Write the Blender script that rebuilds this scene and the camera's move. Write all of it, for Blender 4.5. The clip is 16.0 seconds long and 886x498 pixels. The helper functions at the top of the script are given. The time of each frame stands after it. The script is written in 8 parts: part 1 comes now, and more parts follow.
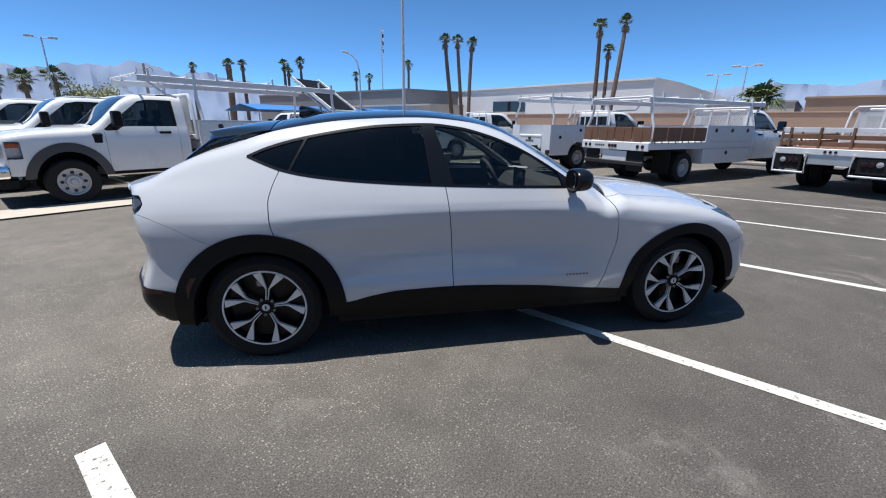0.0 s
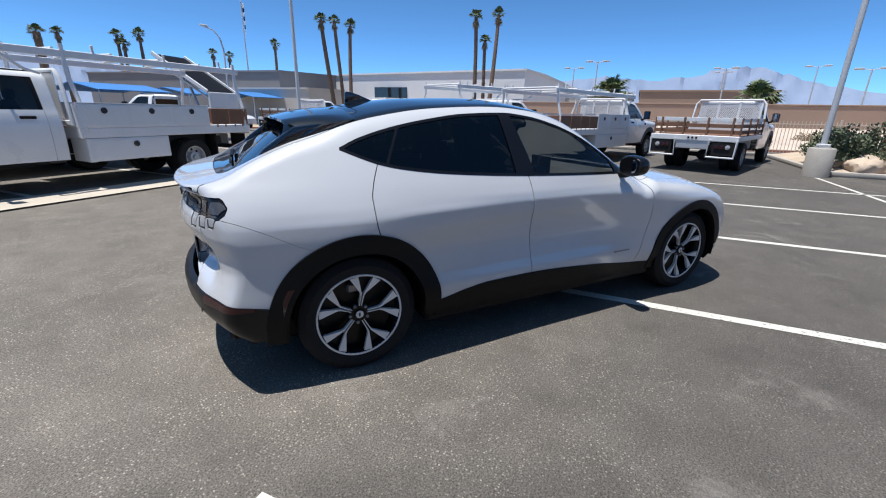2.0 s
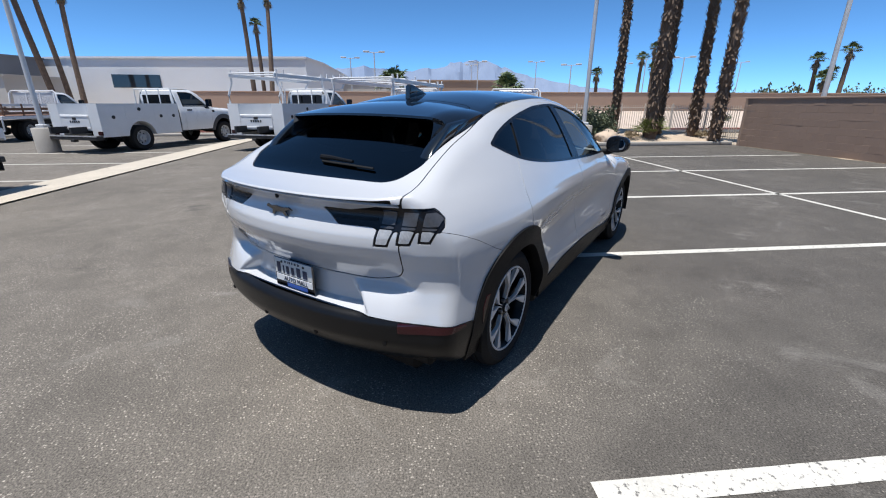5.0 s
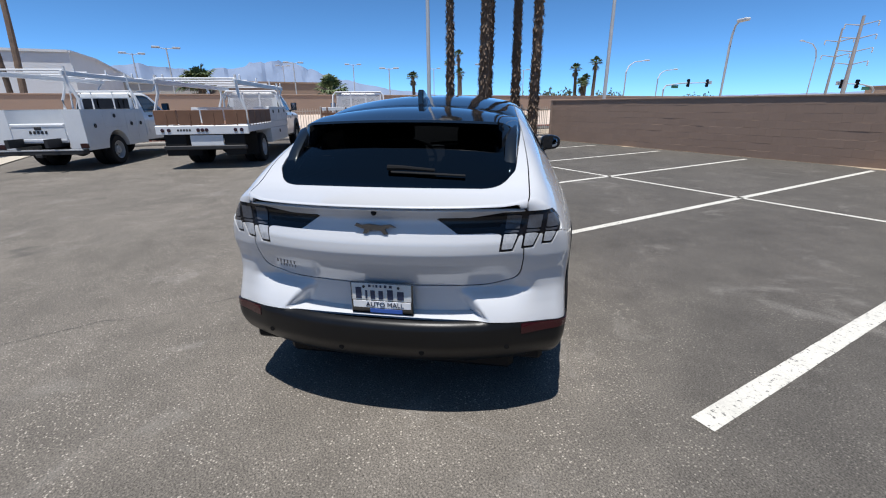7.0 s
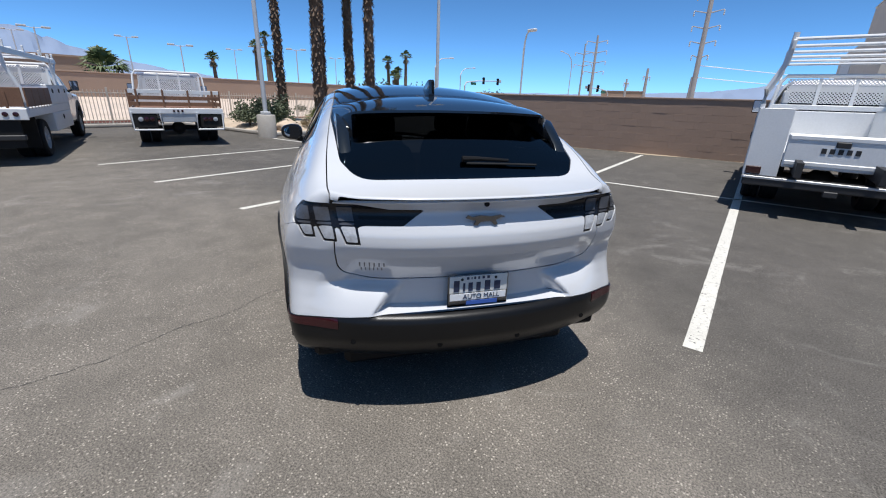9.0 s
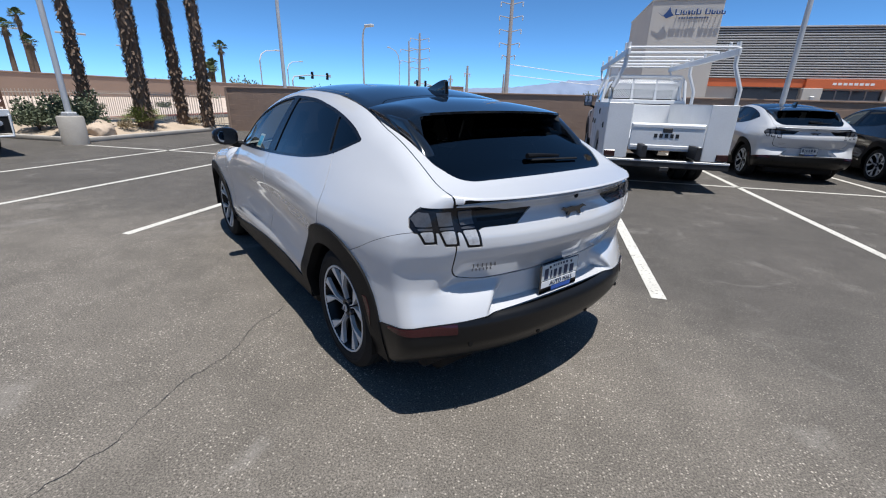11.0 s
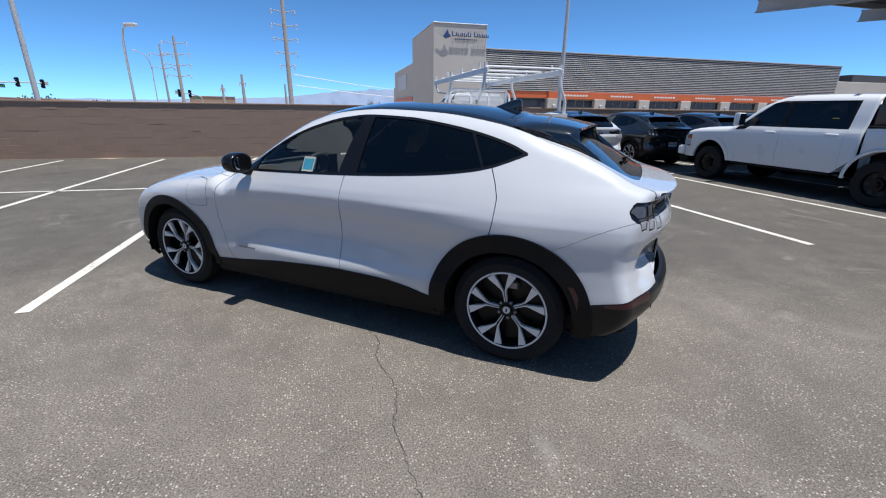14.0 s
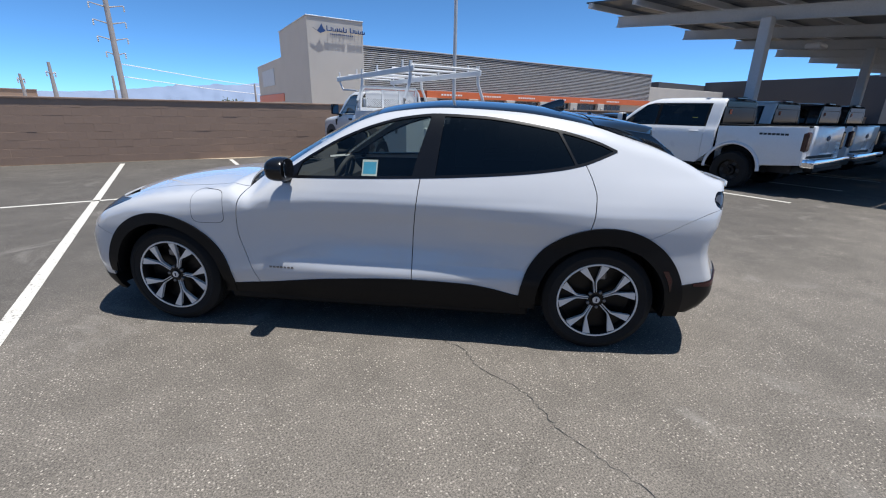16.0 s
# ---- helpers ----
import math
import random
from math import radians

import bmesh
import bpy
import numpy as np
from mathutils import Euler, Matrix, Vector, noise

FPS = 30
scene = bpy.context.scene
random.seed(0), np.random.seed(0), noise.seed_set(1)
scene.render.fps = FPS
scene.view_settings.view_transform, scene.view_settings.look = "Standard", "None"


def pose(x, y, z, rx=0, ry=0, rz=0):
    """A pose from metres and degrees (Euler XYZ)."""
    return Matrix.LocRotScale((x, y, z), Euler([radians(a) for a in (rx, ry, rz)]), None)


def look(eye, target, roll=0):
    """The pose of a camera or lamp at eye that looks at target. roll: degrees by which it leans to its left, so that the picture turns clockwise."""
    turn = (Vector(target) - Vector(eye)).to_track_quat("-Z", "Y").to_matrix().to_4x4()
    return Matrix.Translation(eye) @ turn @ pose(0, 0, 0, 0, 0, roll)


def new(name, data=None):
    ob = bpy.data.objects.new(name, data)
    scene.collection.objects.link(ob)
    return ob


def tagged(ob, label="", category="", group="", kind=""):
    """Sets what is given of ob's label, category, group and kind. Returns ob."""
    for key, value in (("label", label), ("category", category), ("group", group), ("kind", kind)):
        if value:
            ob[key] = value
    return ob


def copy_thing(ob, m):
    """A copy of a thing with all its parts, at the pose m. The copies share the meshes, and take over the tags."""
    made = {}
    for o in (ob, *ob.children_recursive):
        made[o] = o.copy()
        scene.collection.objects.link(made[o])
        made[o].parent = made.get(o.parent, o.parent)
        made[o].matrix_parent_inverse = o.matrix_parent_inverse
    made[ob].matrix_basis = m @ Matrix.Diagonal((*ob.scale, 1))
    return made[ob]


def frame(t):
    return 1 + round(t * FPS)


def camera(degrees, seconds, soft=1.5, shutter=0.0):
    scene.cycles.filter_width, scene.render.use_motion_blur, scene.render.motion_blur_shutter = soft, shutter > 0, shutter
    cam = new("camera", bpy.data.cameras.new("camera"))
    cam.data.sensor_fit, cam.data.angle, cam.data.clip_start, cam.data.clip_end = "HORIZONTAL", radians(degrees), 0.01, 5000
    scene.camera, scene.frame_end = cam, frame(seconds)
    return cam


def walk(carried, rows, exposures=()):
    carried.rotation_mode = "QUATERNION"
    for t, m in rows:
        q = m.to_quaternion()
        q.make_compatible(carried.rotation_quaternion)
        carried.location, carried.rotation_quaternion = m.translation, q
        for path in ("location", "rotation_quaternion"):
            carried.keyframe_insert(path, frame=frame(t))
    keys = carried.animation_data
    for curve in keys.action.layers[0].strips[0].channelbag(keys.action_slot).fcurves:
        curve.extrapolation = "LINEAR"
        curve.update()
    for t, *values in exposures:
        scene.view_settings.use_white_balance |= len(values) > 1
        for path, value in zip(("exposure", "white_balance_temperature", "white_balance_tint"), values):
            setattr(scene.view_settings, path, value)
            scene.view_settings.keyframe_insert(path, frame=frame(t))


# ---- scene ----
cam = camera(93.1, 16.0, 1.1)
PATH = [
    (0, (-0.847, -3.514, 1.501), (-0.482, -1.633, 0.930), 0.57),
    (0.5, (-1.170, -3.431, 1.516), (-0.670, -1.585, 0.931), 0.78),
    (1, (-1.482, -3.367, 1.508), (-0.855, -1.565, 0.909), 0.89),
    (1.5, (-1.779, -3.214, 1.506), (-1.023, -1.467, 0.895), 1.07),
    (2, (-2.110, -3.060, 1.502), (-1.221, -1.379, 0.881), 1.22),
    (2.5, (-2.405, -2.851, 1.499), (-1.383, -1.251, 0.870), 1.24),
    (3, (-2.717, -2.678, 1.508), (-1.565, -1.172, 0.871), 1.13),
    (3.5, (-2.953, -2.447, 1.496), (-1.677, -1.048, 0.850), 0.92),
    (4, (-3.181, -2.227, 1.498), (-1.790, -0.947, 0.844), 0.79),
    (4.2, (-3.274, -2.141, 1.500), (-1.840, -0.910, 0.844), 0.71),
    (4.725, (-3.498, -1.894, 1.501), (-1.946, -0.788, 0.840), 0.31),
    (5.25, (-3.682, -1.623, 1.508), (-2.027, -0.659, 0.848), -0.28),
    (5.775, (-3.829, -1.329, 1.516), (-2.091, -0.532, 0.859), -0.74),
    (6.3, (-3.939, -1.012, 1.522), (-2.145, -0.417, 0.867), -0.72),
    (6.5, (-3.981, -0.897, 1.515), (-2.161, -0.383, 0.865), -0.75),
    (7, (-4.063, -0.584, 1.526), (-2.195, -0.281, 0.879), -0.50),
    (7.5, (-4.151, -0.260, 1.526), (-2.261, -0.176, 0.876), 0.10),
    (8, (-4.126, 0.061, 1.523), (-2.241, -0.064, 0.867), 0.69),
    (8.5, (-4.113, 0.386, 1.512), (-2.256, 0.060, 0.845), 1.34),
    (9, (-4.030, 0.672, 1.518), (-2.220, 0.158, 0.840), 1.76),
    (9.2, (-4.011, 0.786, 1.519), (-2.224, 0.200, 0.841), 1.79),
    (9.725, (-3.935, 1.087, 1.518), (-2.205, 0.310, 0.832), 2.03),
    (10.25, (-3.809, 1.365, 1.516), (-2.163, 0.416, 0.829), 1.91),
    (10.775, (-3.639, 1.634, 1.516), (-2.097, 0.535, 0.832), 1.64),
    (11.3, (-3.430, 1.909, 1.517), (-2.003, 0.681, 0.840), 1.41),
    (11.5, (-3.347, 2.045, 1.518), (-1.966, 0.766, 0.842), 1.36),
    (12, (-3.141, 2.288, 1.510), (-1.870, 0.897, 0.840), 1.24),
    (12.5, (-2.910, 2.556, 1.523), (-1.758, 1.059, 0.865), 1.07),
    (13, (-2.690, 2.804, 1.531), (-1.660, 1.215, 0.888), 0.96),
    (13.5, (-2.375, 2.974, 1.529), (-1.471, 1.306, 0.898), 0.79),
    (14, (-2.092, 3.190, 1.529), (-1.320, 1.454, 0.907), 0.67),
    (14.5, (-1.776, 3.299, 1.530), (-1.140, 1.506, 0.915), 0.58),
    (15, (-1.445, 3.425, 1.527), (-0.955, 1.586, 0.913), 0.59),
    (15.5, (-1.095, 3.452, 1.517), (-0.753, 1.581, 0.901), 0.72),
    (16, (-0.755, 3.480, 1.515), (-0.551, 1.590, 0.894), 1.01),
]

walk(cam, [(t, look(eye, target, roll)) for t, eye, target, roll in PATH], [(0.0, 0.40, 6400, 10), (4.0, 0.36, 6400, 10), (7.0, 0.25, 6400, 10), (9.0, 0.25, 6400, 10), (11.5, 0.28, 6400, 10), (14.0, 0.36, 6400, 10), (16.0, 0.40, 6400, 10)])

# ---- daylight: a high desert sun behind the car ----
SUN_DIR = Vector((-0.25, 0.03, 1.12)).normalized()
world = bpy.data.worlds.new("sky")
scene.world = world
world.use_nodes = True
_nt = world.node_tree
_sky = _nt.nodes.new("ShaderNodeTexSky")
_sky.sky_type = "NISHITA"
_sky.sun_disc = False
_sky.sun_elevation = math.asin(SUN_DIR.z)
_sky.sun_rotation = math.atan2(SUN_DIR.x, SUN_DIR.y)
_sky.altitude = 60
_sky.air_density = 0.26
_sky.dust_density = 0.3
_sky.ozone_density = 1.5
_tint = _nt.nodes.new("ShaderNodeVectorMath")
_tint.operation = "MULTIPLY"
_rgb = _nt.nodes.new("ShaderNodeSeparateColor")
_nt.links.new(_sky.outputs[0], _rgb.inputs[0])
_warm = _nt.nodes.new("ShaderNodeMath")
_warm.operation = "DIVIDE"
_nt.links.new(_rgb.outputs[0], _warm.inputs[0])
_nt.links.new(_rgb.outputs[2], _warm.inputs[1])
_pale = _nt.nodes.new("ShaderNodeMapRange")
_pale.inputs["From Min"].default_value = 0.35
_pale.inputs["From Max"].default_value = 0.85
_nt.links.new(_warm.outputs[0], _pale.inputs["Value"])
_mix = _nt.nodes.new("ShaderNodeMix")
_mix.data_type = "RGBA"
_mix.inputs["A"].default_value = (0.72, 1.22, 1.42, 1)
_mix.inputs["B"].default_value = (0.90, 1.14, 1.22, 1)
_nt.links.new(_pale.outputs[0], _mix.inputs["Factor"])
_nt.links.new(_mix.outputs["Result"], _tint.inputs[1])
_nt.links.new(_sky.outputs[0], _tint.inputs[0])
_nt.links.new(_tint.outputs[0], _nt.nodes["Background"].inputs[0])
_nt.nodes["Background"].inputs[1].default_value = 0.152
_sun = new("sun", bpy.data.lights.new("sun", "SUN"))
_sun.data.energy = 4.9
_sun.data.angle = radians(0.53)
_sun.data.color = (1.0, 0.965, 0.915)
_sun.matrix_world = look(SUN_DIR * 60, (0, 0, 0))

# ---- materials ----


def node(nt, kind, **values):
    n = nt.nodes.new(kind)
    for key, value in values.items():
        if key in n.inputs:
            n.inputs[key].default_value = value
    return n


def shade(name, color, rough=0.5, metal=0.0, vary=0.12, scale=6.0, fine=60.0, bump=0.0, bump_scale=80.0, coat=0.0, spec=0.5, wear=None, wear_color=None, wear_scale=20.0, rough_vary=0.1, random=0.0):
    """A painted, cast or woven surface with variation at two scales, fine relief and, where wear is given, worn patches."""
    m = bpy.data.materials.new(name)
    m.use_nodes = True
    nt = m.node_tree
    b = nt.nodes["Principled BSDF"]
    b.inputs["Roughness"].default_value = rough
    b.inputs["Metallic"].default_value = metal
    b.inputs["Specular IOR Level"].default_value = spec
    b.inputs["Coat Weight"].default_value = coat
    b.inputs["Coat Roughness"].default_value = 0.04
    co = node(nt, "ShaderNodeTexCoord")
    n1 = node(nt, "ShaderNodeTexNoise", Scale=scale, Detail=5.0)
    n2 = node(nt, "ShaderNodeTexNoise", Scale=fine, Detail=3.0)
    nt.links.new(co.outputs["Object"], n1.inputs["Vector"])
    nt.links.new(co.outputs["Object"], n2.inputs["Vector"])
    add = node(nt, "ShaderNodeMath")
    add.operation = "ADD"
    nt.links.new(n1.outputs[0], add.inputs[0])
    nt.links.new(n2.outputs[0], add.inputs[1])
    rng = node(nt, "ShaderNodeMapRange")
    rng.inputs["From Min"].default_value = 0.6
    rng.inputs["From Max"].default_value = 1.4
    rng.inputs["To Min"].default_value = 1 - vary
    rng.inputs["To Max"].default_value = 1 + vary
    nt.links.new(add.outputs[0], rng.inputs["Value"])
    mul = node(nt, "ShaderNodeVectorMath")
    mul.operation = "SCALE"
    mul.inputs[0].default_value = color[:3]
    last = rng.outputs[0]
    if random:
        info = node(nt, "ShaderNodeObjectInfo")
        r2 = node(nt, "ShaderNodeMapRange")
        r2.inputs["To Min"].default_value = 1 - random
        r2.inputs["To Max"].default_value = 1 + random
        nt.links.new(info.outputs["Random"], r2.inputs["Value"])
        m2 = node(nt, "ShaderNodeMath")
        m2.operation = "MULTIPLY"
        nt.links.new(last, m2.inputs[0])
        nt.links.new(r2.outputs[0], m2.inputs[1])
        last = m2.outputs[0]
    nt.links.new(last, mul.inputs["Scale"])
    out = mul.outputs[0]
    if wear is not None:
        n3 = node(nt, "ShaderNodeTexNoise", Scale=wear_scale, Detail=8.0, Roughness=0.7)
        nt.links.new(co.outputs["Object"], n3.inputs["Vector"])
        ramp = node(nt, "ShaderNodeMapRange")
        ramp.inputs["From Min"].default_value = wear
        ramp.inputs["From Max"].default_value = wear + 0.06
        nt.links.new(n3.outputs[0], ramp.inputs["Value"])
        mix = node(nt, "ShaderNodeMix")
        mix.data_type = "RGBA"
        nt.links.new(ramp.outputs[0], mix.inputs["Factor"])
        nt.links.new(out, mix.inputs["A"])
        mix.inputs["B"].default_value = (*wear_color, 1)
        out = mix.outputs["Result"]
    nt.links.new(out, b.inputs["Base Color"])
    rr = node(nt, "ShaderNodeMapRange")
    rr.inputs["To Min"].default_value = max(0.0, rough * (1 - rough_vary))
    rr.inputs["To Max"].default_value = min(1.0, rough * (1 + rough_vary))
    nt.links.new(n1.outputs[0], rr.inputs["Value"])
    nt.links.new(rr.outputs[0], b.inputs["Roughness"])
    if bump:
        n4 = node(nt, "ShaderNodeTexNoise", Scale=bump_scale, Detail=4.0)
        nt.links.new(co.outputs["Object"], n4.inputs["Vector"])
        bp = node(nt, "ShaderNodeBump", Strength=1.0, Distance=bump)
        nt.links.new(n4.outputs[0], bp.inputs["Height"])
        nt.links.new(bp.outputs[0], b.inputs["Normal"])
    return m


def glass_like(name, tint, alpha_mix, rough=0.02):
    """Tinted automotive glass: mostly see-through and darkened, with a clear reflection."""
    m = bpy.data.materials.new(name)
    m.use_nodes = True
    nt = m.node_tree
    b = nt.nodes["Principled BSDF"]
    nt.nodes.remove(b)
    outn = nt.nodes["Material Output"]
    tr = node(nt, "ShaderNodeBsdfTransparent")
    tr.inputs[0].default_value = (*tint, 1)
    gl = node(nt, "ShaderNodeBsdfGlossy", Roughness=rough)
    gl.inputs[0].default_value = (1, 1, 1, 1)
    fr = node(nt, "ShaderNodeFresnel", IOR=1.5)
    mix = node(nt, "ShaderNodeMixShader")
    nt.links.new(fr.outputs[0], mix.inputs[0])
    nt.links.new(tr.outputs[0], mix.inputs[1])
    nt.links.new(gl.outputs[0], mix.inputs[2])
    nt.links.new(mix.outputs[0], outn.inputs["Surface"])
    return m


def asphalt_material():
    """Old asphalt: dark binder, pale stone chips, sealed stalls darker than the drive lane, stains and dust."""
    m = bpy.data.materials.new("asphalt")
    m.use_nodes = True
    nt = m.node_tree
    L = nt.links.new
    b = nt.nodes["Principled BSDF"]
    co = node(nt, "ShaderNodeTexCoord")
    chips = node(nt, "ShaderNodeTexVoronoi", Scale=72.0)
    L(co.outputs["Object"], chips.inputs["Vector"])
    pick = node(nt, "ShaderNodeSeparateColor")
    L(chips.outputs["Color"], pick.inputs[0])
    pale = node(nt, "ShaderNodeMapRange")
    pale.inputs["From Min"].default_value = 0.55
    pale.inputs["From Max"].default_value = 1.0
    L(pick.outputs[0], pale.inputs["Value"])
    near = node(nt, "ShaderNodeMapRange")
    near.inputs["From Min"].default_value = 0.40
    near.inputs["From Max"].default_value = 0.26
    L(chips.outputs["Distance"], near.inputs["Value"])
    chip = node(nt, "ShaderNodeMath")
    chip.operation = "MULTIPLY"
    L(pale.outputs[0], chip.inputs[0])
    L(near.outputs[0], chip.inputs[1])
    patch = node(nt, "ShaderNodeTexNoise", Scale=2.2, Detail=4.0, Roughness=0.6)
    L(co.outputs["Object"], patch.inputs["Vector"])
    dense = node(nt, "ShaderNodeMapRange")
    dense.inputs["From Min"].default_value = 0.38
    dense.inputs["From Max"].default_value = 0.62
    dense.inputs["To Min"].default_value = 0.22
    L(patch.outputs[0], dense.inputs["Value"])
    chip_all = chip
    chip = node(nt, "ShaderNodeMath")
    chip.operation = "MULTIPLY"
    L(chip_all.outputs[0], chip.inputs[0])
    L(dense.outputs[0], chip.inputs[1])
    big = node(nt, "ShaderNodeTexNoise", Scale=0.55, Detail=6.0, Roughness=0.6)
    L(co.outputs["Object"], big.inputs["Vector"])
    mid = node(nt, "ShaderNodeTexNoise", Scale=3.1, Detail=6.0, Roughness=0.65)
    L(co.outputs["Object"], mid.inputs["Vector"])
    fine = node(nt, "ShaderNodeTexNoise", Scale=105.0, Detail=3.0, Roughness=0.8)
    L(co.outputs["Object"], fine.inputs["Vector"])
    # lane against sealed stalls, by the site's cross direction
    sep = node(nt, "ShaderNodeSeparateXYZ")
    L(co.outputs["Object"], sep.inputs[0])
    edge = node(nt, "ShaderNodeMath")
    edge.operation = "MULTIPLY_ADD"
    L(mid.outputs[0], edge.inputs[0])
    edge.inputs[1].default_value = 0.9
    slide = node(nt, "ShaderNodeMath")
    slide.operation = "MULTIPLY_ADD"
    slide.use_clamp = True
    L(sep.outputs["X"], slide.inputs[0])
    slide.inputs[1].default_value = 0.6
    slide.inputs[2].default_value = 2.1
    slid = node(nt, "ShaderNodeMath")
    slid.operation = "MULTIPLY_ADD"
    L(slide.outputs[0], slid.inputs[0])
    slid.inputs[1].default_value = 2.0
    L(sep.outputs["Y"], slid.inputs[2])
    slid2 = node(nt, "ShaderNodeMath")
    slid2.operation = "SUBTRACT"
    L(slid.outputs[0], slid2.inputs[0])
    slid2.inputs[1].default_value = 1.2
    L(slid2.outputs[0], edge.inputs[2])
    lane = node(nt, "ShaderNodeMapRange")
    lane.interpolation_type = "SMOOTHSTEP"
    lane.inputs["From Min"].default_value = -0.6
    lane.inputs["From Max"].default_value = 1.9
    L(edge.outputs[0], lane.inputs["Value"])
    base = node(nt, "ShaderNodeMix")
    base.data_type = "RGBA"
    L(lane.outputs[0], base.inputs["Factor"])
    base.inputs["A"].default_value = (0.086, 0.078, 0.069, 1)
    base.inputs["B"].default_value = (0.138, 0.123, 0.105, 1)
    var = node(nt, "ShaderNodeMapRange")
    var.inputs["From Min"].default_value = 0.3
    var.inputs["From Max"].default_value = 0.7
    var.inputs["To Min"].default_value = 0.82
    var.inputs["To Max"].default_value = 1.18
    L(big.outputs[0], var.inputs["Value"])
    var2 = node(nt, "ShaderNodeMapRange")
    var2.inputs["From Min"].default_value = 0.3
    var2.inputs["From Max"].default_value = 0.7
    var2.inputs["To Min"].default_value = 0.85
    var2.inputs["To Max"].default_value = 1.15
    L(mid.outputs[0], var2.inputs["Value"])
    vm = node(nt, "ShaderNodeMath")
    vm.operation = "MULTIPLY"
    L(var.outputs[0], vm.inputs[0])
    L(var2.outputs[0], vm.inputs[1])
    var3 = node(nt, "ShaderNodeMapRange")
    var3.inputs["From Min"].default_value = 0.3
    var3.inputs["From Max"].default_value = 0.7
    var3.inputs["To Min"].default_value = 0.15
    var3.inputs["To Max"].default_value = 1.85
    L(fine.outputs[0], var3.inputs["Value"])
    vm2 = node(nt, "ShaderNodeMath")
    vm2.operation = "MULTIPLY"
    L(vm.outputs[0], vm2.inputs[0])
    L(var3.outputs[0], vm2.inputs[1])
    sc = node(nt, "ShaderNodeVectorMath")
    sc.operation = "SCALE"
    L(base.outputs["Result"], sc.inputs[0])
    L(vm2.outputs[0], sc.inputs["Scale"])
    withchips = node(nt, "ShaderNodeMix")
    withchips.data_type = "RGBA"
    bare = node(nt, "ShaderNodeMapRange")
    bare.inputs["To Min"].default_value = 0.38
    L(lane.outputs[0], bare.inputs["Value"])
    shown = node(nt, "ShaderNodeMath")
    shown.operation = "MULTIPLY"
    L(chip.outputs[0], shown.inputs[0])
    L(bare.outputs[0], shown.inputs[1])
    L(shown.outputs[0], withchips.inputs["Factor"])
    L(sc.outputs[0], withchips.inputs["A"])
    withchips.inputs["B"].default_value = (0.56, 0.505, 0.43, 1)
    # scuffed pale dust marks
    st = node(nt, "ShaderNodeTexNoise", Scale=1.3, Detail=9.0, Roughness=0.72, Distortion=0.8)
    L(co.outputs["Object"], st.inputs["Vector"])
    sm = node(nt, "ShaderNodeMapRange")
    sm.inputs["From Min"].default_value = 0.57
    sm.inputs["From Max"].default_value = 0.72
    sm.inputs["To Max"].default_value = 0.34
    L(st.outputs[0], sm.inputs["Value"])
    dusty = node(nt, "ShaderNodeMix")
    dusty.data_type = "RGBA"
    L(sm.outputs[0], dusty.inputs["Factor"])
    L(withchips.outputs["Result"], dusty.inputs["A"])
    dusty.inputs["B"].default_value = (0.33, 0.31, 0.285, 1)
    # oil drips
    oil = node(nt, "ShaderNodeTexNoise", Scale=0.9, Detail=4.0, Roughness=0.5)
    L(co.outputs["Object"], oil.inputs["Vector"])
    om = node(nt, "ShaderNodeMapRange")
    om.inputs["From Min"].default_value = 0.33
    om.inputs["From Max"].default_value = 0.26
    om.inputs["To Max"].default_value = 0.5
    L(oil.outputs[0], om.inputs["Value"])
    oiled = node(nt, "ShaderNodeMix")
    oiled.data_type = "RGBA"
    L(om.outputs[0], oiled.inputs["Factor"])
    L(dusty.outputs["Result"], oiled.inputs["A"])
    oiled.inputs["B"].default_value = (0.03, 0.03, 0.03, 1)
    L(oiled.outputs["Result"], b.inputs["Base Color"])
    b.inputs["Roughness"].default_value = 0.82
    b.inputs["Specular IOR Level"].default_value = 0.35
    bp = node(nt, "ShaderNodeBump", Strength=0.8, Distance=0.004)
    hm = node(nt, "ShaderNodeMath")
    hm.operation = "ADD"
    L(chip.outputs[0], hm.inputs[0])
    L(fine.outputs[0], hm.inputs[1])
    L(hm.outputs[0], bp.inputs["Height"])
    L(bp.outputs[0], b.inputs["Normal"])
    return m


ASPHALT = asphalt_material()
PAINT_LINE = shade("stall_paint", (0.55, 0.53, 0.48), 0.75, vary=0.18, scale=3, fine=90, wear=0.57, wear_color=(0.12, 0.115, 0.11), wear_scale=34, bump=0.002)
CONCRETE = shade("concrete", (0.40, 0.37, 0.33), 0.85, vary=0.16, scale=2.5, fine=50, bump=0.003, bump_scale=120, wear=0.64, wear_color=(0.27, 0.24, 0.21), wear_scale=7)
SWALE = shade("swale_concrete", (0.46, 0.41, 0.34), 0.85, vary=0.18, scale=1.5, fine=40, bump=0.003, wear=0.62, wear_color=(0.3, 0.26, 0.22), wear_scale=3)
BLOCK = shade("slump_block", (0.30, 0.208, 0.155), 0.92, vary=0.14, scale=1.2, fine=50, bump=0.003, bump_scale=40, random=0.035)
BLOCK_WALL = shade("block_mortar", (0.28, 0.195, 0.145), 0.95, vary=0.15, scale=3, fine=60, bump=0.003)
SAND = shade("desert_sand", (0.36, 0.29, 0.21), 0.95, vary=0.22, scale=0.2, fine=8, bump=0.01, bump_scale=30)
GRAVEL = shade("decomposed_granite", (0.44, 0.35, 0.26), 0.95, vary=0.25, scale=1.2, fine=60, bump=0.008, bump_scale=60)
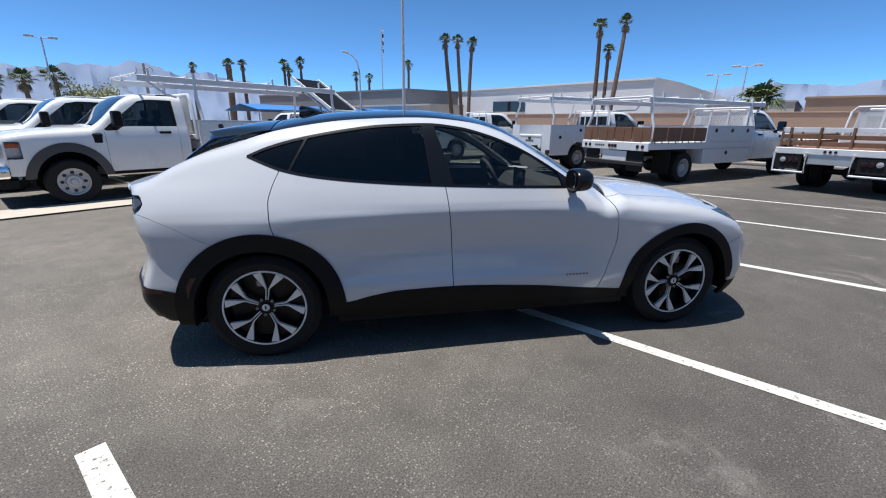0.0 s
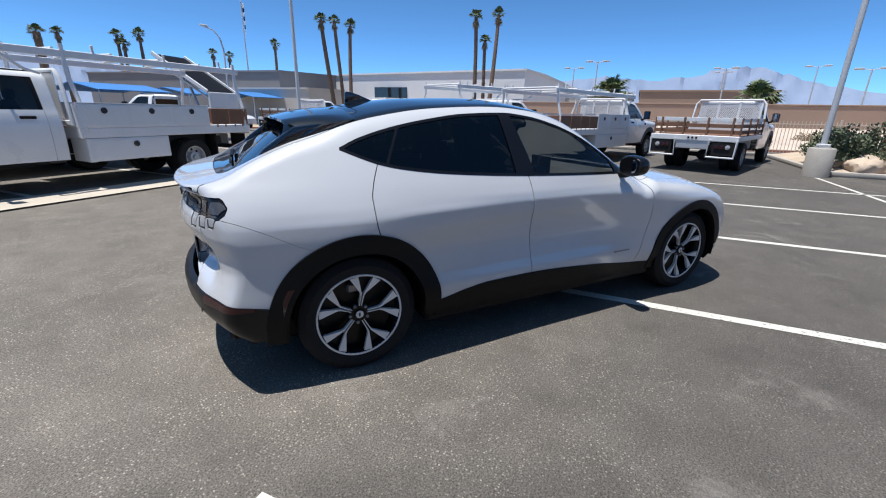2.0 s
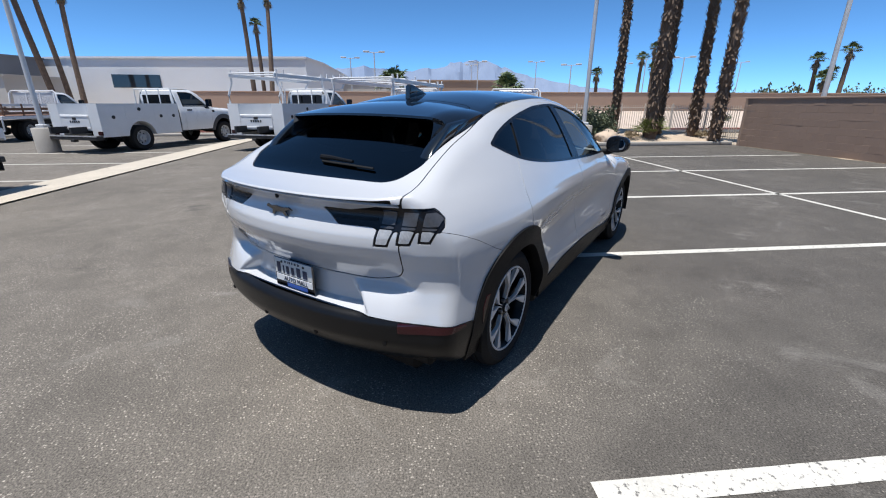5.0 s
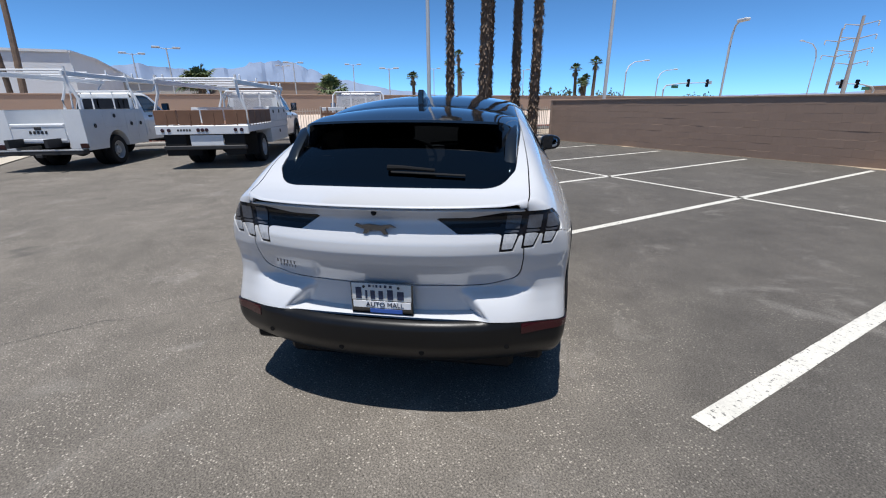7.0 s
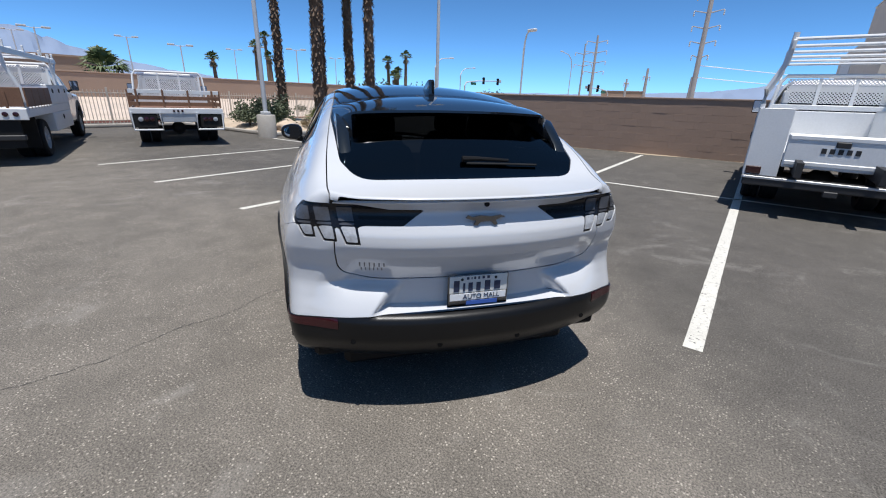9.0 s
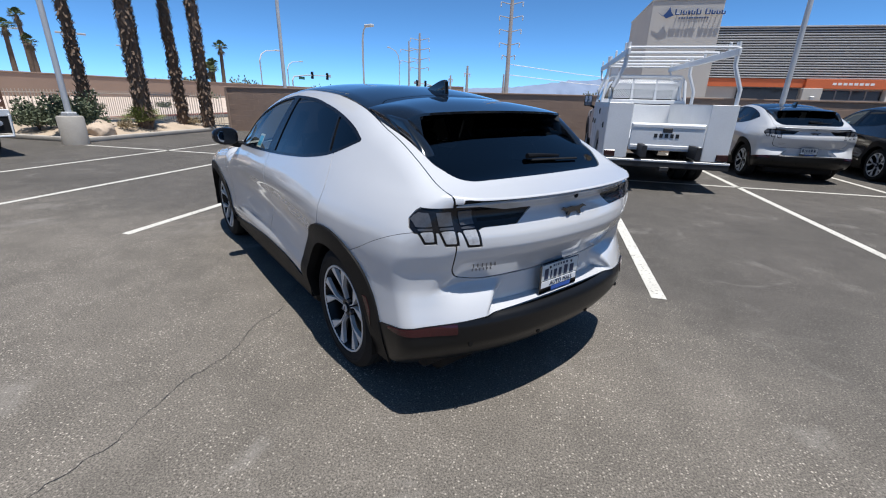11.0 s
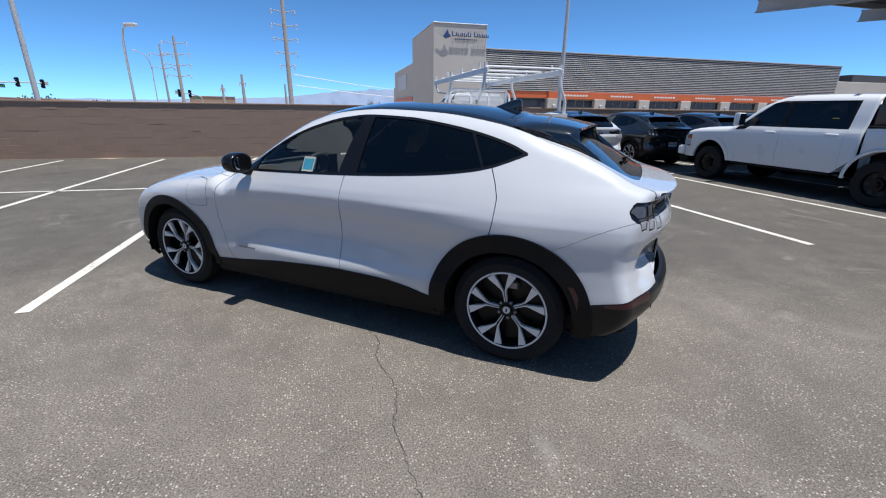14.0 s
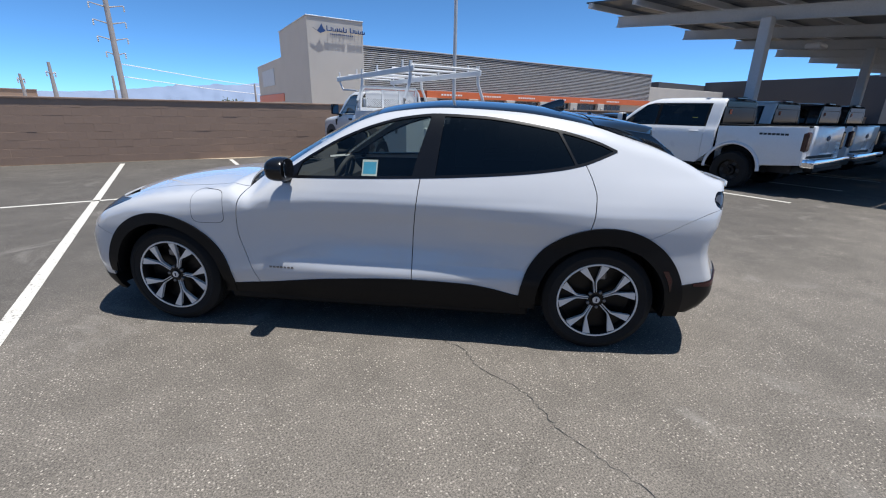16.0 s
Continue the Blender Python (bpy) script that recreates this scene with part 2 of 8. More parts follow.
WHITE_PAINT = shade("fleet_white_paint", (0.68, 0.69, 0.70), 0.28, vary=0.035, scale=2, fine=30, coat=0.6)
FADED_TRIM = shade("sun_faded_trim", (0.055, 0.056, 0.060), 0.7, vary=0.2, scale=6, fine=90, bump=0.0006, bump_scale=300)
STEEL_RIM = shade("silver_steel_rim", (0.42, 0.43, 0.44), 0.45, vary=0.12, scale=9, fine=60)
POWDER_WHITE = shade("powder_coated_white", (0.66, 0.67, 0.68), 0.42, vary=0.06, scale=3, fine=40)
STEEL_GALV = shade("galvanised_steel", (0.50, 0.51, 0.52), 0.45, metal=0.55, vary=0.12, scale=5, fine=40)
POLE_GREY = shade("pole_grey_paint", (0.50, 0.51, 0.52), 0.5, vary=0.1, scale=2, fine=30)
FENCE_TAN = shade("fence_tan_paint", (0.54, 0.47, 0.39), 0.6, vary=0.12, scale=3, fine=40)
BLACK_PLASTIC = shade("black_textured_plastic", (0.0055, 0.0055, 0.006), 0.52, spec=0.18, vary=0.2, scale=8, fine=120, bump=0.0006, bump_scale=400)
BLACK_GLOSS = shade("gloss_black_paint", (0.006, 0.007, 0.009), 0.06, vary=0.1, scale=2, fine=20, coat=1.0)
RUBBER = shade("tyre_rubber", (0.013, 0.013, 0.0135), 0.78, spec=0.25, vary=0.25, scale=9, fine=90, bump=0.0008, bump_scale=200)
DARK_METAL = shade("dark_steel", (0.03, 0.03, 0.032), 0.6, metal=0.3, vary=0.3, scale=9, fine=70)
BRUSHED = shade("machined_aluminium", (0.66, 0.67, 0.68), 0.34, metal=0.25, vary=0.06, scale=9, fine=150)
CHROME = shade("chrome", (0.85, 0.86, 0.88), 0.07, metal=1.0, vary=0.04, scale=4, fine=30)
PLY = shade("plywood_bed_board", (0.17, 0.085, 0.048), 0.65, vary=0.28, scale=2, fine=50, bump=0.001)
RED_LENS = shade("red_lens", (0.030, 0.003, 0.005), 0.18, vary=0.15, scale=20, fine=90, coat=0.15)
AMBER_LENS = shade("amber_lens", (0.42, 0.08, 0.02), 0.15, vary=0.1, scale=20, fine=90, coat=0.6)
STUCCO_PALE = shade("pale_stucco", (0.50, 0.48, 0.45), 0.9, vary=0.08, scale=0.6, fine=25, bump=0.004, bump_scale=60)
STUCCO_WHITE = shade("white_stucco", (0.72, 0.73, 0.75), 0.9, vary=0.06, scale=0.5, fine=20, bump=0.003)
STUCCO_TAN = shade("tan_stucco", (0.34, 0.24, 0.18), 0.9, vary=0.10, scale=0.5, fine=20, bump=0.004)
STUCCO_GREY = shade("grey_stucco", (0.20, 0.20, 0.21), 0.9, vary=0.10, scale=0.5, fine=20, bump=0.004)
LOUVRE = shade("ribbed_metal_grey", (0.37, 0.38, 0.395), 0.5, metal=0.0, vary=0.10, scale=0.7, fine=20)
ORANGE = shade("orange_fascia_paint", (0.62, 0.15, 0.055), 0.5, vary=0.08, scale=1.5, fine=20)
# tinted glass, darkened further for canopy shade that falls short of it
BACK_GLASS = shade("shaded_tinted_back_glass", (0.010, 0.011, 0.013), 0.10, spec=0.14, vary=0.1)
DARK_GLASS = shade("dark_window", (0.02, 0.024, 0.03), 0.05, vary=0.2, scale=1, fine=8, coat=0.5)
BLUE_LETTER = shade("sign_blue", (0.03, 0.07, 0.2), 0.4, vary=0.1)
WHITE_SIGN = shade("sign_white", (0.8, 0.8, 0.8), 0.5, vary=0.05)
BARK = shade("palm_bark", (0.155, 0.108, 0.078), 0.95, vary=0.4, scale=5, fine=40, bump=0.01, bump_scale=30, random=0.2)
BOOT = shade("palm_leaf_base", (0.125, 0.085, 0.058), 0.9, vary=0.4, scale=6, fine=40)
FROND = shade("palm_frond", (0.075, 0.105, 0.035), 0.6, vary=0.35, scale=3, fine=20)
DRY_FROND = shade("dry_palm_frond", (0.25, 0.19, 0.11), 0.8, vary=0.3, scale=3, fine=20)
SHRUB = shade("shrub_leaf", (0.085, 0.105, 0.055), 0.7, vary=0.4, scale=4, fine=20)
ROCK = shade("pale_boulder", (0.48, 0.38, 0.29), 0.95, vary=0.2, scale=2.5, fine=40, bump=0.02, bump_scale=9)
# the blue of the distance haze is mixed into this rock colour
HAZE_ROCK = shade("hazed_mountain", (0.20, 0.25, 0.35), 1.0, vary=0.07, scale=0.004, fine=0.02, spec=0.0)
SOLAR = shade("solar_panel_back", (0.055, 0.06, 0.07), 0.4, vary=0.2, scale=0.5, fine=6)
WOOD_POLE = shade("weathered_utility_pole", (0.36, 0.34, 0.33), 0.9, vary=0.2, scale=1, fine=20)
CABIN_GREY = shade("light_grey_upholstery", (0.30, 0.30, 0.29), 0.8, vary=0.1, scale=5, fine=90)
CABIN_DARK = shade("dark_interior_trim", (0.035, 0.036, 0.038), 0.7, vary=0.2, scale=8, fine=90)
GLASS_FRONT = glass_like("clear_tinted_glass", (0.55, 0.61, 0.59), 0)
GLASS_DARK = glass_like("privacy_glass", (0.045, 0.05, 0.055), 0)
GLASS_TRUCK = glass_like("truck_window_glass", (0.22, 0.25, 0.26), 0)

# ---- building helpers ----
SITE = Matrix.Rotation(radians(38.7), 4, "Z")


def at_site(a, b, z=0.0, turn=0.0):
    """A pose in the grid of the parking lot: a along the rows' middle line, b across it."""
    return SITE @ pose(a, b, z, 0, 0, turn)


def link_mesh(name, bm, mat, smooth=False):
    me = bpy.data.meshes.new(name)
    bm.normal_update()
    bm.to_mesh(me)
    bm.free()
    mats = mat if isinstance(mat, (list, tuple)) else [mat]
    for mm in mats:
        me.materials.append(mm)
    if smooth:
        me.polygons.foreach_set("use_smooth", [True] * len(me.polygons))
        me.set_sharp_from_angle(angle=radians(38))
    return new(name, me)


def part(name, bm, mat, parent, label="", smooth=False, m=None):
    ob = link_mesh(name, bm, mat, smooth)
    ob.parent = parent
    if m is not None:
        ob.matrix_local = m
    return tagged(ob, label)


def thing(name, label, category, m, group="", kind=""):
    ob = new(name)
    ob.empty_display_size = 0.2
    ob.matrix_world = m
    return tagged(ob, label, category, group, kind)


def structure(name, bm, mat, label, category, m=None, smooth=False):
    ob = link_mesh(name, bm, mat, smooth)
    if m is not None:
        ob.matrix_world = m
    return tagged(ob, label, category, kind="structure")


def box(bm, x0, x1, y0, y1, z0, z1, bevel=0.0, m=None, seg=1):
    r = bmesh.ops.create_cube(bm, size=1.0)
    vs = r["verts"]
    bmesh.ops.scale(bm, verts=vs, vec=(x1 - x0, y1 - y0, z1 - z0))
    bmesh.ops.translate(bm, verts=vs, vec=((x0 + x1) / 2, (y0 + y1) / 2, (z0 + z1) / 2))
    if m is not None:
        bmesh.ops.transform(bm, matrix=m, verts=vs)
    if bevel:
        es = list({e for v in vs for e in v.link_edges})
        bmesh.ops.bevel(bm, geom=es, offset=bevel, segments=seg, affect="EDGES", profile=0.5)
    return bm


def boxed(*args, **kw):
    return box(bmesh.new(), *args, **kw)


def tube(bm, pts, r, seg=8, r1=None, closed_ends=True):
    """A round bar along a polyline, tapering from r to r1."""
    pts = [Vector(p) for p in pts]
    r1 = r if r1 is None else r1
    rings = []
    n = len(pts)
    for i, p in enumerate(pts):
        d = (pts[min(i + 1, n - 1)] - pts[max(i - 1, 0)]).normalized()
        side = d.cross(Vector((0, 0, 1)))
        if side.length < 1e-3:
            side = Vector((1, 0, 0))
        side.normalize()
        up = side.cross(d).normalized()
        rr = r + (r1 - r) * i / max(1, n - 1)
        rings.append([bm.verts.new(p + rr * (math.cos(k * 2 * math.pi / seg) * side + math.sin(k * 2 * math.pi / seg) * up)) for k in range(seg)])
    for a, b in zip(rings, rings[1:]):
        for k in range(seg):
            bm.faces.new((a[k], a[(k + 1) % seg], b[(k + 1) % seg], b[k]))
    if closed_ends:
        bm.faces.new(rings[0][::-1])
        bm.faces.new(rings[-1])
    return bm


def lathe(bm, prof, seg=32, axis="Y", m=None, cap=False):
    """Turns a profile of (radius, height) round an axis."""
    rings = []
    for r, h in prof:
        ring = []
        for k in range(seg):
            a = k * 2 * math.pi / seg
            c, s = r * math.cos(a), r * math.sin(a)
            co = Vector((c, h, s)) if axis == "Y" else (Vector((c, s, h)) if axis == "Z" else Vector((h, c, s)))
            ring.append(bm.verts.new(m @ co if m is not None else co))
        rings.append(ring)
    flip = axis == "Y"
    for a, b in zip(rings, rings[1:]):
        for k in range(seg):
            q = (a[k], a[(k + 1) % seg], b[(k + 1) % seg], b[k])
            bm.faces.new(q[::-1] if flip else q)
    if cap:
        bm.faces.new(rings[0] if flip else rings[0][::-1])
        bm.faces.new(rings[-1][::-1] if flip else rings[-1])
    return bm


def prism(bm, poly, y0, y1, bevel=0.0, m=None):
    """A side outline of (x, z) made solid from y0 to y1."""
    a = [bm.verts.new((x, y0, z)) for x, z in poly]
    b = [bm.verts.new((x, y1, z)) for x, z in poly]
    n = len(poly)
    fs = [bm.faces.new(a), bm.faces.new(b[::-1])]
    for i in range(n):
        fs.append(bm.faces.new((a[i], b[i], b[(i + 1) % n], a[(i + 1) % n])))
    bmesh.ops.recalc_face_normals(bm, faces=fs)
    if m is not None:
        bmesh.ops.transform(bm, matrix=m, verts=a + b)
    if bevel:
        bmesh.ops.bevel(bm, geom=list({e for f in fs[:2] for e in f.edges}), offset=bevel, segments=2, affect="EDGES", profile=0.5)
    return bm


def lettering(name, text, size, mat, parent, m, depth=0.004, label=""):
    """Raised letters in the built-in face, turned into a mesh."""
    cu = bpy.data.curves.new(name, "FONT")
    cu.body, cu.size, cu.extrude = text, size, depth
    cu.align_x, cu.align_y = "CENTER", "CENTER"
    tmp = bpy.data.objects.new(name, cu)
    scene.collection.objects.link(tmp)
    dg = bpy.context.evaluated_depsgraph_get()
    me = bpy.data.meshes.new_from_object(tmp.evaluated_get(dg))
    bpy.data.objects.remove(tmp)
    me.materials.clear()
    me.materials.append(mat)
    ob = new(name, me)
    ob.parent = parent
    ob.matrix_local = m
    return tagged(ob, label)

# ---- the lot: ground, asphalt, painted lines, kerbs, wall ----
bm = bmesh.new()
for q in [[(-2600, -2600), (2600, -2600), (2600, 2600), (-2600, 2600)]]:
    bm.faces.new([bm.verts.new((x, y, -0.012)) for x, y in q])
structure("ground", bm, SAND, "pale desert ground reaching to the horizon", "ground")

bm = bmesh.new()
bm.faces.new([bm.verts.new(p) for p in ((-70, -12.0, 0), (11.7, -12.0, 0), (11.7, -6.2, 0), (18.4, -6.2, 0), (18.4, 70, 0), (-70, 70, 0))])
structure("parking_lot", bm, ASPHALT, "worn grey asphalt parking lot with pale chips", "asphalt", SITE)


def line_on(a0, b0, a1, b1, width=0.105):
    d = Vector((a1 - a0, b1 - b0, 0))
    n = Vector((-d.y, d.x, 0)).normalized() * width / 2
    bm = bmesh.new()
    steps = max(2, int(d.length / 0.12))
    left, right = [], []
    for i in range(steps + 1):
        p = Vector((a0, b0, 0.004)) + d * i / steps
        w1 = 1 + 0.05 * noise.noise(p * 6)
        w2 = 1 + 0.05 * noise.noise(p * 6 + Vector((9, 0, 0)))
        left.append(bm.verts.new(p + n * w1))
        right.append(bm.verts.new(p - n * w2))
    for i in range(steps):
        bm.faces.new((right[i], right[i + 1], left[i + 1], left[i]))
    ob = structure("stall_line", bm, PAINT_LINE, "worn white painted parking stall line on asphalt", "line", SITE)
    return tagged(ob, group="stall lines")


STALL = 2.715
for k in range(-5, 4):
    a = 0.07 + STALL * k - (0.045 if k == -1 else 0.0)
    line_on(a, 0.12, a, -11.5, 0.118 if k == -1 else 0.105)
line_on(-16.0, -5.76, 11.0, -5.76, 0.095)
for k in range(0, 6):
    line_on(0.07 + STALL * k, 8.1, 0.07 + STALL * k, 13.8)

# concrete drainage strip between lane and northern stalls
bm = bmesh.new()
vs = []
for i in range(0, 91):
    a = -45 + i
    row = [bm.verts.new((a, 7.1 + 0.9 * s, 0.006 - 0.022 * (1 - (2 * s - 1) ** 2) + 0.022)) for s in (0, 0.25, 0.5, 0.75, 1)]
    vs.append(row)
for r0, r1 in zip(vs, vs[1:]):
    for j in range(4):
        bm.faces.new((r0[j], r1[j], r1[j + 1], r0[j + 1]))
structure("drainage_strip", bm, SWALE, "pale concrete drainage strip set in the asphalt", "gutter", SITE, True)

# cracks in the lane
for seed, pts in ((4, [(0.13, 1.2), (0.17, 1.38), (0.09, 1.75), (0.15, 2.05), (0.1, 2.5), (0.2, 2.95), (0.12, 3.6), (0.25, 4.4)]), (9, [(0.13, 1.2), (0.3, 0.6), (0.2, 0.1)])):
    bm = bmesh.new()
    rnd = random.Random(seed)
    prev = None
    for (a0, b0), (a1, b1) in zip(pts, pts[1:]):
        for k in range(14):
            s = k / 14
            p = Vector((a0 + (a1 - a0) * s + 0.022 * (rnd.random() - 0.5), b0 + (b1 - b0) * s, 0.003))
            wdt = 0.0008 + 0.0018 * rnd.random()
            pair = (bm.verts.new(p + Vector((wdt, 0, 0))), bm.verts.new(p - Vector((wdt, 0, 0))))
            if prev:
                bm.faces.new((prev[0], pair[0], pair[1], prev[1]))
            prev = pair
    structure("crack", bm, DARK_METAL, "thin dark crack in the asphalt", "crack", SITE)

# ---- block wall along the far end of the stalls ----
WALL_B, WALL_H = -12.0, 1.72
bm = bmesh.new()
box(bm, -60, 11.3, WALL_B - 0.19, WALL_B - 0.006, 0, WALL_H - 0.05)
wall = structure("wall_south", bm, BLOCK_WALL, "brown slump block perimeter wall with a flat cap", "wall", SITE)
bm = boxed(-60, 11.32, WALL_B - 0.22, WALL_B + 0.024, WALL_H - 0.05, WALL_H, 0.008)
part("wall_cap", bm, BLOCK, wall, "flat tan cap course")
bm = boxed(11.3, 11.42, WALL_B - 0.2, WALL_B + 0.01, 0, WALL_H, 0.01)
part("wall_end", bm, STUCCO_TAN, wall)

# pale sand washed up along the foot of the wall
bm = bmesh.new()
prev = None
for i in range(161):
    a = -20 + 31 * i / 160
    far = max(0.015, 0.55 * noise.noise(Vector((a * 0.6, 1.7, 0))) + 0.16 * noise.noise(Vector((a * 2.6, 4.1, 0))))
    row = [bm.verts.new((a, WALL_B + 0.002, 0.004 + 0.03 * far)), bm.verts.new((a, WALL_B + far * 0.5, 0.004 + 0.02 * far)), bm.verts.new((a, WALL_B + far, 0.003))]
    if prev:
        for j in range(2):
            bm.faces.new((prev[j], prev[j + 1], row[j + 1], row[j]))
    prev = row
bmesh.ops.recalc_face_normals(bm, faces=bm.faces)
structure("sand_drift", bm, SAND, "pale sand washed along the foot of the wall", "ground", SITE, True)

# ---- the electric crossover: one smooth body form, cut into its panels ----


def pchip(pts):
    """A smooth curve through (x, y) points that never overshoots."""
    xs = np.array([p[0] for p in pts], float)
    ys = np.array([p[1] for p in pts], float)
    h = np.diff(xs)
    d = np.diff(ys) / h
    m = np.zeros(len(xs))
    for i in range(1, len(xs) - 1):
        if d[i - 1] * d[i] > 0:
            w1, w2 = 2 * h[i] + h[i - 1], h[i] + 2 * h[i - 1]
            m[i] = (w1 + w2) / (w1 / d[i - 1] + w2 / d[i])
    m[0], m[-1] = d[0], d[-1]

    def f(x):
        x = np.clip(x, xs[0], xs[-1])
        i = np.clip(np.searchsorted(xs, x) - 1, 0, len(h) - 1)
        s = (x - xs[i]) / h[i]
        return (2 * s**3 - 3 * s**2 + 1) * ys[i] + (s**3 - 2 * s**2 + s) * h[i] * m[i] + (3 * s**2 - 2 * s**3) * ys[i + 1] + (s**3 - s**2) * h[i] * m[i + 1]

    return f


STATIONS = [
    (-2.40, [(0.15, 0.72), (0.3, 0.80), (0.5, 0.835), (0.7, 0.80), (0.85, 0.80), (0.95, 0.775), (1.03, 0.725), (1.1, 0.672), (1.16, 0.62), (1.3, 0.53), (1.5, 0.42)]),
    (-2.00, [(0.15, 0.78), (0.3, 0.86), (0.5, 0.895), (0.62, 0.888), (0.7, 0.884), (0.85, 0.892), (0.92, 0.886), (0.97, 0.872), (1.03, 0.845), (1.1, 0.802), (1.16, 0.757), (1.24, 0.70), (1.34, 0.63), (1.5, 0.5)]),
    (-1.50, [(0.15, 0.80), (0.3, 0.88), (0.5, 0.93), (0.62, 0.932), (0.74, 0.934), (0.85, 0.944), (0.92, 0.940), (0.98, 0.922), (1.04, 0.894), (1.1, 0.862), (1.18, 0.814), (1.26, 0.762), (1.36, 0.692), (1.46, 0.612), (1.55, 0.5)]),
    (-1.00, [(0.15, 0.80), (0.25, 0.86), (0.36, 0.90), (0.46, 0.918), (0.56, 0.898), (0.7, 0.884), (0.80, 0.910), (0.88, 0.934), (0.94, 0.936), (1.0, 0.918), (1.08, 0.884), (1.15, 0.848), (1.3, 0.764), (1.45, 0.660), (1.52, 0.60), (1.6, 0.47)]),
    (-0.40, [(0.15, 0.80), (0.25, 0.86), (0.36, 0.90), (0.46, 0.918), (0.56, 0.892), (0.7, 0.866), (0.80, 0.880), (0.90, 0.912), (0.95, 0.918), (1.0, 0.908), (1.06, 0.884), (1.11, 0.860), (1.3, 0.765), (1.48, 0.655), (1.54, 0.60), (1.62, 0.47)]),
    (0.30, [(0.15, 0.80), (0.25, 0.86), (0.36, 0.90), (0.46, 0.914), (0.56, 0.886), (0.7, 0.862), (0.80, 0.880), (0.90, 0.908), (0.95, 0.912), (1.0, 0.900), (1.05, 0.880), (1.10, 0.858), (1.3, 0.765), (1.45, 0.67), (1.52, 0.60), (1.6, 0.45)]),
    (0.95, [(0.15, 0.80), (0.3, 0.87), (0.45, 0.907), (0.6, 0.900), (0.75, 0.910), (0.86, 0.922), (0.93, 0.915), (0.98, 0.894), (1.02, 0.868), (1.07, 0.825), (1.12, 0.775), (1.2, 0.70), (1.4, 0.6), (1.6, 0.45)]),
    (1.45, [(0.15, 0.80), (0.3, 0.88), (0.5, 0.93), (0.7, 0.94), (0.82, 0.937), (0.90, 0.917), (0.96, 0.880), (1.01, 0.82), (1.07, 0.72), (1.2, 0.5), (1.6, 0.3)]),
    (2.00, [(0.15, 0.78), (0.3, 0.85), (0.5, 0.885), (0.7, 0.885), (0.78, 0.875), (0.85, 0.85), (0.92, 0.79), (1.0, 0.66), (1.6, 0.3)]),
    (2.40, [(0.15, 0.72), (0.3, 0.80), (0.5, 0.83), (0.7, 0.82), (0.8, 0.79), (0.9, 0.66), (1.6, 0.3)]),
]
ST_X = np.array([s[0] for s in STATIONS])
ST_F = [pchip(s[1]) for s in STATIONS]
TOP_LINE = pchip([(-2.6, 1.10), (-2.34, 1.122), (-2.2, 1.147), (-2.12, 1.172), (-2.0, 1.238), (-1.8, 1.355), (-1.6, 1.452), (-1.3, 1.538), (-0.9, 1.588), (-0.45, 1.603), (-0.1, 1.575), (0.1, 1.535), (0.4, 1.40), (0.8, 1.18), (0.95, 1.10), (1.1, 1.072), (1.4, 1.04), (1.7, 1.005), (1.9, 0.963), (2.05, 0.918), (2.2, 0.85), (2.3, 0.76), (2.37, 0.66), (2.5, 0.4)])
CROWN = pchip([(-2.6, 0.012), (-2.25, 0.008), (-2.0, 0.012), (-1.8, 0.034), (-1.6, 0.062), (-1.0, 0.06), (-0.2, 0.06), (0.2, 0.075), (0.8, 0.085), (1.0, 0.035), (1.4, 0.035), (2.0, 0.06), (2.4, 0.10)])
REAR = pchip([(0.1, -2.02), (0.22, -2.14), (0.30, -2.26), (0.38, -2.345), (0.46, -2.385), (0.53, -2.390), (0.56, -2.378), (0.62, -2.345), (0.67, -2.302), (0.69, -2.276), (0.705, -2.266), (0.722, -2.272), (0.80, -2.318), (0.86, -2.352), (0.90, -2.366), (0.94, -2.362), (0.98, -2.345), (1.01, -2.328), (1.035, -2.318), (1.05, -2.316), (1.07, -2.330), (1.10, -2.360), (1.115, -2.370), (1.14, -2.372), (1.6, -2.37)])
REAR_CORNER = pchip([(0.1, -2.02), (0.22, -2.14), (0.30, -2.26), (0.38, -2.345), (0.46, -2.376), (0.53, -2.370), (0.58, -2.358), (0.64, -2.342), (0.71, -2.330), (0.78, -2.334), (0.83, -2.348), (0.88, -2.358), (0.95, -2.356), (1.02, -2.346), (1.08, -2.334), (1.14, -2.312), (1.3, -2.2), (1.6, -2.1)])
FRONT = pchip([(0.1, 2.2), (0.2, 2.30), (0.3, 2.36), (0.45, 2.395), (0.6, 2.392), (0.7, 2.362), (0.8, 2.310), (0.9, 2.215), (1.6, 1.95)])
REAR_BOW = pchip([(0.1, 0.19), (0.5, 0.17), (0.8, 0.19), (1.1, 0.17), (1.6, 0.17)])


def half_width(x, z):
    v = np.array([f(z) for f in ST_F])
    i = np.clip(np.searchsorted(ST_X, x) - 1, 0, len(ST_X) - 2)
    k = np.arange(x.shape[0])
    h = ST_X[i + 1] - ST_X[i]
    s = np.clip((x - ST_X[i]) / h, 0, 1)

    def slope(j):
        a, b = np.clip(j - 1, 0, len(ST_X) - 1), np.clip(j + 1, 0, len(ST_X) - 1)
        return (v[b, k] - v[a, k]) / (ST_X[b] - ST_X[a])

    return (2 * s**3 - 3 * s**2 + 1) * v[i, k] + (s**3 - 2 * s**2 + s) * h * slope(i) + (3 * s**2 - 2 * s**3) * v[i + 1, k] + (s**3 - s**2) * h * slope(i + 1)


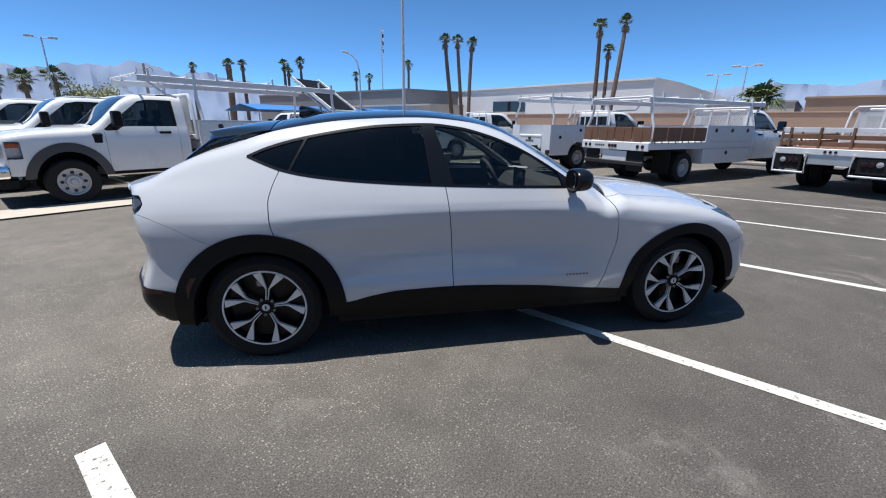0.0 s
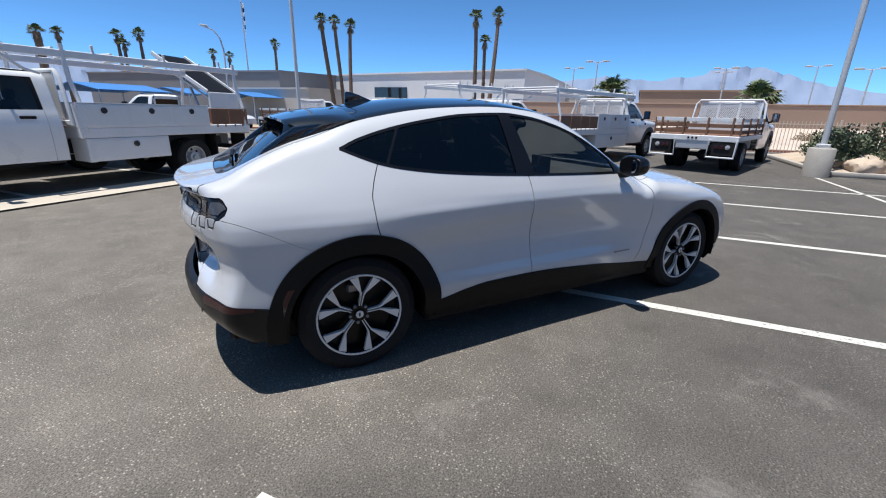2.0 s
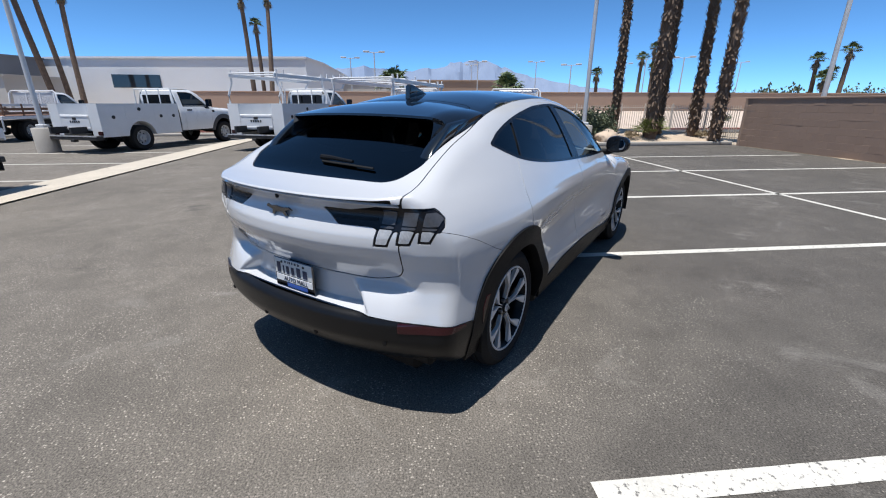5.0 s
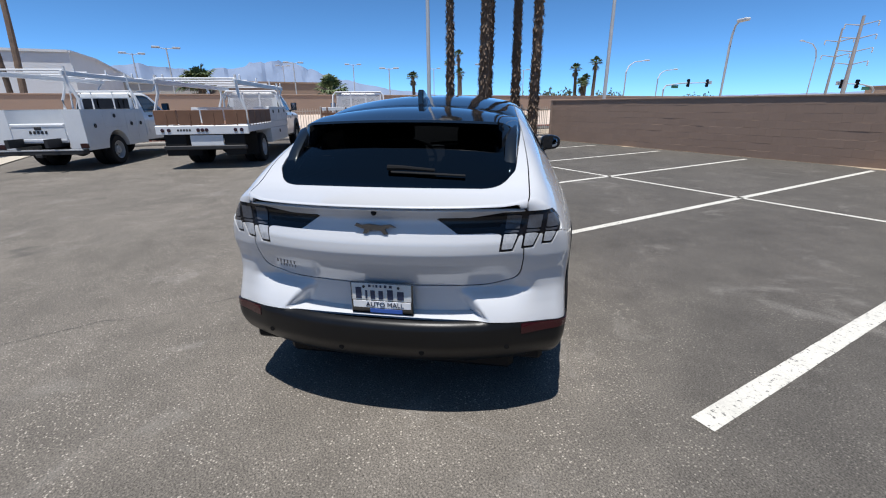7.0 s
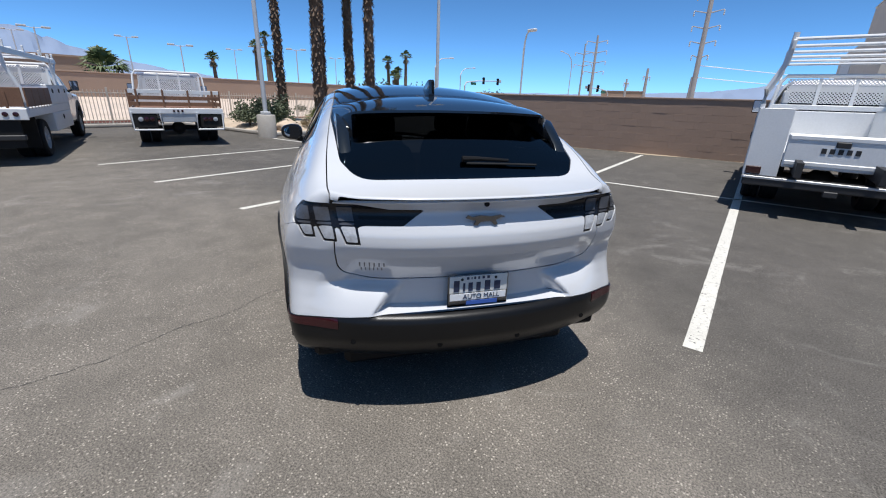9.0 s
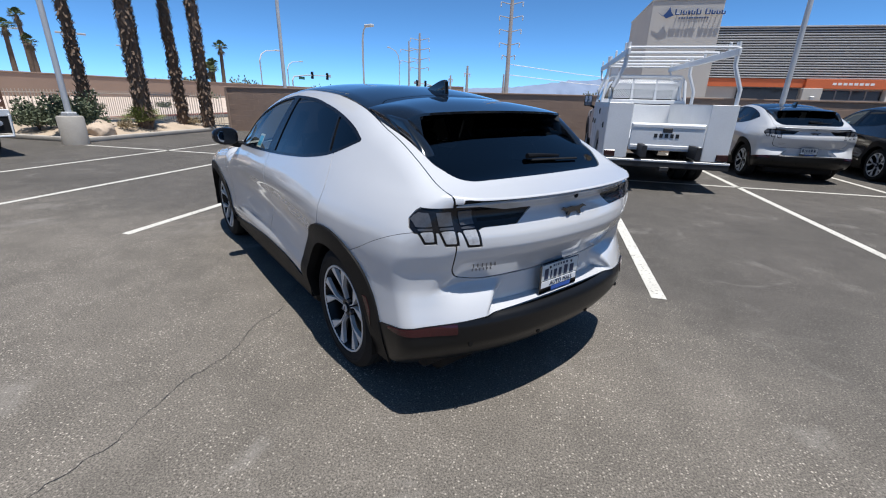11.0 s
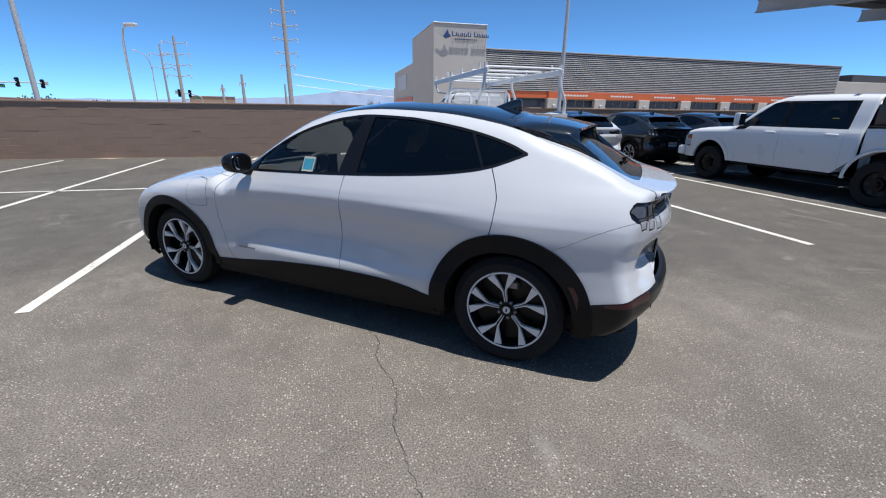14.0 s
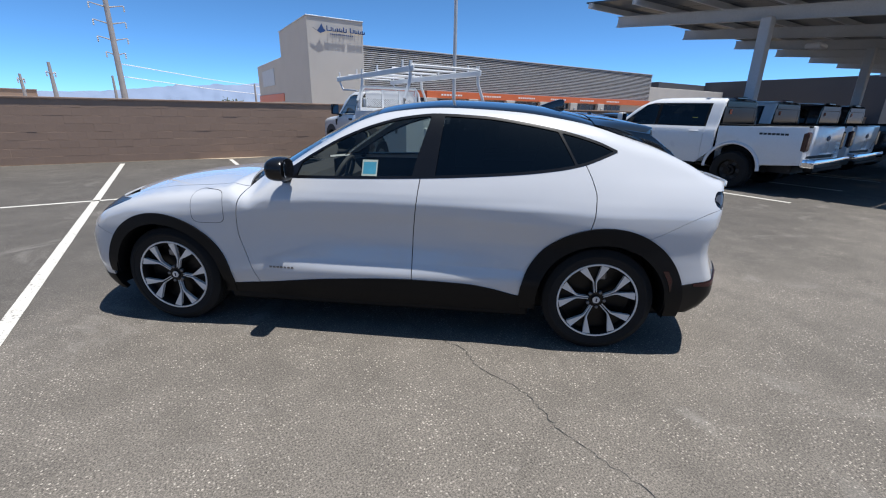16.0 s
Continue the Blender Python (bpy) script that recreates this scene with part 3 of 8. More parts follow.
def smax(a, b, k):
    h = np.clip(0.5 + 0.5 * (a - b) / k, 0, 1)
    return b + (a - b) * h + k * h * (1 - h)


def body_form(p):
    """Below 0 inside the car's outer form."""
    x, y, z = p[:, 0], np.abs(p[:, 1]), p[:, 2]
    side = y - half_width(x, z)
    top = 0.8 * (z - TOP_LINE(x) + CROWN(x) * (y / 0.6) ** 2.4)
    mid = np.clip((0.425 + (0.70 - z) * 0.75 - y) / 0.10, 0, 1)
    sunk = np.clip((z - 0.552) / 0.028, 0, 1) * np.clip((0.72 - z) / 0.02, 0, 1)
    k = np.clip((y - 0.60 + 0.35 * np.clip(z - 0.58, 0, 0.16)) / 0.20, 0, 1)
    k = k * k * (3 - 2 * k)
    back = REAR(z) * (1 - k) + REAR_CORNER(z) * k
    back = back + (np.maximum(back, -2.262) - back) * mid * mid * (3 - 2 * mid) * sunk
    rear = back + REAR_BOW(z) * (y / 0.8) ** 2.3 - x
    front = x - FRONT(z) + 0.22 * (y / 0.75) ** 2.4
    g = smax(side, top, 0.05)
    g = smax(g, rear, 0.045 - 0.028 * np.clip((z - 1.06) / 0.04, 0, 1))
    return smax(g, front, 0.10)


FORM = [body_form]


def cast(org, way):
    lo, hi = np.zeros(len(org)), np.full(len(org), 2.6)
    for _ in range(18):
        mid = (lo + hi) / 2
        inside = FORM[0](org + way * mid[:, None]) < 0
        lo, hi = np.where(inside, mid, lo), np.where(inside, hi, mid)
    return org + way * lo[:, None]


def side_chart(s, t):
    o = np.zeros_like(s)
    return cast(np.stack([s, o, t], 1), np.tile([0.0, 1.0, 0.0], (len(s), 1)))


def top_chart(s, t):
    return cast(np.stack([s, t, np.full_like(s, 0.6)], 1), np.tile([0.0, 0.0, 1.0], (len(s), 1)))


def deck_chart(s, t):
    """The upper skin from above, so that the overhanging tail lip is reached."""
    lo, hi = TOP_LINE(s) - CROWN(s) * (np.abs(t) / 0.6) ** 2.4 - 0.03, np.full_like(s, 1.8)
    for _ in range(18):
        mid = (lo + hi) / 2
        inside = FORM[0](np.stack([s, t, mid], 1)) < 0
        lo, hi = np.where(inside, mid, lo), np.where(inside, hi, mid)
    missed = FORM[0](np.stack([s, t, lo], 1)) > 0.004
    return np.stack([s, t, np.where(missed, 0.9, lo)], 1)


def rear_chart(s, t):
    o = np.zeros_like(s)
    return cast(np.stack([o - 1.5, o, t], 1), np.stack([np.cos(s), np.sin(s), o], 1))


def front_chart(s, t):
    o = np.zeros_like(s)
    return cast(np.stack([o + 1.45, o, t], 1), np.stack([np.cos(s), np.sin(s), o], 1))


def normals_of(p):
    g = np.stack([FORM[0](p + e) - FORM[0](p - e) for e in np.eye(3) * 0.002], 1)
    return g / (np.linalg.norm(g, axis=1, keepdims=True) + 1e-9)


def cut_panel(pieces, fields, offset=0.0, skirt=0.012):
    """Meshes the body form over the given charts and keeps what every field calls positive, with exact edges and a turned-in lip."""
    P, F = [], []
    for chart, s0, s1, ns, t0, t1, nt in pieces:
        S, T = [a.ravel() for a in np.meshgrid(np.linspace(s0, s1, ns + 1), np.linspace(t0, t1, nt + 1), indexing="ij")]
        pos = chart(S, T)
        polys = [[i * (nt + 1) + j, (i + 1) * (nt + 1) + j, (i + 1) * (nt + 1) + j + 1, i * (nt + 1) + j + 1] for i in range(ns) for j in range(nt)]
        for f in fields:
            val = f(pos)
            if (val > 0).all():
                continue
            cross = {}
            for q in polys:
                for a, b in zip(q, q[1:] + q[:1]):
                    if (val[a] > 0) != (val[b] > 0):
                        cross.setdefault((min(a, b), max(a, b)), 0)
            keys = list(cross)
            if keys:
                ia = np.array([k[0] if val[k[0]] > 0 else k[1] for k in keys])
                ib = np.array([k[1] if val[k[0]] > 0 else k[0] for k in keys])
                lo, hi = np.zeros(len(keys)), np.ones(len(keys))
                for _ in range(7):
                    m = (lo + hi) / 2
                    good = f(chart(S[ia] + (S[ib] - S[ia]) * m, T[ia] + (T[ib] - T[ia]) * m)) > 0
                    lo, hi = np.where(good, m, lo), np.where(good, hi, m)
                n0 = len(S)
                S = np.r_[S, S[ia] + (S[ib] - S[ia]) * lo]
                T = np.r_[T, T[ia] + (T[ib] - T[ia]) * lo]
                pos = np.r_[pos, chart(S[n0:], T[n0:])]
                for i, k in enumerate(keys):
                    cross[k] = n0 + i
            kept = []
            for q in polys:
                out = []
                for a, b in zip(q, q[1:] + q[:1]):
                    if val[a] > 0:
                        out.append(a)
                    if (val[a] > 0) != (val[b] > 0):
                        out.append(cross[(min(a, b), max(a, b))])
                if len(out) > 2:
                    kept.append(out)
            polys = kept
        base = sum(len(p) for p in P)
        P.append(pos)
        F += [[base + i for i in q] for q in polys]
    P = np.concatenate(P)
    weld, index, keep = {}, {}, []
    for i in sorted({i for q in F for i in q}):
        key = tuple(np.round(P[i], 4))
        if key not in weld:
            weld[key] = len(keep)
            keep.append(i)
        index[i] = weld[key]
    P = P[keep]
    N = normals_of(P)
    faces = []
    for q in F:
        q2 = []
        for i in q:
            if index[i] not in q2:
                q2.append(index[i])
        if len(q2) < 3:
            continue
        a, b, c = P[q2[0]], P[q2[1]], P[q2[-1]]
        if len(q2) > 3:
            b, c = P[q2[1]], P[q2[2]]
        if np.dot(np.cross(b - a, c - a), N[q2[0]]) < 0:
            q2 = q2[::-1]
        faces.append(q2)
    P = P + N * offset
    if skirt:
        edges = {}
        for q in faces:
            for a, b in zip(q, q[1:] + q[:1]):
                edges[(a, b)] = 1
        rim = [(a, b) for a, b in edges if (b, a) not in edges]
        n = len(P)
        ids = sorted({i for e in rim for i in e})
        at = {i: n + k for k, i in enumerate(ids)}
        low = {i: n + len(ids) + k for k, i in enumerate(ids)}
        P = np.r_[P, P[ids], P[ids] - N[ids] * skirt]
        N = np.r_[N, np.zeros((2 * len(ids), 3))]
        faces += [[at[b], at[a], low[a], low[b]] for a, b in rim]
    return P, N, faces


def panel_mesh(name, data, mat, mirror=False, smooth=True):
    P, N, faces = data
    if mirror:
        P, N = P * [1, -1, 1], N * [1, -1, 1]
        faces = [q[::-1] for q in faces]
    me = bpy.data.meshes.new(name)
    me.from_pydata(P.tolist(), [], faces)
    me.materials.append(mat)
    me.polygons.foreach_set("use_smooth", [True] * len(me.polygons))
    me.update()
    if smooth and N is not None:
        me.normals_split_custom_set_from_vertices(N.tolist())
    return me


# outlines in the side view, as fields: positive inside
def below(curve):
    f = pchip(curve)
    return lambda p: f(p[:, 0]) - p[:, 2]


def above(curve):
    f = pchip(curve)
    return lambda p: p[:, 2] - f(p[:, 0])


def behind(curve):
    """Positive on the rearward side of a line given as (z, x)."""
    f = pchip(curve)
    return lambda p: f(p[:, 2]) - p[:, 0]


def ahead(curve):
    f = pchip(curve)
    return lambda p: p[:, 0] - f(p[:, 2])


def shift(f, by):
    return lambda p: f(p) - by


def both(*fs):
    return lambda p: np.min([f(p) for f in fs], axis=0)


def either(*fs):
    return lambda p: np.max([f(p) for f in fs], axis=0)


def neg(f):
    return lambda p: -f(p)


AXLE, HUB_Z, WHEEL_R = 1.492, 0.352, 0.357
ARCH_OUT, REAR_ARCH, ARCH_IN = 0.478, 0.512, 0.402


def ring(cx, r):
    """Positive outside a wheel circle."""
    return lambda p: np.hypot(p[:, 0] - cx, (p[:, 2] - HUB_Z) * 1.0) - r


GAP = 0.0028
SILL = [(-2.5, 0.36), (-1.1, 0.36), (-0.98, 0.372), (-0.80, 0.415), (-0.62, 0.44), (-0.27, 0.447), (0.3, 0.415), (0.82, 0.352), (1.1, 0.33), (2.5, 0.33)]
BELT = [(-1.52, 1.30), (-1.43, 1.262), (-1.33, 1.226), (-1.2, 1.197), (-0.9, 1.160), (-0.3, 1.122), (0.3, 1.104), (0.62, 1.097), (0.75, 1.095)]
LID = [(-1.52, 1.30), (-1.42, 1.343), (-1.2, 1.405), (-0.96, 1.450), (-0.7, 1.483), (-0.4, 1.494), (-0.2, 1.474), (0.0, 1.424), (0.2, 1.345), (0.4, 1.238), (0.58, 1.128), (0.66, 1.090), (0.9, 0.98)]
FRONT_GAP = [(0.2, 0.79), (0.345, 0.817), (0.5, 0.872), (0.72, 0.925), (0.9, 0.905), (1.02, 0.868), (1.084, 0.826), (1.3, 0.72)]
MID_GAP = [(0.2, -0.262), (0.447, -0.268), (0.7, -0.272), (0.95, -0.30), (1.117, -0.32), (1.3, -0.37), (1.5, -0.44)]
REAR_GAP = [(0.5, -1.27), (0.80, -1.365), (0.94, -1.398), (1.04, -1.402), (1.12, -1.382), (1.21, -1.342), (1.3, -1.30)]
RAIL = pchip([(-2.5, 0.64), (-2.3, 0.655), (-2.16, 0.672), (-2.0, 0.668), (-1.8, 0.654), (-1.6, 0.638), (-1.5, 0.627), (-1.2, 0.600), (-0.8, 0.580), (-0.5, 0.575), (0.0, 0.60), (0.2, 0.635), (0.5, 0.70), (0.85, 0.765), (0.95, 0.775), (1.0, 0.765), (1.4, 0.715), (1.8, 0.69), (2.1, 0.66), (2.4, 0.60)])
outboard = lambda p: np.abs(p[:, 1]) - RAIL(p[:, 0]) - GAP
inboard = lambda p: RAIL(p[:, 0]) - GAP - np.abs(p[:, 1])
left_only = lambda p: p[:, 1] + 1e-6
DLO = both(above(BELT), below(LID), lambda p: (p[:, 0] + 1.512) * 0.6)
BUMPER_SEAM = pchip([(-2.6, 0.99), (-2.17, 0.985), (-2.115, 0.972), (-1.97, 0.915), (-1.80, 0.828), (-1.5, 0.70)])
under_seam = lambda p: BUMPER_SEAM(p[:, 0]) - p[:, 2] - 0.0012
over_seam = lambda p: p[:, 2] - BUMPER_SEAM(p[:, 0]) - 0.0012
BLACK_LINE = pchip([(-2.4, 0.575), (-2.35, 0.572), (-2.28, 0.558), (-2.2, 0.545), (-2.0, 0.51), (-1.9, 0.48)])
over_black = lambda p: p[:, 2] - BLACK_LINE(p[:, 0]) - 0.001
under_black = lambda p: BLACK_LINE(p[:, 0]) - 0.001 - p[:, 2]


def gate_edge(p):
    """Positive inside the tailgate's shut line."""
    y, z = np.abs(p[:, 1]), p[:, 2]
    side = 0.655 - y - np.clip(0.86 - z, 0, 1) * 0.10
    low = z - (0.716 + 0.05 * np.clip((y - 0.45) / 0.2, 0, 1) ** 2)
    k = 0.045
    h = np.clip(0.5 + 0.5 * (side - low) / k, 0, 1)
    return side + (low - side) * h - k * h * (1 - h)


def levelled(p):
    """Height over the ground with the deck's crown taken out."""
    return p[:, 2] + CROWN(p[:, 0]) * (np.abs(p[:, 1]) / 0.6) ** 2.4


def leg_field(y, z, mid, half, lean):
    """One leg of the tail lamp: its outer edge leans in more than its inner one, so that it narrows downwards."""
    drop = 1.0 - z
    return np.minimum(mid + half - np.where(drop > 0, lean, 0.14) * drop - y, y - (mid - half - 0.13 * drop))


def lamp_field(p):
    """The tail lamp: a dark band under the lip, pointed towards the middle, with three slanting legs below it."""
    y, z = np.abs(p[:, 1]), p[:, 2]
    top = 1.055 + 0.025 * np.clip((y - 0.42) / 0.14, 0, 1) - z
    band = z - (1.053 - 0.060 * np.clip((y - 0.275) / 0.09, 0, 1) - 0.012 * np.clip((y - 0.52) / 0.06, 0, 1))
    legs = np.full_like(y, -1.0)
    for mid, half, low, lean in ((0.602, 0.040, 0.908, 0.36), (0.697, 0.039, 0.917, 0.42), (0.782, 0.036, 0.930, 0.50)):
        legs = np.maximum(legs, np.minimum(leg_field(y, z, mid, half, lean), z - low))
    return np.minimum(np.minimum(top, np.maximum(band, legs)), np.minimum(y - 0.275, 0.826 - 1.1 * np.clip(z - 1.035, 0, 1) - 0.35 * np.clip(1.0 - z, 0, 1) - y) - 0.018 + np.minimum(0.018, np.clip((-2.098 - p[:, 0]) * 0.7, -1, 1)))


DARK_EDGE = pchip([(-2.3, 0.50), (-2.16, 0.535), (-2.05, 0.575), (-1.99, 0.604), (-1.88, 0.612), (-1.64, 0.624), (-1.52, 0.629), (-1.3, 0.66)])


def dark_tail(p):
    """Positive on the dark glass and gloss black of the tailgate, inside its white rim."""
    lower = p[:, 0] + 2.150 - 0.018 * (np.abs(p[:, 1]) / 0.5) ** 2
    side = DARK_EDGE(p[:, 0]) - np.abs(p[:, 1])
    k = 0.10
    h = np.clip(0.5 + 0.5 * (side - lower) / k, 0, 1)
    return side + (lower - side) * h - k * h * (1 - h)


def roof_seam(p):
    """Positive ahead of the tailgate's upper shut line, which curls back at the roof's edges."""
    s = np.clip((np.abs(p[:, 1]) - 0.46) / 0.17, 0, 1)
    return p[:, 0] + 1.345 + 0.155 * s * s * (3 - 2 * s)


def rear_glass_field(p):
    return np.minimum(dark_tail(p), -1.648 - p[:, 0])


def screen_field(p):
    x, y = p[:, 0], np.abs(p[:, 1])
    return np.minimum(np.minimum(x - 0.045 + 0.02 * (y / 0.6) ** 2, 0.965 - 0.10 * (y / 0.7) ** 2.2 - x), inboard(p))


def car_panels():
    """All panels as (name, data, mirrored twin wanted, material key, label)."""
    r_arch, f_arch = ring(-AXLE, REAR_ARCH), ring(AXLE, ARCH_OUT)
    out = []
    add = lambda *a: out.append(a)
    no_dlo = neg(shift(DLO, -0.0105))
    # doors
    add("front_door", cut_panel([(side_chart, -0.5, 1.0, 100, 0.3, 1.2, 60)], [shift(ahead(MID_GAP), GAP), shift(behind(FRONT_GAP), GAP), above(SILL), shift(below(BELT), 0.0105), f_arch]), True, "paint", "")
    add("rear_door", cut_panel([(side_chart, -1.45, -0.2, 90, 0.3, 1.3, 66)], [shift(behind(MID_GAP), GAP), shift(ahead(REAR_GAP), GAP), above(SILL), shift(below(BELT), 0.0105), r_arch]), True, "paint", "")
    # fender, with the strip under the mirror
    add("front_fender", cut_panel([(side_chart, 0.6, 1.45, 60, 0.3, 1.15, 60), (front_chart, math.pi / 2, 0.65, 44, 0.3, 1.15, 60)], [shift(ahead(FRONT_GAP), GAP), above(SILL), f_arch, lambda p: p[:, 1] - RAIL(p[:, 0]) - GAP, lambda p: np.minimum(2.06 - p[:, 0], 0.3), neg(head_lamp), lambda p: np.maximum(p[:, 2] - 0.66 - 0.4 * (p[:, 0] - 1.9), 1.86 - p[:, 0])]), True, "paint", "")
    # quarter with the pillar and the white roof arch, one pressing from windscreen to tail
    add("quarter_panel", cut_panel([(side_chart, -1.5, 1.0, 170, 0.34, 1.58, 90), (rear_chart, math.pi / 2, 2.9, 60, 0.34, 1.58, 90)], [outboard, no_dlo, either(shift(behind(REAR_GAP), GAP), both(above(LID), above([(-2.5, 1.2), (-1.52, 1.28), (0.6, 1.12), (0.85, 1.09), (1.2, 1.07)]))), r_arch, over_seam, neg(shift(lamp_field, -0.003)), lambda p: np.maximum(gate_edge(p) * -1 - 0.006, p[:, 2] - 1.085), lambda p: 0.885 - p[:, 0]]), True, "paint", "")
    # rear bumper cover and its black lower half
    add("rear_bumper", cut_panel([(rear_chart, math.pi / 2 - 0.0, 3 * math.pi / 2, 320, 0.4, 1.0, 150)], [under_seam, over_black, r_arch, lambda p: -gate_edge(p) - 0.006, lambda p: -1.5 - p[:, 0], neg(shift(lamp_field, -0.003))]), False, "paint", "white rear bumper cover with a sculpted plate recess")
    add("lower_bumper", cut_panel([(rear_chart, math.pi / 2, 3 * math.pi / 2, 120, 0.2, 0.56, 24)], [under_black, r_arch, lambda p: -1.5 - p[:, 0], lambda p: p[:, 2] - 0.31], 0.006, 0.03), False, "bumper", "black textured lower bumper")
    # tailgate: upright face and the deck with the glass opening
    add("tailgate", cut_panel([(rear_chart, 2.2, 2 * math.pi - 2.2, 150, 0.7, 1.125, 64)], [gate_edge, neg(shift(lamp_field, -0.003)), lambda p: 1.0985 - levelled(p)], -0.0006) , False, "paint", "")
    add("tailgate_deck", cut_panel([(deck_chart, -2.40, -2.2, 60, -0.7, 0.7, 110), (deck_chart, -2.2, -1.4, 58, -0.7, 0.7, 110)], [inboard, neg(shift(dark_tail, -0.003)), lambda p: levelled(p) - 1.0975, lambda p: -GAP - roof_seam(p)]), False, "paint", "")
    add("shut_line", cut_panel([(rear_chart, 2.2, 2 * math.pi - 2.2, 170, 0.7, 1.1, 70)], [lambda p: gate_edge(p) + 0.009, lambda p: 0.003 - gate_edge(p), neg(shift(lamp_field, -0.003))], -0.004, 0), False, "gloss", "dark gap round the tailgate")
    add("rear_window", cut_panel([(top_chart, -2.2, -1.6, 44, -0.66, 0.66, 70)], [rear_glass_field], -0.004, 0.01), False, "dark_glass", "dark privacy rear window")
    # glass roof, black
    add("roof", cut_panel([(top_chart, -1.66, 0.12, 110, -0.7, 0.7, 90)], [inboard, lambda p: 0.035 - 0.02 * (np.abs(p[:, 1]) / 0.6) ** 2 - p[:, 0], lambda p: roof_seam(p) - GAP]), False, "black", "gloss black glass roof")
    add("roof_rear", cut_panel([(top_chart, -1.72, -1.2, 40, -0.7, 0.7, 90)], [inboard, dark_tail, lambda p: -GAP - roof_seam(p), lambda p: p[:, 0] + 1.652]), False, "black", "gloss black rear roof section")
    add("windscreen", cut_panel([(top_chart, 0.0, 1.0, 60, -0.8, 0.8, 80)], [screen_field], -0.002, 0.01), False, "front_glass", "")
    add("bonnet", cut_panel([(top_chart, 0.8, 2.2, 90, -0.8, 0.8, 90)], [inboard, lambda p: p[:, 0] - 1.0 + 0.10 * (np.abs(p[:, 1]) / 0.7) ** 2.2, lambda p: 2.06 - 0.28 * (np.abs(p[:, 1]) / 0.7) ** 2.2 - p[:, 0]]), False, "paint", "")
    add("cowl", cut_panel([(top_chart, 0.8, 1.05, 20, -0.8, 0.8, 60)], [inboard, lambda p: 0.997 - 0.10 * (np.abs(p[:, 1]) / 0.7) ** 2.2 - p[:, 0], lambda p: p[:, 0] - 0.967 + 0.10 * (np.abs(p[:, 1]) / 0.7) ** 2.2], -0.01, 0.0), False, "trim", "")
    # nose
    nose_zone = lambda p: np.maximum(p[:, 0] - 2.064, np.minimum(0.656 + 0.4 * (p[:, 0] - 1.9) - p[:, 2], p[:, 0] - 1.864))
    off_bonnet = lambda p: np.maximum(np.abs(p[:, 1]) - RAIL(p[:, 0]) - GAP, p[:, 0] - 2.064 + 0.28 * (np.abs(p[:, 1]) / 0.7) ** 2.2)
    add("front_bumper", cut_panel([(front_chart, -math.pi / 2, math.pi / 2, 140, 0.33, 1.0, 60)], [nose_zone, ring(AXLE, ARCH_OUT), neg(head_lamp), off_bonnet]), False, "paint", "")
    add("lower_front_trim", cut_panel([(front_chart, -math.pi / 2, math.pi / 2, 100, 0.2, 0.36, 14)], [ring(AXLE, ARCH_OUT), lambda p: p[:, 0] - 1.6, lambda p: 0.329 - p[:, 2]], 0.004, 0.03), False, "trim", "")
    add("head_lamp", cut_panel([(front_chart, 0.1, math.pi / 2, 90, 0.7, 0.95, 40)], [head_lamp, left_only, lambda p: p[:, 0] - 1.7], -0.003, 0.012), True, "lamp", "dark headlamp")
    # cladding
    add("rear_arch_trim", cut_panel([(side_chart, -1.5, -0.9, 50, 0.2, 0.9, 60), (rear_chart, math.pi / 2, 2.3, 40, 0.2, 0.9, 60)], [neg(r_arch), ring(-AXLE, ARCH_IN), lambda p: p[:, 2] - 0.28, left_only], 0.012, 0.05), True, "trim", "black plastic wheel arch trim")
    add("front_arch_trim", cut_panel([(side_chart, 0.9, 1.45, 50, 0.2, 0.9, 60), (front_chart, math.pi / 2, 0.6, 40, 0.2, 0.9, 60)], [neg(f_arch), ring(AXLE, ARCH_IN), lambda p: p[:, 2] - np.where(p[:, 0] > AXLE, 0.37, 0.26), left_only], 0.010, 0.05), True, "trim", "black plastic wheel arch trim")
    add("rocker_trim", cut_panel([(side_chart, -1.15, 1.15, 110, 0.245, 0.47, 22)], [below(SILL), ring(-AXLE, REAR_ARCH - 0.01), ring(AXLE, ARCH_OUT - 0.01)], 0.006, 0.06), True, "trim", "black plastic sill")
    # side glass
    glass_in = shift(DLO, 0.006)
    add("front_window", cut_panel([(side_chart, -0.5, 0.7, 80, 1.08, 1.52, 40)], [glass_in, ahead([(1.0, -0.245), (1.117, -0.262), (1.5, -0.365)]), behind([(1.0, 0.52), (1.1, 0.50), (1.2, 0.47), (1.5, 0.4)])], -0.004, 0.006), True, "front_glass", "")
    add("rear_door_window", cut_panel([(side_chart, -1.3, -0.3, 70, 1.1, 1.52, 40)], [glass_in, behind([(1.0, -0.40), (1.117, -0.412), (1.5, -0.452)]), ahead([(1.1, -1.325), (1.2, -1.283), (1.41, -1.17)])], -0.004, 0.006), True, "dark_glass", "")
    add("quarter_window", cut_panel([(side_chart, -1.5, -1.1, 40, 1.15, 1.45, 36)], [glass_in, behind([(1.1, -1.335), (1.2, -1.293), (1.41, -1.18)])], -0.004, 0.006), True, "dark_glass", "")
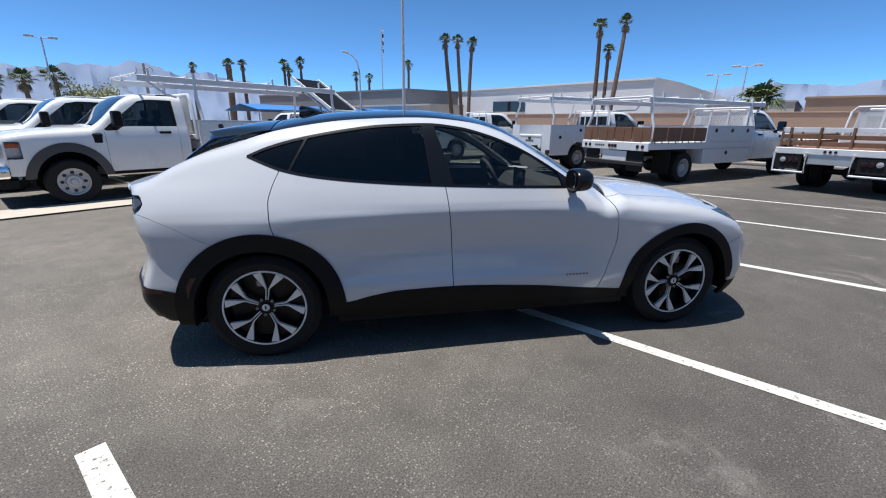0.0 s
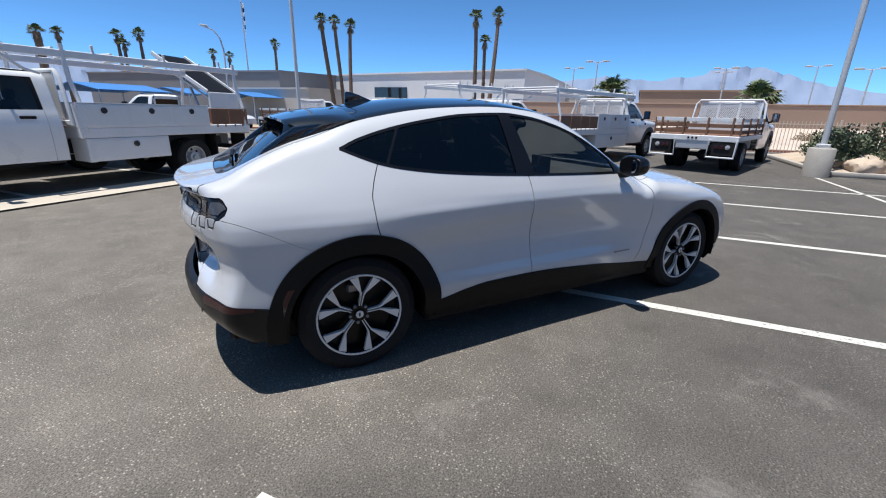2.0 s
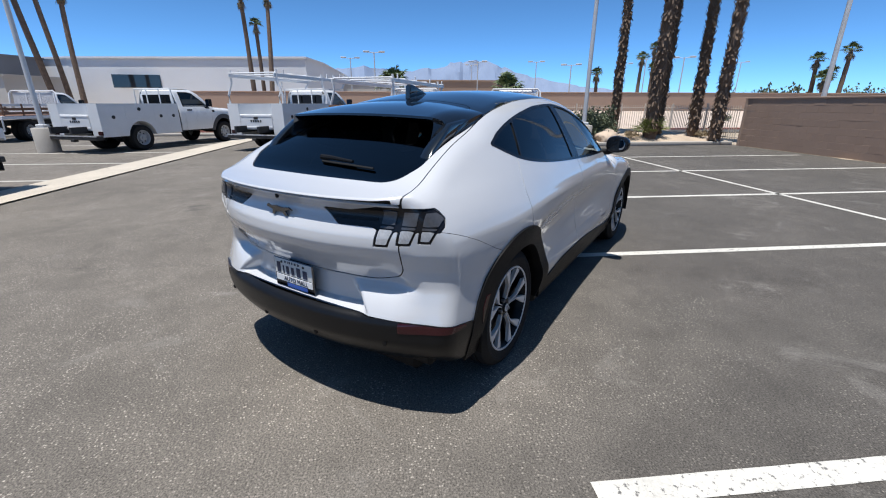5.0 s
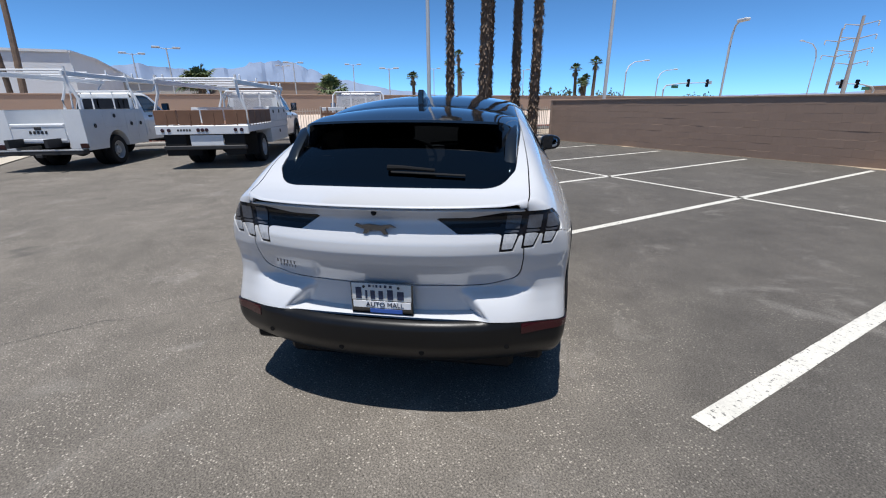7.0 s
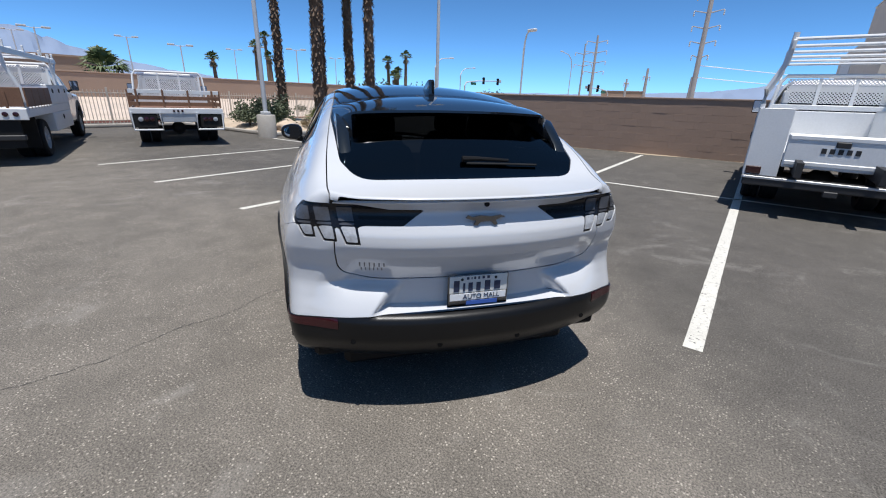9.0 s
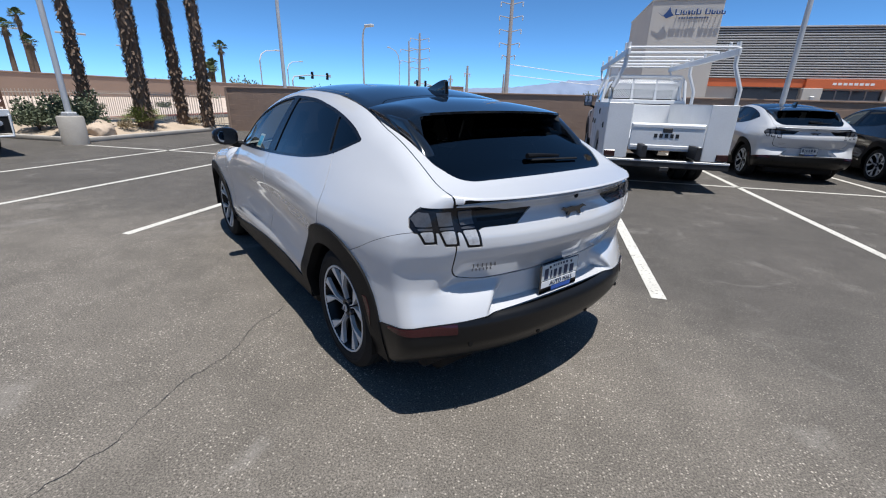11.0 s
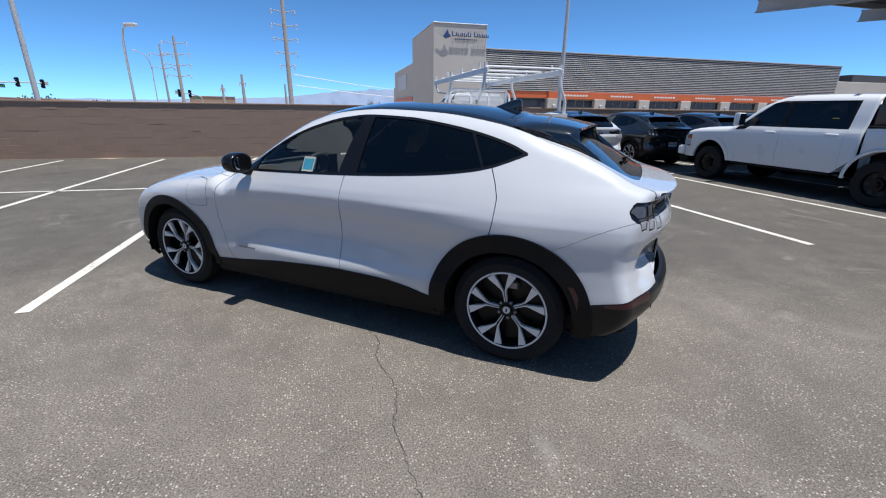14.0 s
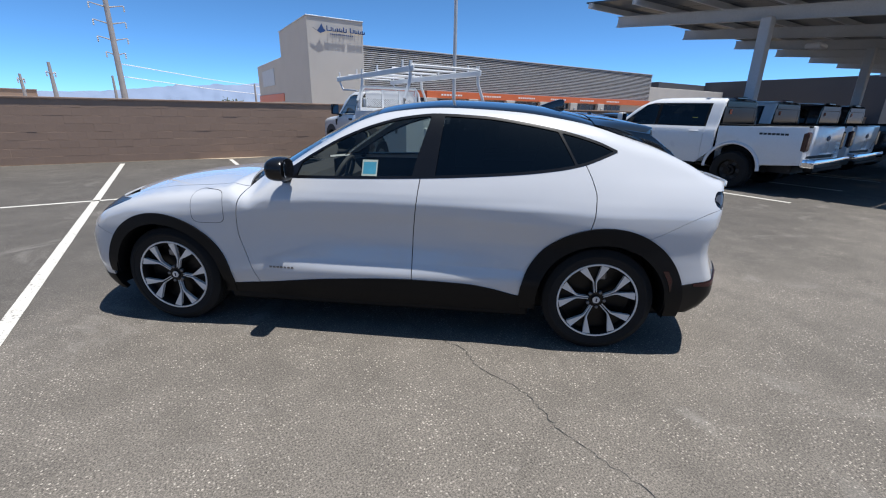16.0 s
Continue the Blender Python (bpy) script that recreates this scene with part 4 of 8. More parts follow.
    add("window_trim", cut_panel([(side_chart, -1.5, 0.75, 180, 1.05, 1.53, 60), (rear_chart, math.pi / 2, 1.65, 6, 1.05, 1.53, 60)], [shift(DLO, -0.010), either(neg(shift(DLO, 0.006)), both(behind([(1.0, -0.247), (1.117, -0.264), (1.5, -0.367)]), ahead([(1.0, -0.398), (1.117, -0.410), (1.5, -0.450)])), ahead([(1.0, 0.522), (1.1, 0.502), (1.2, 0.472), (1.5, 0.402)]), both(behind([(1.1, -1.322), (1.2, -1.280), (1.41, -1.167)]), ahead([(1.1, -1.338), (1.2, -1.296), (1.41, -1.183)])))], 0.002, 0.012), True, "gloss", "black window surround and pillar cover")
    # lamps
    add("tail_lamp", cut_panel([(rear_chart, 1.9, math.pi, 110, 0.88, 1.1, 60)], [lamp_field, left_only], -0.006, 0.02), True, "lamp", "dark smoked tail lamp with three bars")
    return out


def head_lamp(p):
    x, y, z = p[:, 0], np.abs(p[:, 1]), p[:, 2]
    return np.minimum(np.minimum(0.904 - 0.13 * (x - 1.74) - z, z - 0.898 + 0.43 * (x - 1.74)), np.minimum(z - 0.745, y - 0.45))


# ---- car parts that are not pressed from the body form ----
CAR_PAINT = shade("pearl_white_car_paint", (0.52, 0.53, 0.55), 0.24, vary=0.02, scale=3, fine=200, coat=1.0)
CAR_BLACK = shade("metallic_black_car_paint", (0.012, 0.013, 0.016), 0.2, vary=0.1, scale=3, fine=200, coat=1.0)
TRIM_GLOSS = shade("satin_black_trim", (0.006, 0.006, 0.007), 0.22, spec=0.4, vary=0.1, scale=6, fine=60)
BUMPER_BLACK = shade("satin_black_bumper", (0.0065, 0.0065, 0.007), 0.34, spec=0.3, vary=0.15, scale=8, fine=120, bump=0.0003, bump_scale=400)
DARK_CHROME = shade("dark_chrome", (0.16, 0.165, 0.18), 0.16, metal=1.0, vary=0.1, scale=10, fine=60)
SMOKED = shade("smoked_lens", (0.008, 0.008, 0.010), 0.22, spec=0.35, vary=0.1, scale=10, fine=60)
LENS_DEEP = shade("deep_grey_lens", (0.060, 0.062, 0.070), 0.25, vary=0.2, scale=30, fine=120, coat=0.2)
LENS_CLEAR = shade("frosted_clear_lens", (0.40, 0.41, 0.43), 0.25, vary=0.25, scale=30, fine=120, coat=0.3)
RIM_DARK = shade("gloss_dark_rim", (0.004, 0.004, 0.0045), 0.35, spec=0.25, vary=0.15, scale=10, fine=80)
STICKER_BLUE = shade("blue_sticker", (0.08, 0.36, 0.55), 0.5, vary=0.1, scale=20, fine=90)
PAPER = shade("paper", (0.62, 0.62, 0.60), 0.7, vary=0.06, scale=10, fine=60)
PLATE_BLUE = shade("plate_blue", (0.05, 0.12, 0.42), 0.4, vary=0.1, scale=20, fine=90)
NAVY = shade("navy_print", (0.02, 0.03, 0.07), 0.5, vary=0.1, scale=20, fine=90)
MIRROR_GLASS = shade("mirror_glass", (0.35, 0.37, 0.40), 0.02, metal=1.0, vary=0.02)
DISC = shade("brake_steel", (0.22, 0.22, 0.23), 0.4, metal=0.8, vary=0.2, scale=20, fine=90)


def make_wheel(side, turn):
    """A 19-inch wheel: tyre, dark rim barrel, five machined split spokes, hub. side is +1 where its face looks to +y."""
    face = Matrix.Scale(side, 4, (0, 1, 0))
    tyre = bmesh.new()
    r, h = WHEEL_R, 0.112
    prof = [(0.248, -h + 0.012), (0.262, -h + 0.004), (0.30, -h - 0.004), (r - 0.025, -h + 0.006), (r - 0.006, -h + 0.022), (r - 0.001, -h + 0.05), (r - 0.001, -0.055), (r - 0.009, -0.052), (r - 0.009, -0.044), (r, -0.041), (r, -0.006), (r - 0.009, -0.003), (r - 0.009, 0.005), (r, 0.008), (r, 0.041), (r - 0.009, 0.044), (r - 0.009, 0.052), (r - 0.001, 0.055), (r - 0.001, h - 0.05), (r - 0.006, h - 0.022), (r - 0.025, h - 0.006), (0.315, h + 0.002), (0.312, h + 0.005), (0.300, h + 0.005), (0.297, h + 0.002), (0.275, h), (0.262, h - 0.004), (0.252, h - 0.014)]
    lathe(tyre, prof, 56, "Y")
    rim = bmesh.new()
    lathe(rim, [(0.252, h - 0.018), (0.258, h - 0.008), (0.254, h - 0.004), (0.246, h - 0.006), (0.236, h - 0.022), (0.226, h - 0.07), (0.222, -h + 0.02), (0.252, -h + 0.012)], 56, "Y")
    lathe(rim, [(0.001, h - 0.085), (0.15, h - 0.10), (0.225, h - 0.09)], 40, "Y")
    lip = bmesh.new()
    lathe(lip, [(0.2585, h - 0.009), (0.256, h - 0.003), (0.247, h - 0.003), (0.244, h - 0.010)], 64, "Y")
    disc = bmesh.new()
    lathe(disc, [(0.06, 0.01), (0.165, 0.012), (0.168, 0.0), (0.168, -0.012)], 40, "Y")
    spokes, backs = [], []
    for k in range(5):
        a = math.radians(turn + 72 * k)
        u, v = Vector((math.cos(a), 0, math.sin(a))), Vector((-math.sin(a), 0, math.cos(a)))
        for sgn in (1, -1):
            poly = [(0.048, 0.0040), (0.048, 0.0092), (0.118, 0.0112), (0.138, 0.0185), (0.205, 0.078), (0.221, 0.092), (0.2405, 0.047), (0.237, 0.045), (0.132, 0.0056)]
            bm = bmesh.new()
            lift = lambda uu: h - 0.020 - 0.022 * max(0.0, 1 - uu / 0.20) + 0.012 * (uu / 0.24)
            top = [bm.verts.new(u * uu + v * (vv * sgn) + Vector((0, lift(uu), 0))) for uu, vv in poly]
            low = [bm.verts.new(u * uu + v * (vv * sgn) + Vector((0, lift(uu) - 0.022, 0))) for uu, vv in poly]
            n = len(poly)
            fs = [bm.faces.new(top)] + [bm.faces.new((top[i], top[(i + 1) % n], low[(i + 1) % n], low[i])) for i in range(n)]
            bmesh.ops.recalc_face_normals(bm, faces=fs)
            spokes.append(bm)
        bm = bmesh.new()
        poly = [(0.02, -0.02), (0.12, -0.016), (0.24, -0.045), (0.24, 0.045), (0.12, 0.016), (0.02, 0.02)]
        top = [bm.verts.new(u * uu + v * vv + Vector((0, h - 0.050 - 0.010 * max(0.0, 1 - uu / 0.2), 0))) for uu, vv in poly]
        bm.faces.new(top if side < 0 else top[::-1])
        backs.append(bm)
    hub = bmesh.new()
    lathe(hub, [(0.056, h - 0.075), (0.056, h - 0.040), (0.050, h - 0.034), (0.034, h - 0.034), (0.0305, h - 0.028), (0.029, h - 0.025), (0.001, h - 0.024)], 32, "Y")
    nuts = []
    for k in range(5):
        a = math.radians(turn + 36 + 72 * k)
        bm = bmesh.new()
        lathe(bm, [(0.011, h - 0.05), (0.011, h - 0.030), (0.007, h - 0.026), (0.0005, h - 0.026)], 8, "Y", Matrix.Translation((0.055 * math.cos(a), 0, 0.055 * math.sin(a))))
        nuts.append(bm)
    cap = bmesh.new()
    lathe(cap, [(0.024, h - 0.0245), (0.023, h - 0.0215), (0.0005, h - 0.021)], 20, "Y")
    badge = bmesh.new()
    box(badge, -0.006, 0.004, h - 0.0205, h - 0.0195, -0.012, 0.012)
    caliper = bmesh.new()
    box(caliper, -0.06, 0.06, 0.0, 0.05, 0.125, 0.185, 0.012)
    every = [tyre, rim, lip, disc, hub, cap, badge, caliper, *spokes, *backs, *nuts]
    for bm in every:
        bmesh.ops.transform(bm, matrix=face, verts=bm.verts)
        if side < 0:
            bmesh.ops.reverse_faces(bm, faces=bm.faces)
    return dict(tyre=tyre, rim=rim, lip=lip, disc=disc, hub=hub, cap=cap, badge=badge, caliper=caliper, spokes=spokes, backs=backs, nuts=nuts)


def add_wheel(car, x, side):
    w = make_wheel(side, 80 if x < 0 else 112)
    hubp = Matrix.Translation((x, side * 0.768, WHEEL_R - 0.003))
    wheel = part("wheel", w["tyre"], RUBBER, car, "black tyre on a five-spoke machined alloy rim", True, hubp)
    part("rim", w["rim"], RIM_DARK, wheel, "", True)
    part("rim_lip", w["lip"], BRUSHED, wheel, "", True)
    part("brake_disc", w["disc"], DISC, wheel, "", True)
    part("hub", w["hub"], RIM_DARK, wheel, "", True)
    part("hub_cap", w["cap"], BRUSHED, wheel, "", True)
    part("hub_badge", w["badge"], NAVY, wheel)
    part("brake_caliper", w["caliper"], DISC, wheel)
    for bm in w["spokes"]:
        part("spoke", bm, BRUSHED, wheel, "machined silver split spoke")
    for bm in w["backs"]:
        part("spoke_back", bm, RIM_DARK, wheel)
    for bm in w["nuts"]:
        part("wheel_nut", bm, DISC, wheel)


def blob(bm, c, r, sub=3, fn=None):
    """A rounded lump: a sphere stretched to r, reshaped by fn."""
    res = bmesh.ops.create_icosphere(bm, subdivisions=sub, radius=1.0)
    for v in res["verts"]:
        p = v.co.copy()
        if fn:
            p = fn(p)
        v.co = Vector((c[0] + p.x * r[0], c[1] + p.y * r[1], c[2] + p.z * r[2]))
    return bm


def soft_box(p, e=4.0):
    n = (abs(p.x) ** e + abs(p.y) ** e + abs(p.z) ** e) ** (1 / e)
    return p / n


def add_seat(car, x, y, wide=0.5):
    bm = blob(bmesh.new(), (x, y, 0.62), (0.27, wide / 2, 0.09), 3, soft_box)
    seat = part("seat", bm, CABIN_DARK, car, "dark upholstered seat", True)
    bm = blob(bmesh.new(), (0, 0, 0), (0.085, wide / 2 - 0.01, 0.34), 3, soft_box)
    part("backrest", bm, CABIN_DARK, seat, "", True, Matrix.Translation((x - 0.33, y, 0.93)) @ pose(0, 0, 0, 0, -17, 0))
    bm = blob(bmesh.new(), (0, 0, 0), (0.055, 0.14, 0.10), 3, soft_box)
    part("headrest", bm, CABIN_DARK, seat, "", True, Matrix.Translation((x - 0.46, y, 1.33)) @ pose(0, 0, 0, 0, -14, 0))


def add_mirror(car, side):
    f = lambda p: Vector((soft_box(p, 2.8).x, soft_box(p, 2.8).y, soft_box(p, 2.8).z * (1 - 0.18 * max(0, p.y * side))))
    bm = blob(bmesh.new(), (0.545, side * 0.975, 1.158), (0.078, 0.100, 0.074), 4, lambda p: Vector((max(f(p).x, -0.62), f(p).y, f(p).z)))
    m = part("door_mirror", bm, TRIM_GLOSS, car, "gloss black door mirror", True)
    bm = blob(bmesh.new(), (0, 0, 0), (0.003, 0.070, 0.048), 3, lambda p: soft_box(p, 3))
    part("mirror_glass", bm, MIRROR_GLASS, m, "", True, Matrix.Translation((0.505, side * 0.975, 1.158)) @ pose(0, 0, 0, 0, 0, side * 16))
    bm = tube(bmesh.new(), [(0.56, side * 0.84, 1.085), (0.555, side * 0.90, 1.088), (0.55, side * 0.96, 1.11)], 0.030, 10, 0.024)
    part("mirror_arm", bm, BLACK_PLASTIC, m, "", True)


def spoiler_mesh():
    bm = bmesh.new()
    cols = []
    ys = np.linspace(-0.615, 0.615, 61)
    for y in ys:
        q = abs(y) / 0.615
        e = max(0.0, (abs(y) - 0.50) / 0.115)
        lip_x = -1.805 + 0.03 * q**2.2 + 0.10 * e**2
        lip_z = 1.456 - 0.020 * q**2.2 - 0.052 * e**2
        drop = float(CROWN(np.array([-1.4]))[0] * (abs(y) / 0.6) ** 2.4)
        col = []
        for s in np.linspace(0, 1, 13):
            x = -1.40 + (lip_x + 1.40) * s
            z0 = float(TOP_LINE(np.array([-1.40]))[0]) - drop + 0.004
            z = z0 + (lip_z - z0) * (1.06 * s - 0.06 * s * s) if s < 1 else lip_z
            z += 0.012 * math.sin(math.pi * s)
            col.append(bm.verts.new((x, y, z)))
        col.append(bm.verts.new((lip_x - 0.002, y, lip_z - 0.012)))
        drop_z = lambda x: float(TOP_LINE(np.array([x]))[0]) - float(CROWN(np.array([x]))[0] * (abs(y) / 0.6) ** 2.4)
        side = min(1.0, max(0.0, (abs(y) - 0.505) / 0.02))
        x1 = (lip_x + 0.05) * (1 - side) + (lip_x - 0.01) * side
        z1 = (lip_z - 0.030) * (1 - side) + (0.5 * lip_z + 0.5 * drop_z(lip_x)) * side
        x2 = -1.66 * (1 - side) + (lip_x - 0.04) * side
        col.append(bm.verts.new((x1, y, z1)))
        col.append(bm.verts.new((x2, y, drop_z(x2) - 0.006)))
        cols.append(col)
    for a, b in zip(cols, cols[1:]):
        for i in range(len(a) - 1):
            bm.faces.new((a[i], b[i], b[i + 1], a[i + 1]))
    bm.faces.new(cols[0][::-1])
    bm.faces.new(cols[-1])
    bmesh.ops.recalc_face_normals(bm, faces=bm.faces)
    return bm


def side_fin(side):
    """The black flank that closes the spoiler down to the rear window's edge."""
    y = 0.565
    surf = lambda x: float(TOP_LINE(np.array([x]))[0] - CROWN(np.array([x]))[0] * (y / 0.6) ** 2.4)
    low = [(x, surf(x) - 0.032) for x in np.linspace(-1.45, -1.98, 12)]
    top = [(-1.90, surf(-1.90) + 0.016), (-1.80, surf(-1.80) + 0.042), (-1.74, surf(-1.74) + 0.06), (-1.60, surf(-1.60) + 0.03), (-1.45, surf(-1.45) - 0.004)]
    bm = bmesh.new()
    y0, y1 = sorted((-0.018 * side, 0.046 * side))
    prism(bm, low + top, y0, y1, 0.014)
    return bm


def tail_at(y, z):
    """Where the tail's skin lies at the given breadth and height."""
    lo, hi = -1.6, -2.7
    for _ in range(24):
        mid = (lo + hi) / 2
        if FORM[0](np.array([[mid, y, z]]))[0] < 0:
            lo = mid
        else:
            hi = mid
    return lo


def build_crossover(m, label):
    car = thing("electric_crossover", label, "car", m)
    keys = dict(paint=CAR_PAINT, trim=BLACK_PLASTIC, black=BLACK_GLOSS, gloss=TRIM_GLOSS, dark_glass=GLASS_DARK, front_glass=GLASS_FRONT, lamp=SMOKED, bumper=BUMPER_BLACK)
    made = {}
    for name, data, twin, key, lab in car_panels():
        for mirror in ((False, True) if twin else (False,)):
            ob = new(name, panel_mesh(name, data, keys[key], mirror))
            ob.parent = car
            tagged(ob, lab)
            made[(name, mirror)] = ob
            if key in ("dark_glass", "front_glass"):
                ob.visible_shadow = key != "front_glass"
    # inside: door cards, floor, roof lining
    for mirror in (False, True):
        d = cut_panel([(side_chart, -1.95, 0.98, 60, 0.30, 1.085, 20)], [lambda p: p[:, 2] - 0.31, ring(-AXLE, 0.43), ring(AXLE, 0.43)], -0.055, 0)
        ob = new("door_card", panel_mesh("door_card", d, CABIN_DARK, mirror))
        ob.parent = car
    d = cut_panel([(top_chart, -1.6, 0.02, 40, -0.56, 0.56, 20)], [inboard], -0.035, 0)
    ob = new("roof_lining", panel_mesh("roof_lining", d, CABIN_GREY))
    ob.parent = car
    bm = boxed(-2.1, 2.1, -0.64, 0.64, 0.17, 0.33, 0.03)
    box(bm, -1.06, 1.07, -0.86, 0.86, 0.20, 0.30, 0.02)
    box(bm, 1.0, 2.22, -0.62, 0.62, 0.22, 0.70, 0.03)
    box(bm, 1.93, 2.06, -0.80, 0.80, 0.30, 0.62, 0.02)
    box(bm, -2.18, -1.93, -0.78, 0.78, 0.30, 0.60, 0.02)
    part("floor_pan", bm, BLACK_PLASTIC, car)
    bm = boxed(-2.08, -1.35, -0.56, 0.56, 0.55, 0.98, 0.05)
    part("load_cover", bm, CABIN_DARK, car)
    bm = bmesh.new()
    prism(bm, [(0.55, 0.62), (0.52, 0.95), (0.60, 1.045), (0.80, 1.07), (0.93, 1.03), (0.95, 0.6)], -0.68, 0.68, 0.03)
    part("dashboard", bm, CABIN_DARK, car, "", True)
    wheel_tilt = Matrix.Translation((0.36, 0.38, 1.02)) @ pose(0, 0, 0, 0, 66, 0)
    bm = bmesh.new()
    tube(bm, [(0.18 * math.cos(a), 0.18 * math.sin(a), 0) for a in np.linspace(0, 2 * math.pi, 33)], 0.016, 8)
    for a in (0, math.pi, 1.5 * math.pi):
        tube(bm, [(0, 0, -0.02), (0.17 * math.cos(a), 0.17 * math.sin(a), 0)], 0.014, 6)
    blob(bm, (0, 0, -0.02), (0.06, 0.06, 0.03), 2)
    part("steering_wheel", bm, CABIN_DARK, car, "", True, wheel_tilt)
    bm = boxed(0.50, 0.515, -0.13, 0.13, 0.86, 1.14, 0.006)
    part("centre_screen", bm, BLACK_GLOSS, car)
    bm = blob(bmesh.new(), (0.20, 0, 1.42), (0.025, 0.12, 0.035), 2, soft_box)
    part("interior_mirror", bm, BLACK_PLASTIC, car, "", True)
    for y in (0.38, -0.38):
        add_seat(car, 0.02, y)
        add_seat(car, -0.85, y, 0.6)
    # wheels and their wells
    for x in (-AXLE, AXLE):
        for side in (1, -1):
            add_wheel(car, x, side)
            bm = bmesh.new()
            seg = 28
            rows = []
            for k in range(seg + 1):
                a = math.pi * (-0.06 + 1.12 * k / seg)
                rows.append([bm.verts.new((x + 0.412 * math.cos(a), side * yy, HUB_Z + 0.412 * math.sin(a))) for yy in (0.52, 0.905)])
            for r0, r1 in zip(rows, rows[1:]):
                bm.faces.new((r0[0], r0[1], r1[1], r1[0]))
            bm.faces.new([r[0] for r in rows])
            part("wheel_well", bm, BLACK_PLASTIC, car)
    for side in (1, -1):
        add_mirror(car, side)
    # roof spoiler, antenna, wiper
    part("roof_spoiler", spoiler_mesh(), BLACK_GLOSS, car, "gloss black roof spoiler", True)
    for side in (1, -1):
        part("spoiler_flank", side_fin(side), BLACK_GLOSS, car, "", True, Matrix.Translation((0, side * 0.565, 0)))
    bm = bmesh.new()
    prism(bm, [(-1.10, 1.562), (-1.15, 1.578), (-1.20, 1.594), (-1.245, 1.605), (-1.27, 1.607), (-1.282, 1.598), (-1.288, 1.53), (-1.1, 1.55)], -0.016, 0.016, 0.007)
    part("shark_fin_antenna", bm, BLACK_GLOSS, car, "gloss black shark fin antenna", True, Matrix.Translation((-1.2, 0, 1.55)) @ Matrix.Diagonal((1.1, 1.2, 1.28, 1)) @ Matrix.Translation((1.2, 0, -1.55)))
    top_at = lambda x, y: float(TOP_LINE(np.array([x]))[0] - CROWN(np.array([x]))[0] * (abs(y) / 0.6) ** 2.4)
    on_glass = lambda x, y, up: (x, y, top_at(x, y) + up)
    bm = bmesh.new()
    tube(bm, [on_glass(-2.03, 0.02, 0.016), on_glass(-2.035, -0.06, 0.02), on_glass(-2.045, -0.22, 0.018)], 0.015, 8, 0.008)
    wiper = part("rear_wiper", bm, BLACK_PLASTIC, car, "black rear window wiper", True)
    bm = bmesh.new()
    tube(bm, [on_glass(-2.045, 0.0, 0.006), on_glass(-2.055, -0.2, 0.008), on_glass(-2.06, -0.37, 0.008)], 0.006, 6)
    part("wiper_blade", bm, RUBBER, wiper)
    # lamp bars inside each tail lamp
    for mirror in (False, True):
        lampo = made[("tail_lamp", mirror)]
        for mid, half, low, lean in ((0.602, 0.032, 0.918, 0.36), (0.697, 0.031, 0.927, 0.42), (0.782, 0.028, 0.940, 0.50)):
            for z0, z1 in ((low, 0.984), (0.990, 1.000), (1.006, 1.064)):
                fld = lambda p, mid=mid, half=half, lean=lean, z0=z0, z1=z1: np.minimum(leg_field(p[:, 1], p[:, 2], mid, half, lean), np.minimum(p[:, 2] - z0, z1 - p[:, 2]))
                d = cut_panel([(rear_chart, 1.9, 2.9, 60, 0.88, 1.08, 36)], [fld, left_only, shift(lamp_field, 0.006)], -0.002, 0.006)
                ob = new("lamp_bar", panel_mesh("lamp_bar", d, LENS_CLEAR if z1 < 1.0 else LENS_DEEP, mirror))
                ob.parent = lampo
        d = cut_panel([(rear_chart, 2.3, 3.1, 60, 1.0, 1.05, 12)], [lambda p: np.minimum(np.minimum(1.030 - p[:, 2], p[:, 2] - 1.016), np.minimum(p[:, 1] - 0.33, 0.55 - p[:, 1]))], -0.003, 0.004)
        ob = new("lamp_line", panel_mesh("lamp_line", d, RIM_DARK, mirror))
        ob.parent = lampo
        # reflectors low in the bumper and on the arch
        d = cut_panel([(rear_chart, 1.9, 2.7, 60, 0.47, 0.56, 14)], [lambda p: np.minimum(np.minimum(p[:, 1] - 0.66, p[:, 2] - 0.503), BLACK_LINE(p[:, 0]) - 0.004 - p[:, 2]), lambda p: -2.05 - p[:, 0]], 0.009, 0.004)
        ob = new("bumper_reflector", panel_mesh("bumper_reflector", d, RED_LENS, mirror))
        ob.parent = car
        d = cut_panel([(side_chart, -1.5, -1.4, 4, 0.4, 0.7, 20), (rear_chart, math.pi / 2, 2.0, 30, 0.4, 0.75, 30)], [lambda p: 0.014 - np.abs(np.hypot(p[:, 0] + AXLE, p[:, 2] - HUB_Z) - 0.447), lambda p: np.minimum(p[:, 2] - 0.46, 0.60 - p[:, 2]), lambda p: -1.6 - p[:, 0]], 0.014, 0.004)
        ob = new("arch_reflector", panel_mesh("arch_reflector", d, RED_LENS, mirror))
        ob.parent = car
    # charging flap on the left front fender
    for mirror in (False,):
        sq = lambda p: 0.105 - (np.abs((p[:, 0] - 1.115) / 1.05) ** 5 + np.abs(p[:, 2] - 0.885) ** 5) ** 0.2
        d = cut_panel([(side_chart, 0.95, 1.3, 40, 0.75, 1.02, 34)], [sq], 0.0015, 0.004)
        ob = new("charge_flap", panel_mesh("charge_flap", d, CAR_PAINT))
        ob.parent = car
        d = cut_panel([(side_chart, 0.95, 1.3, 60, 0.75, 1.02, 50)], [shift(sq, -0.003), neg(shift(sq, 0.0))], 0.0008, 0)
        ob = new("flap_gap", panel_mesh("flap_gap", d, BLACK_PLASTIC))
        ob.parent = car
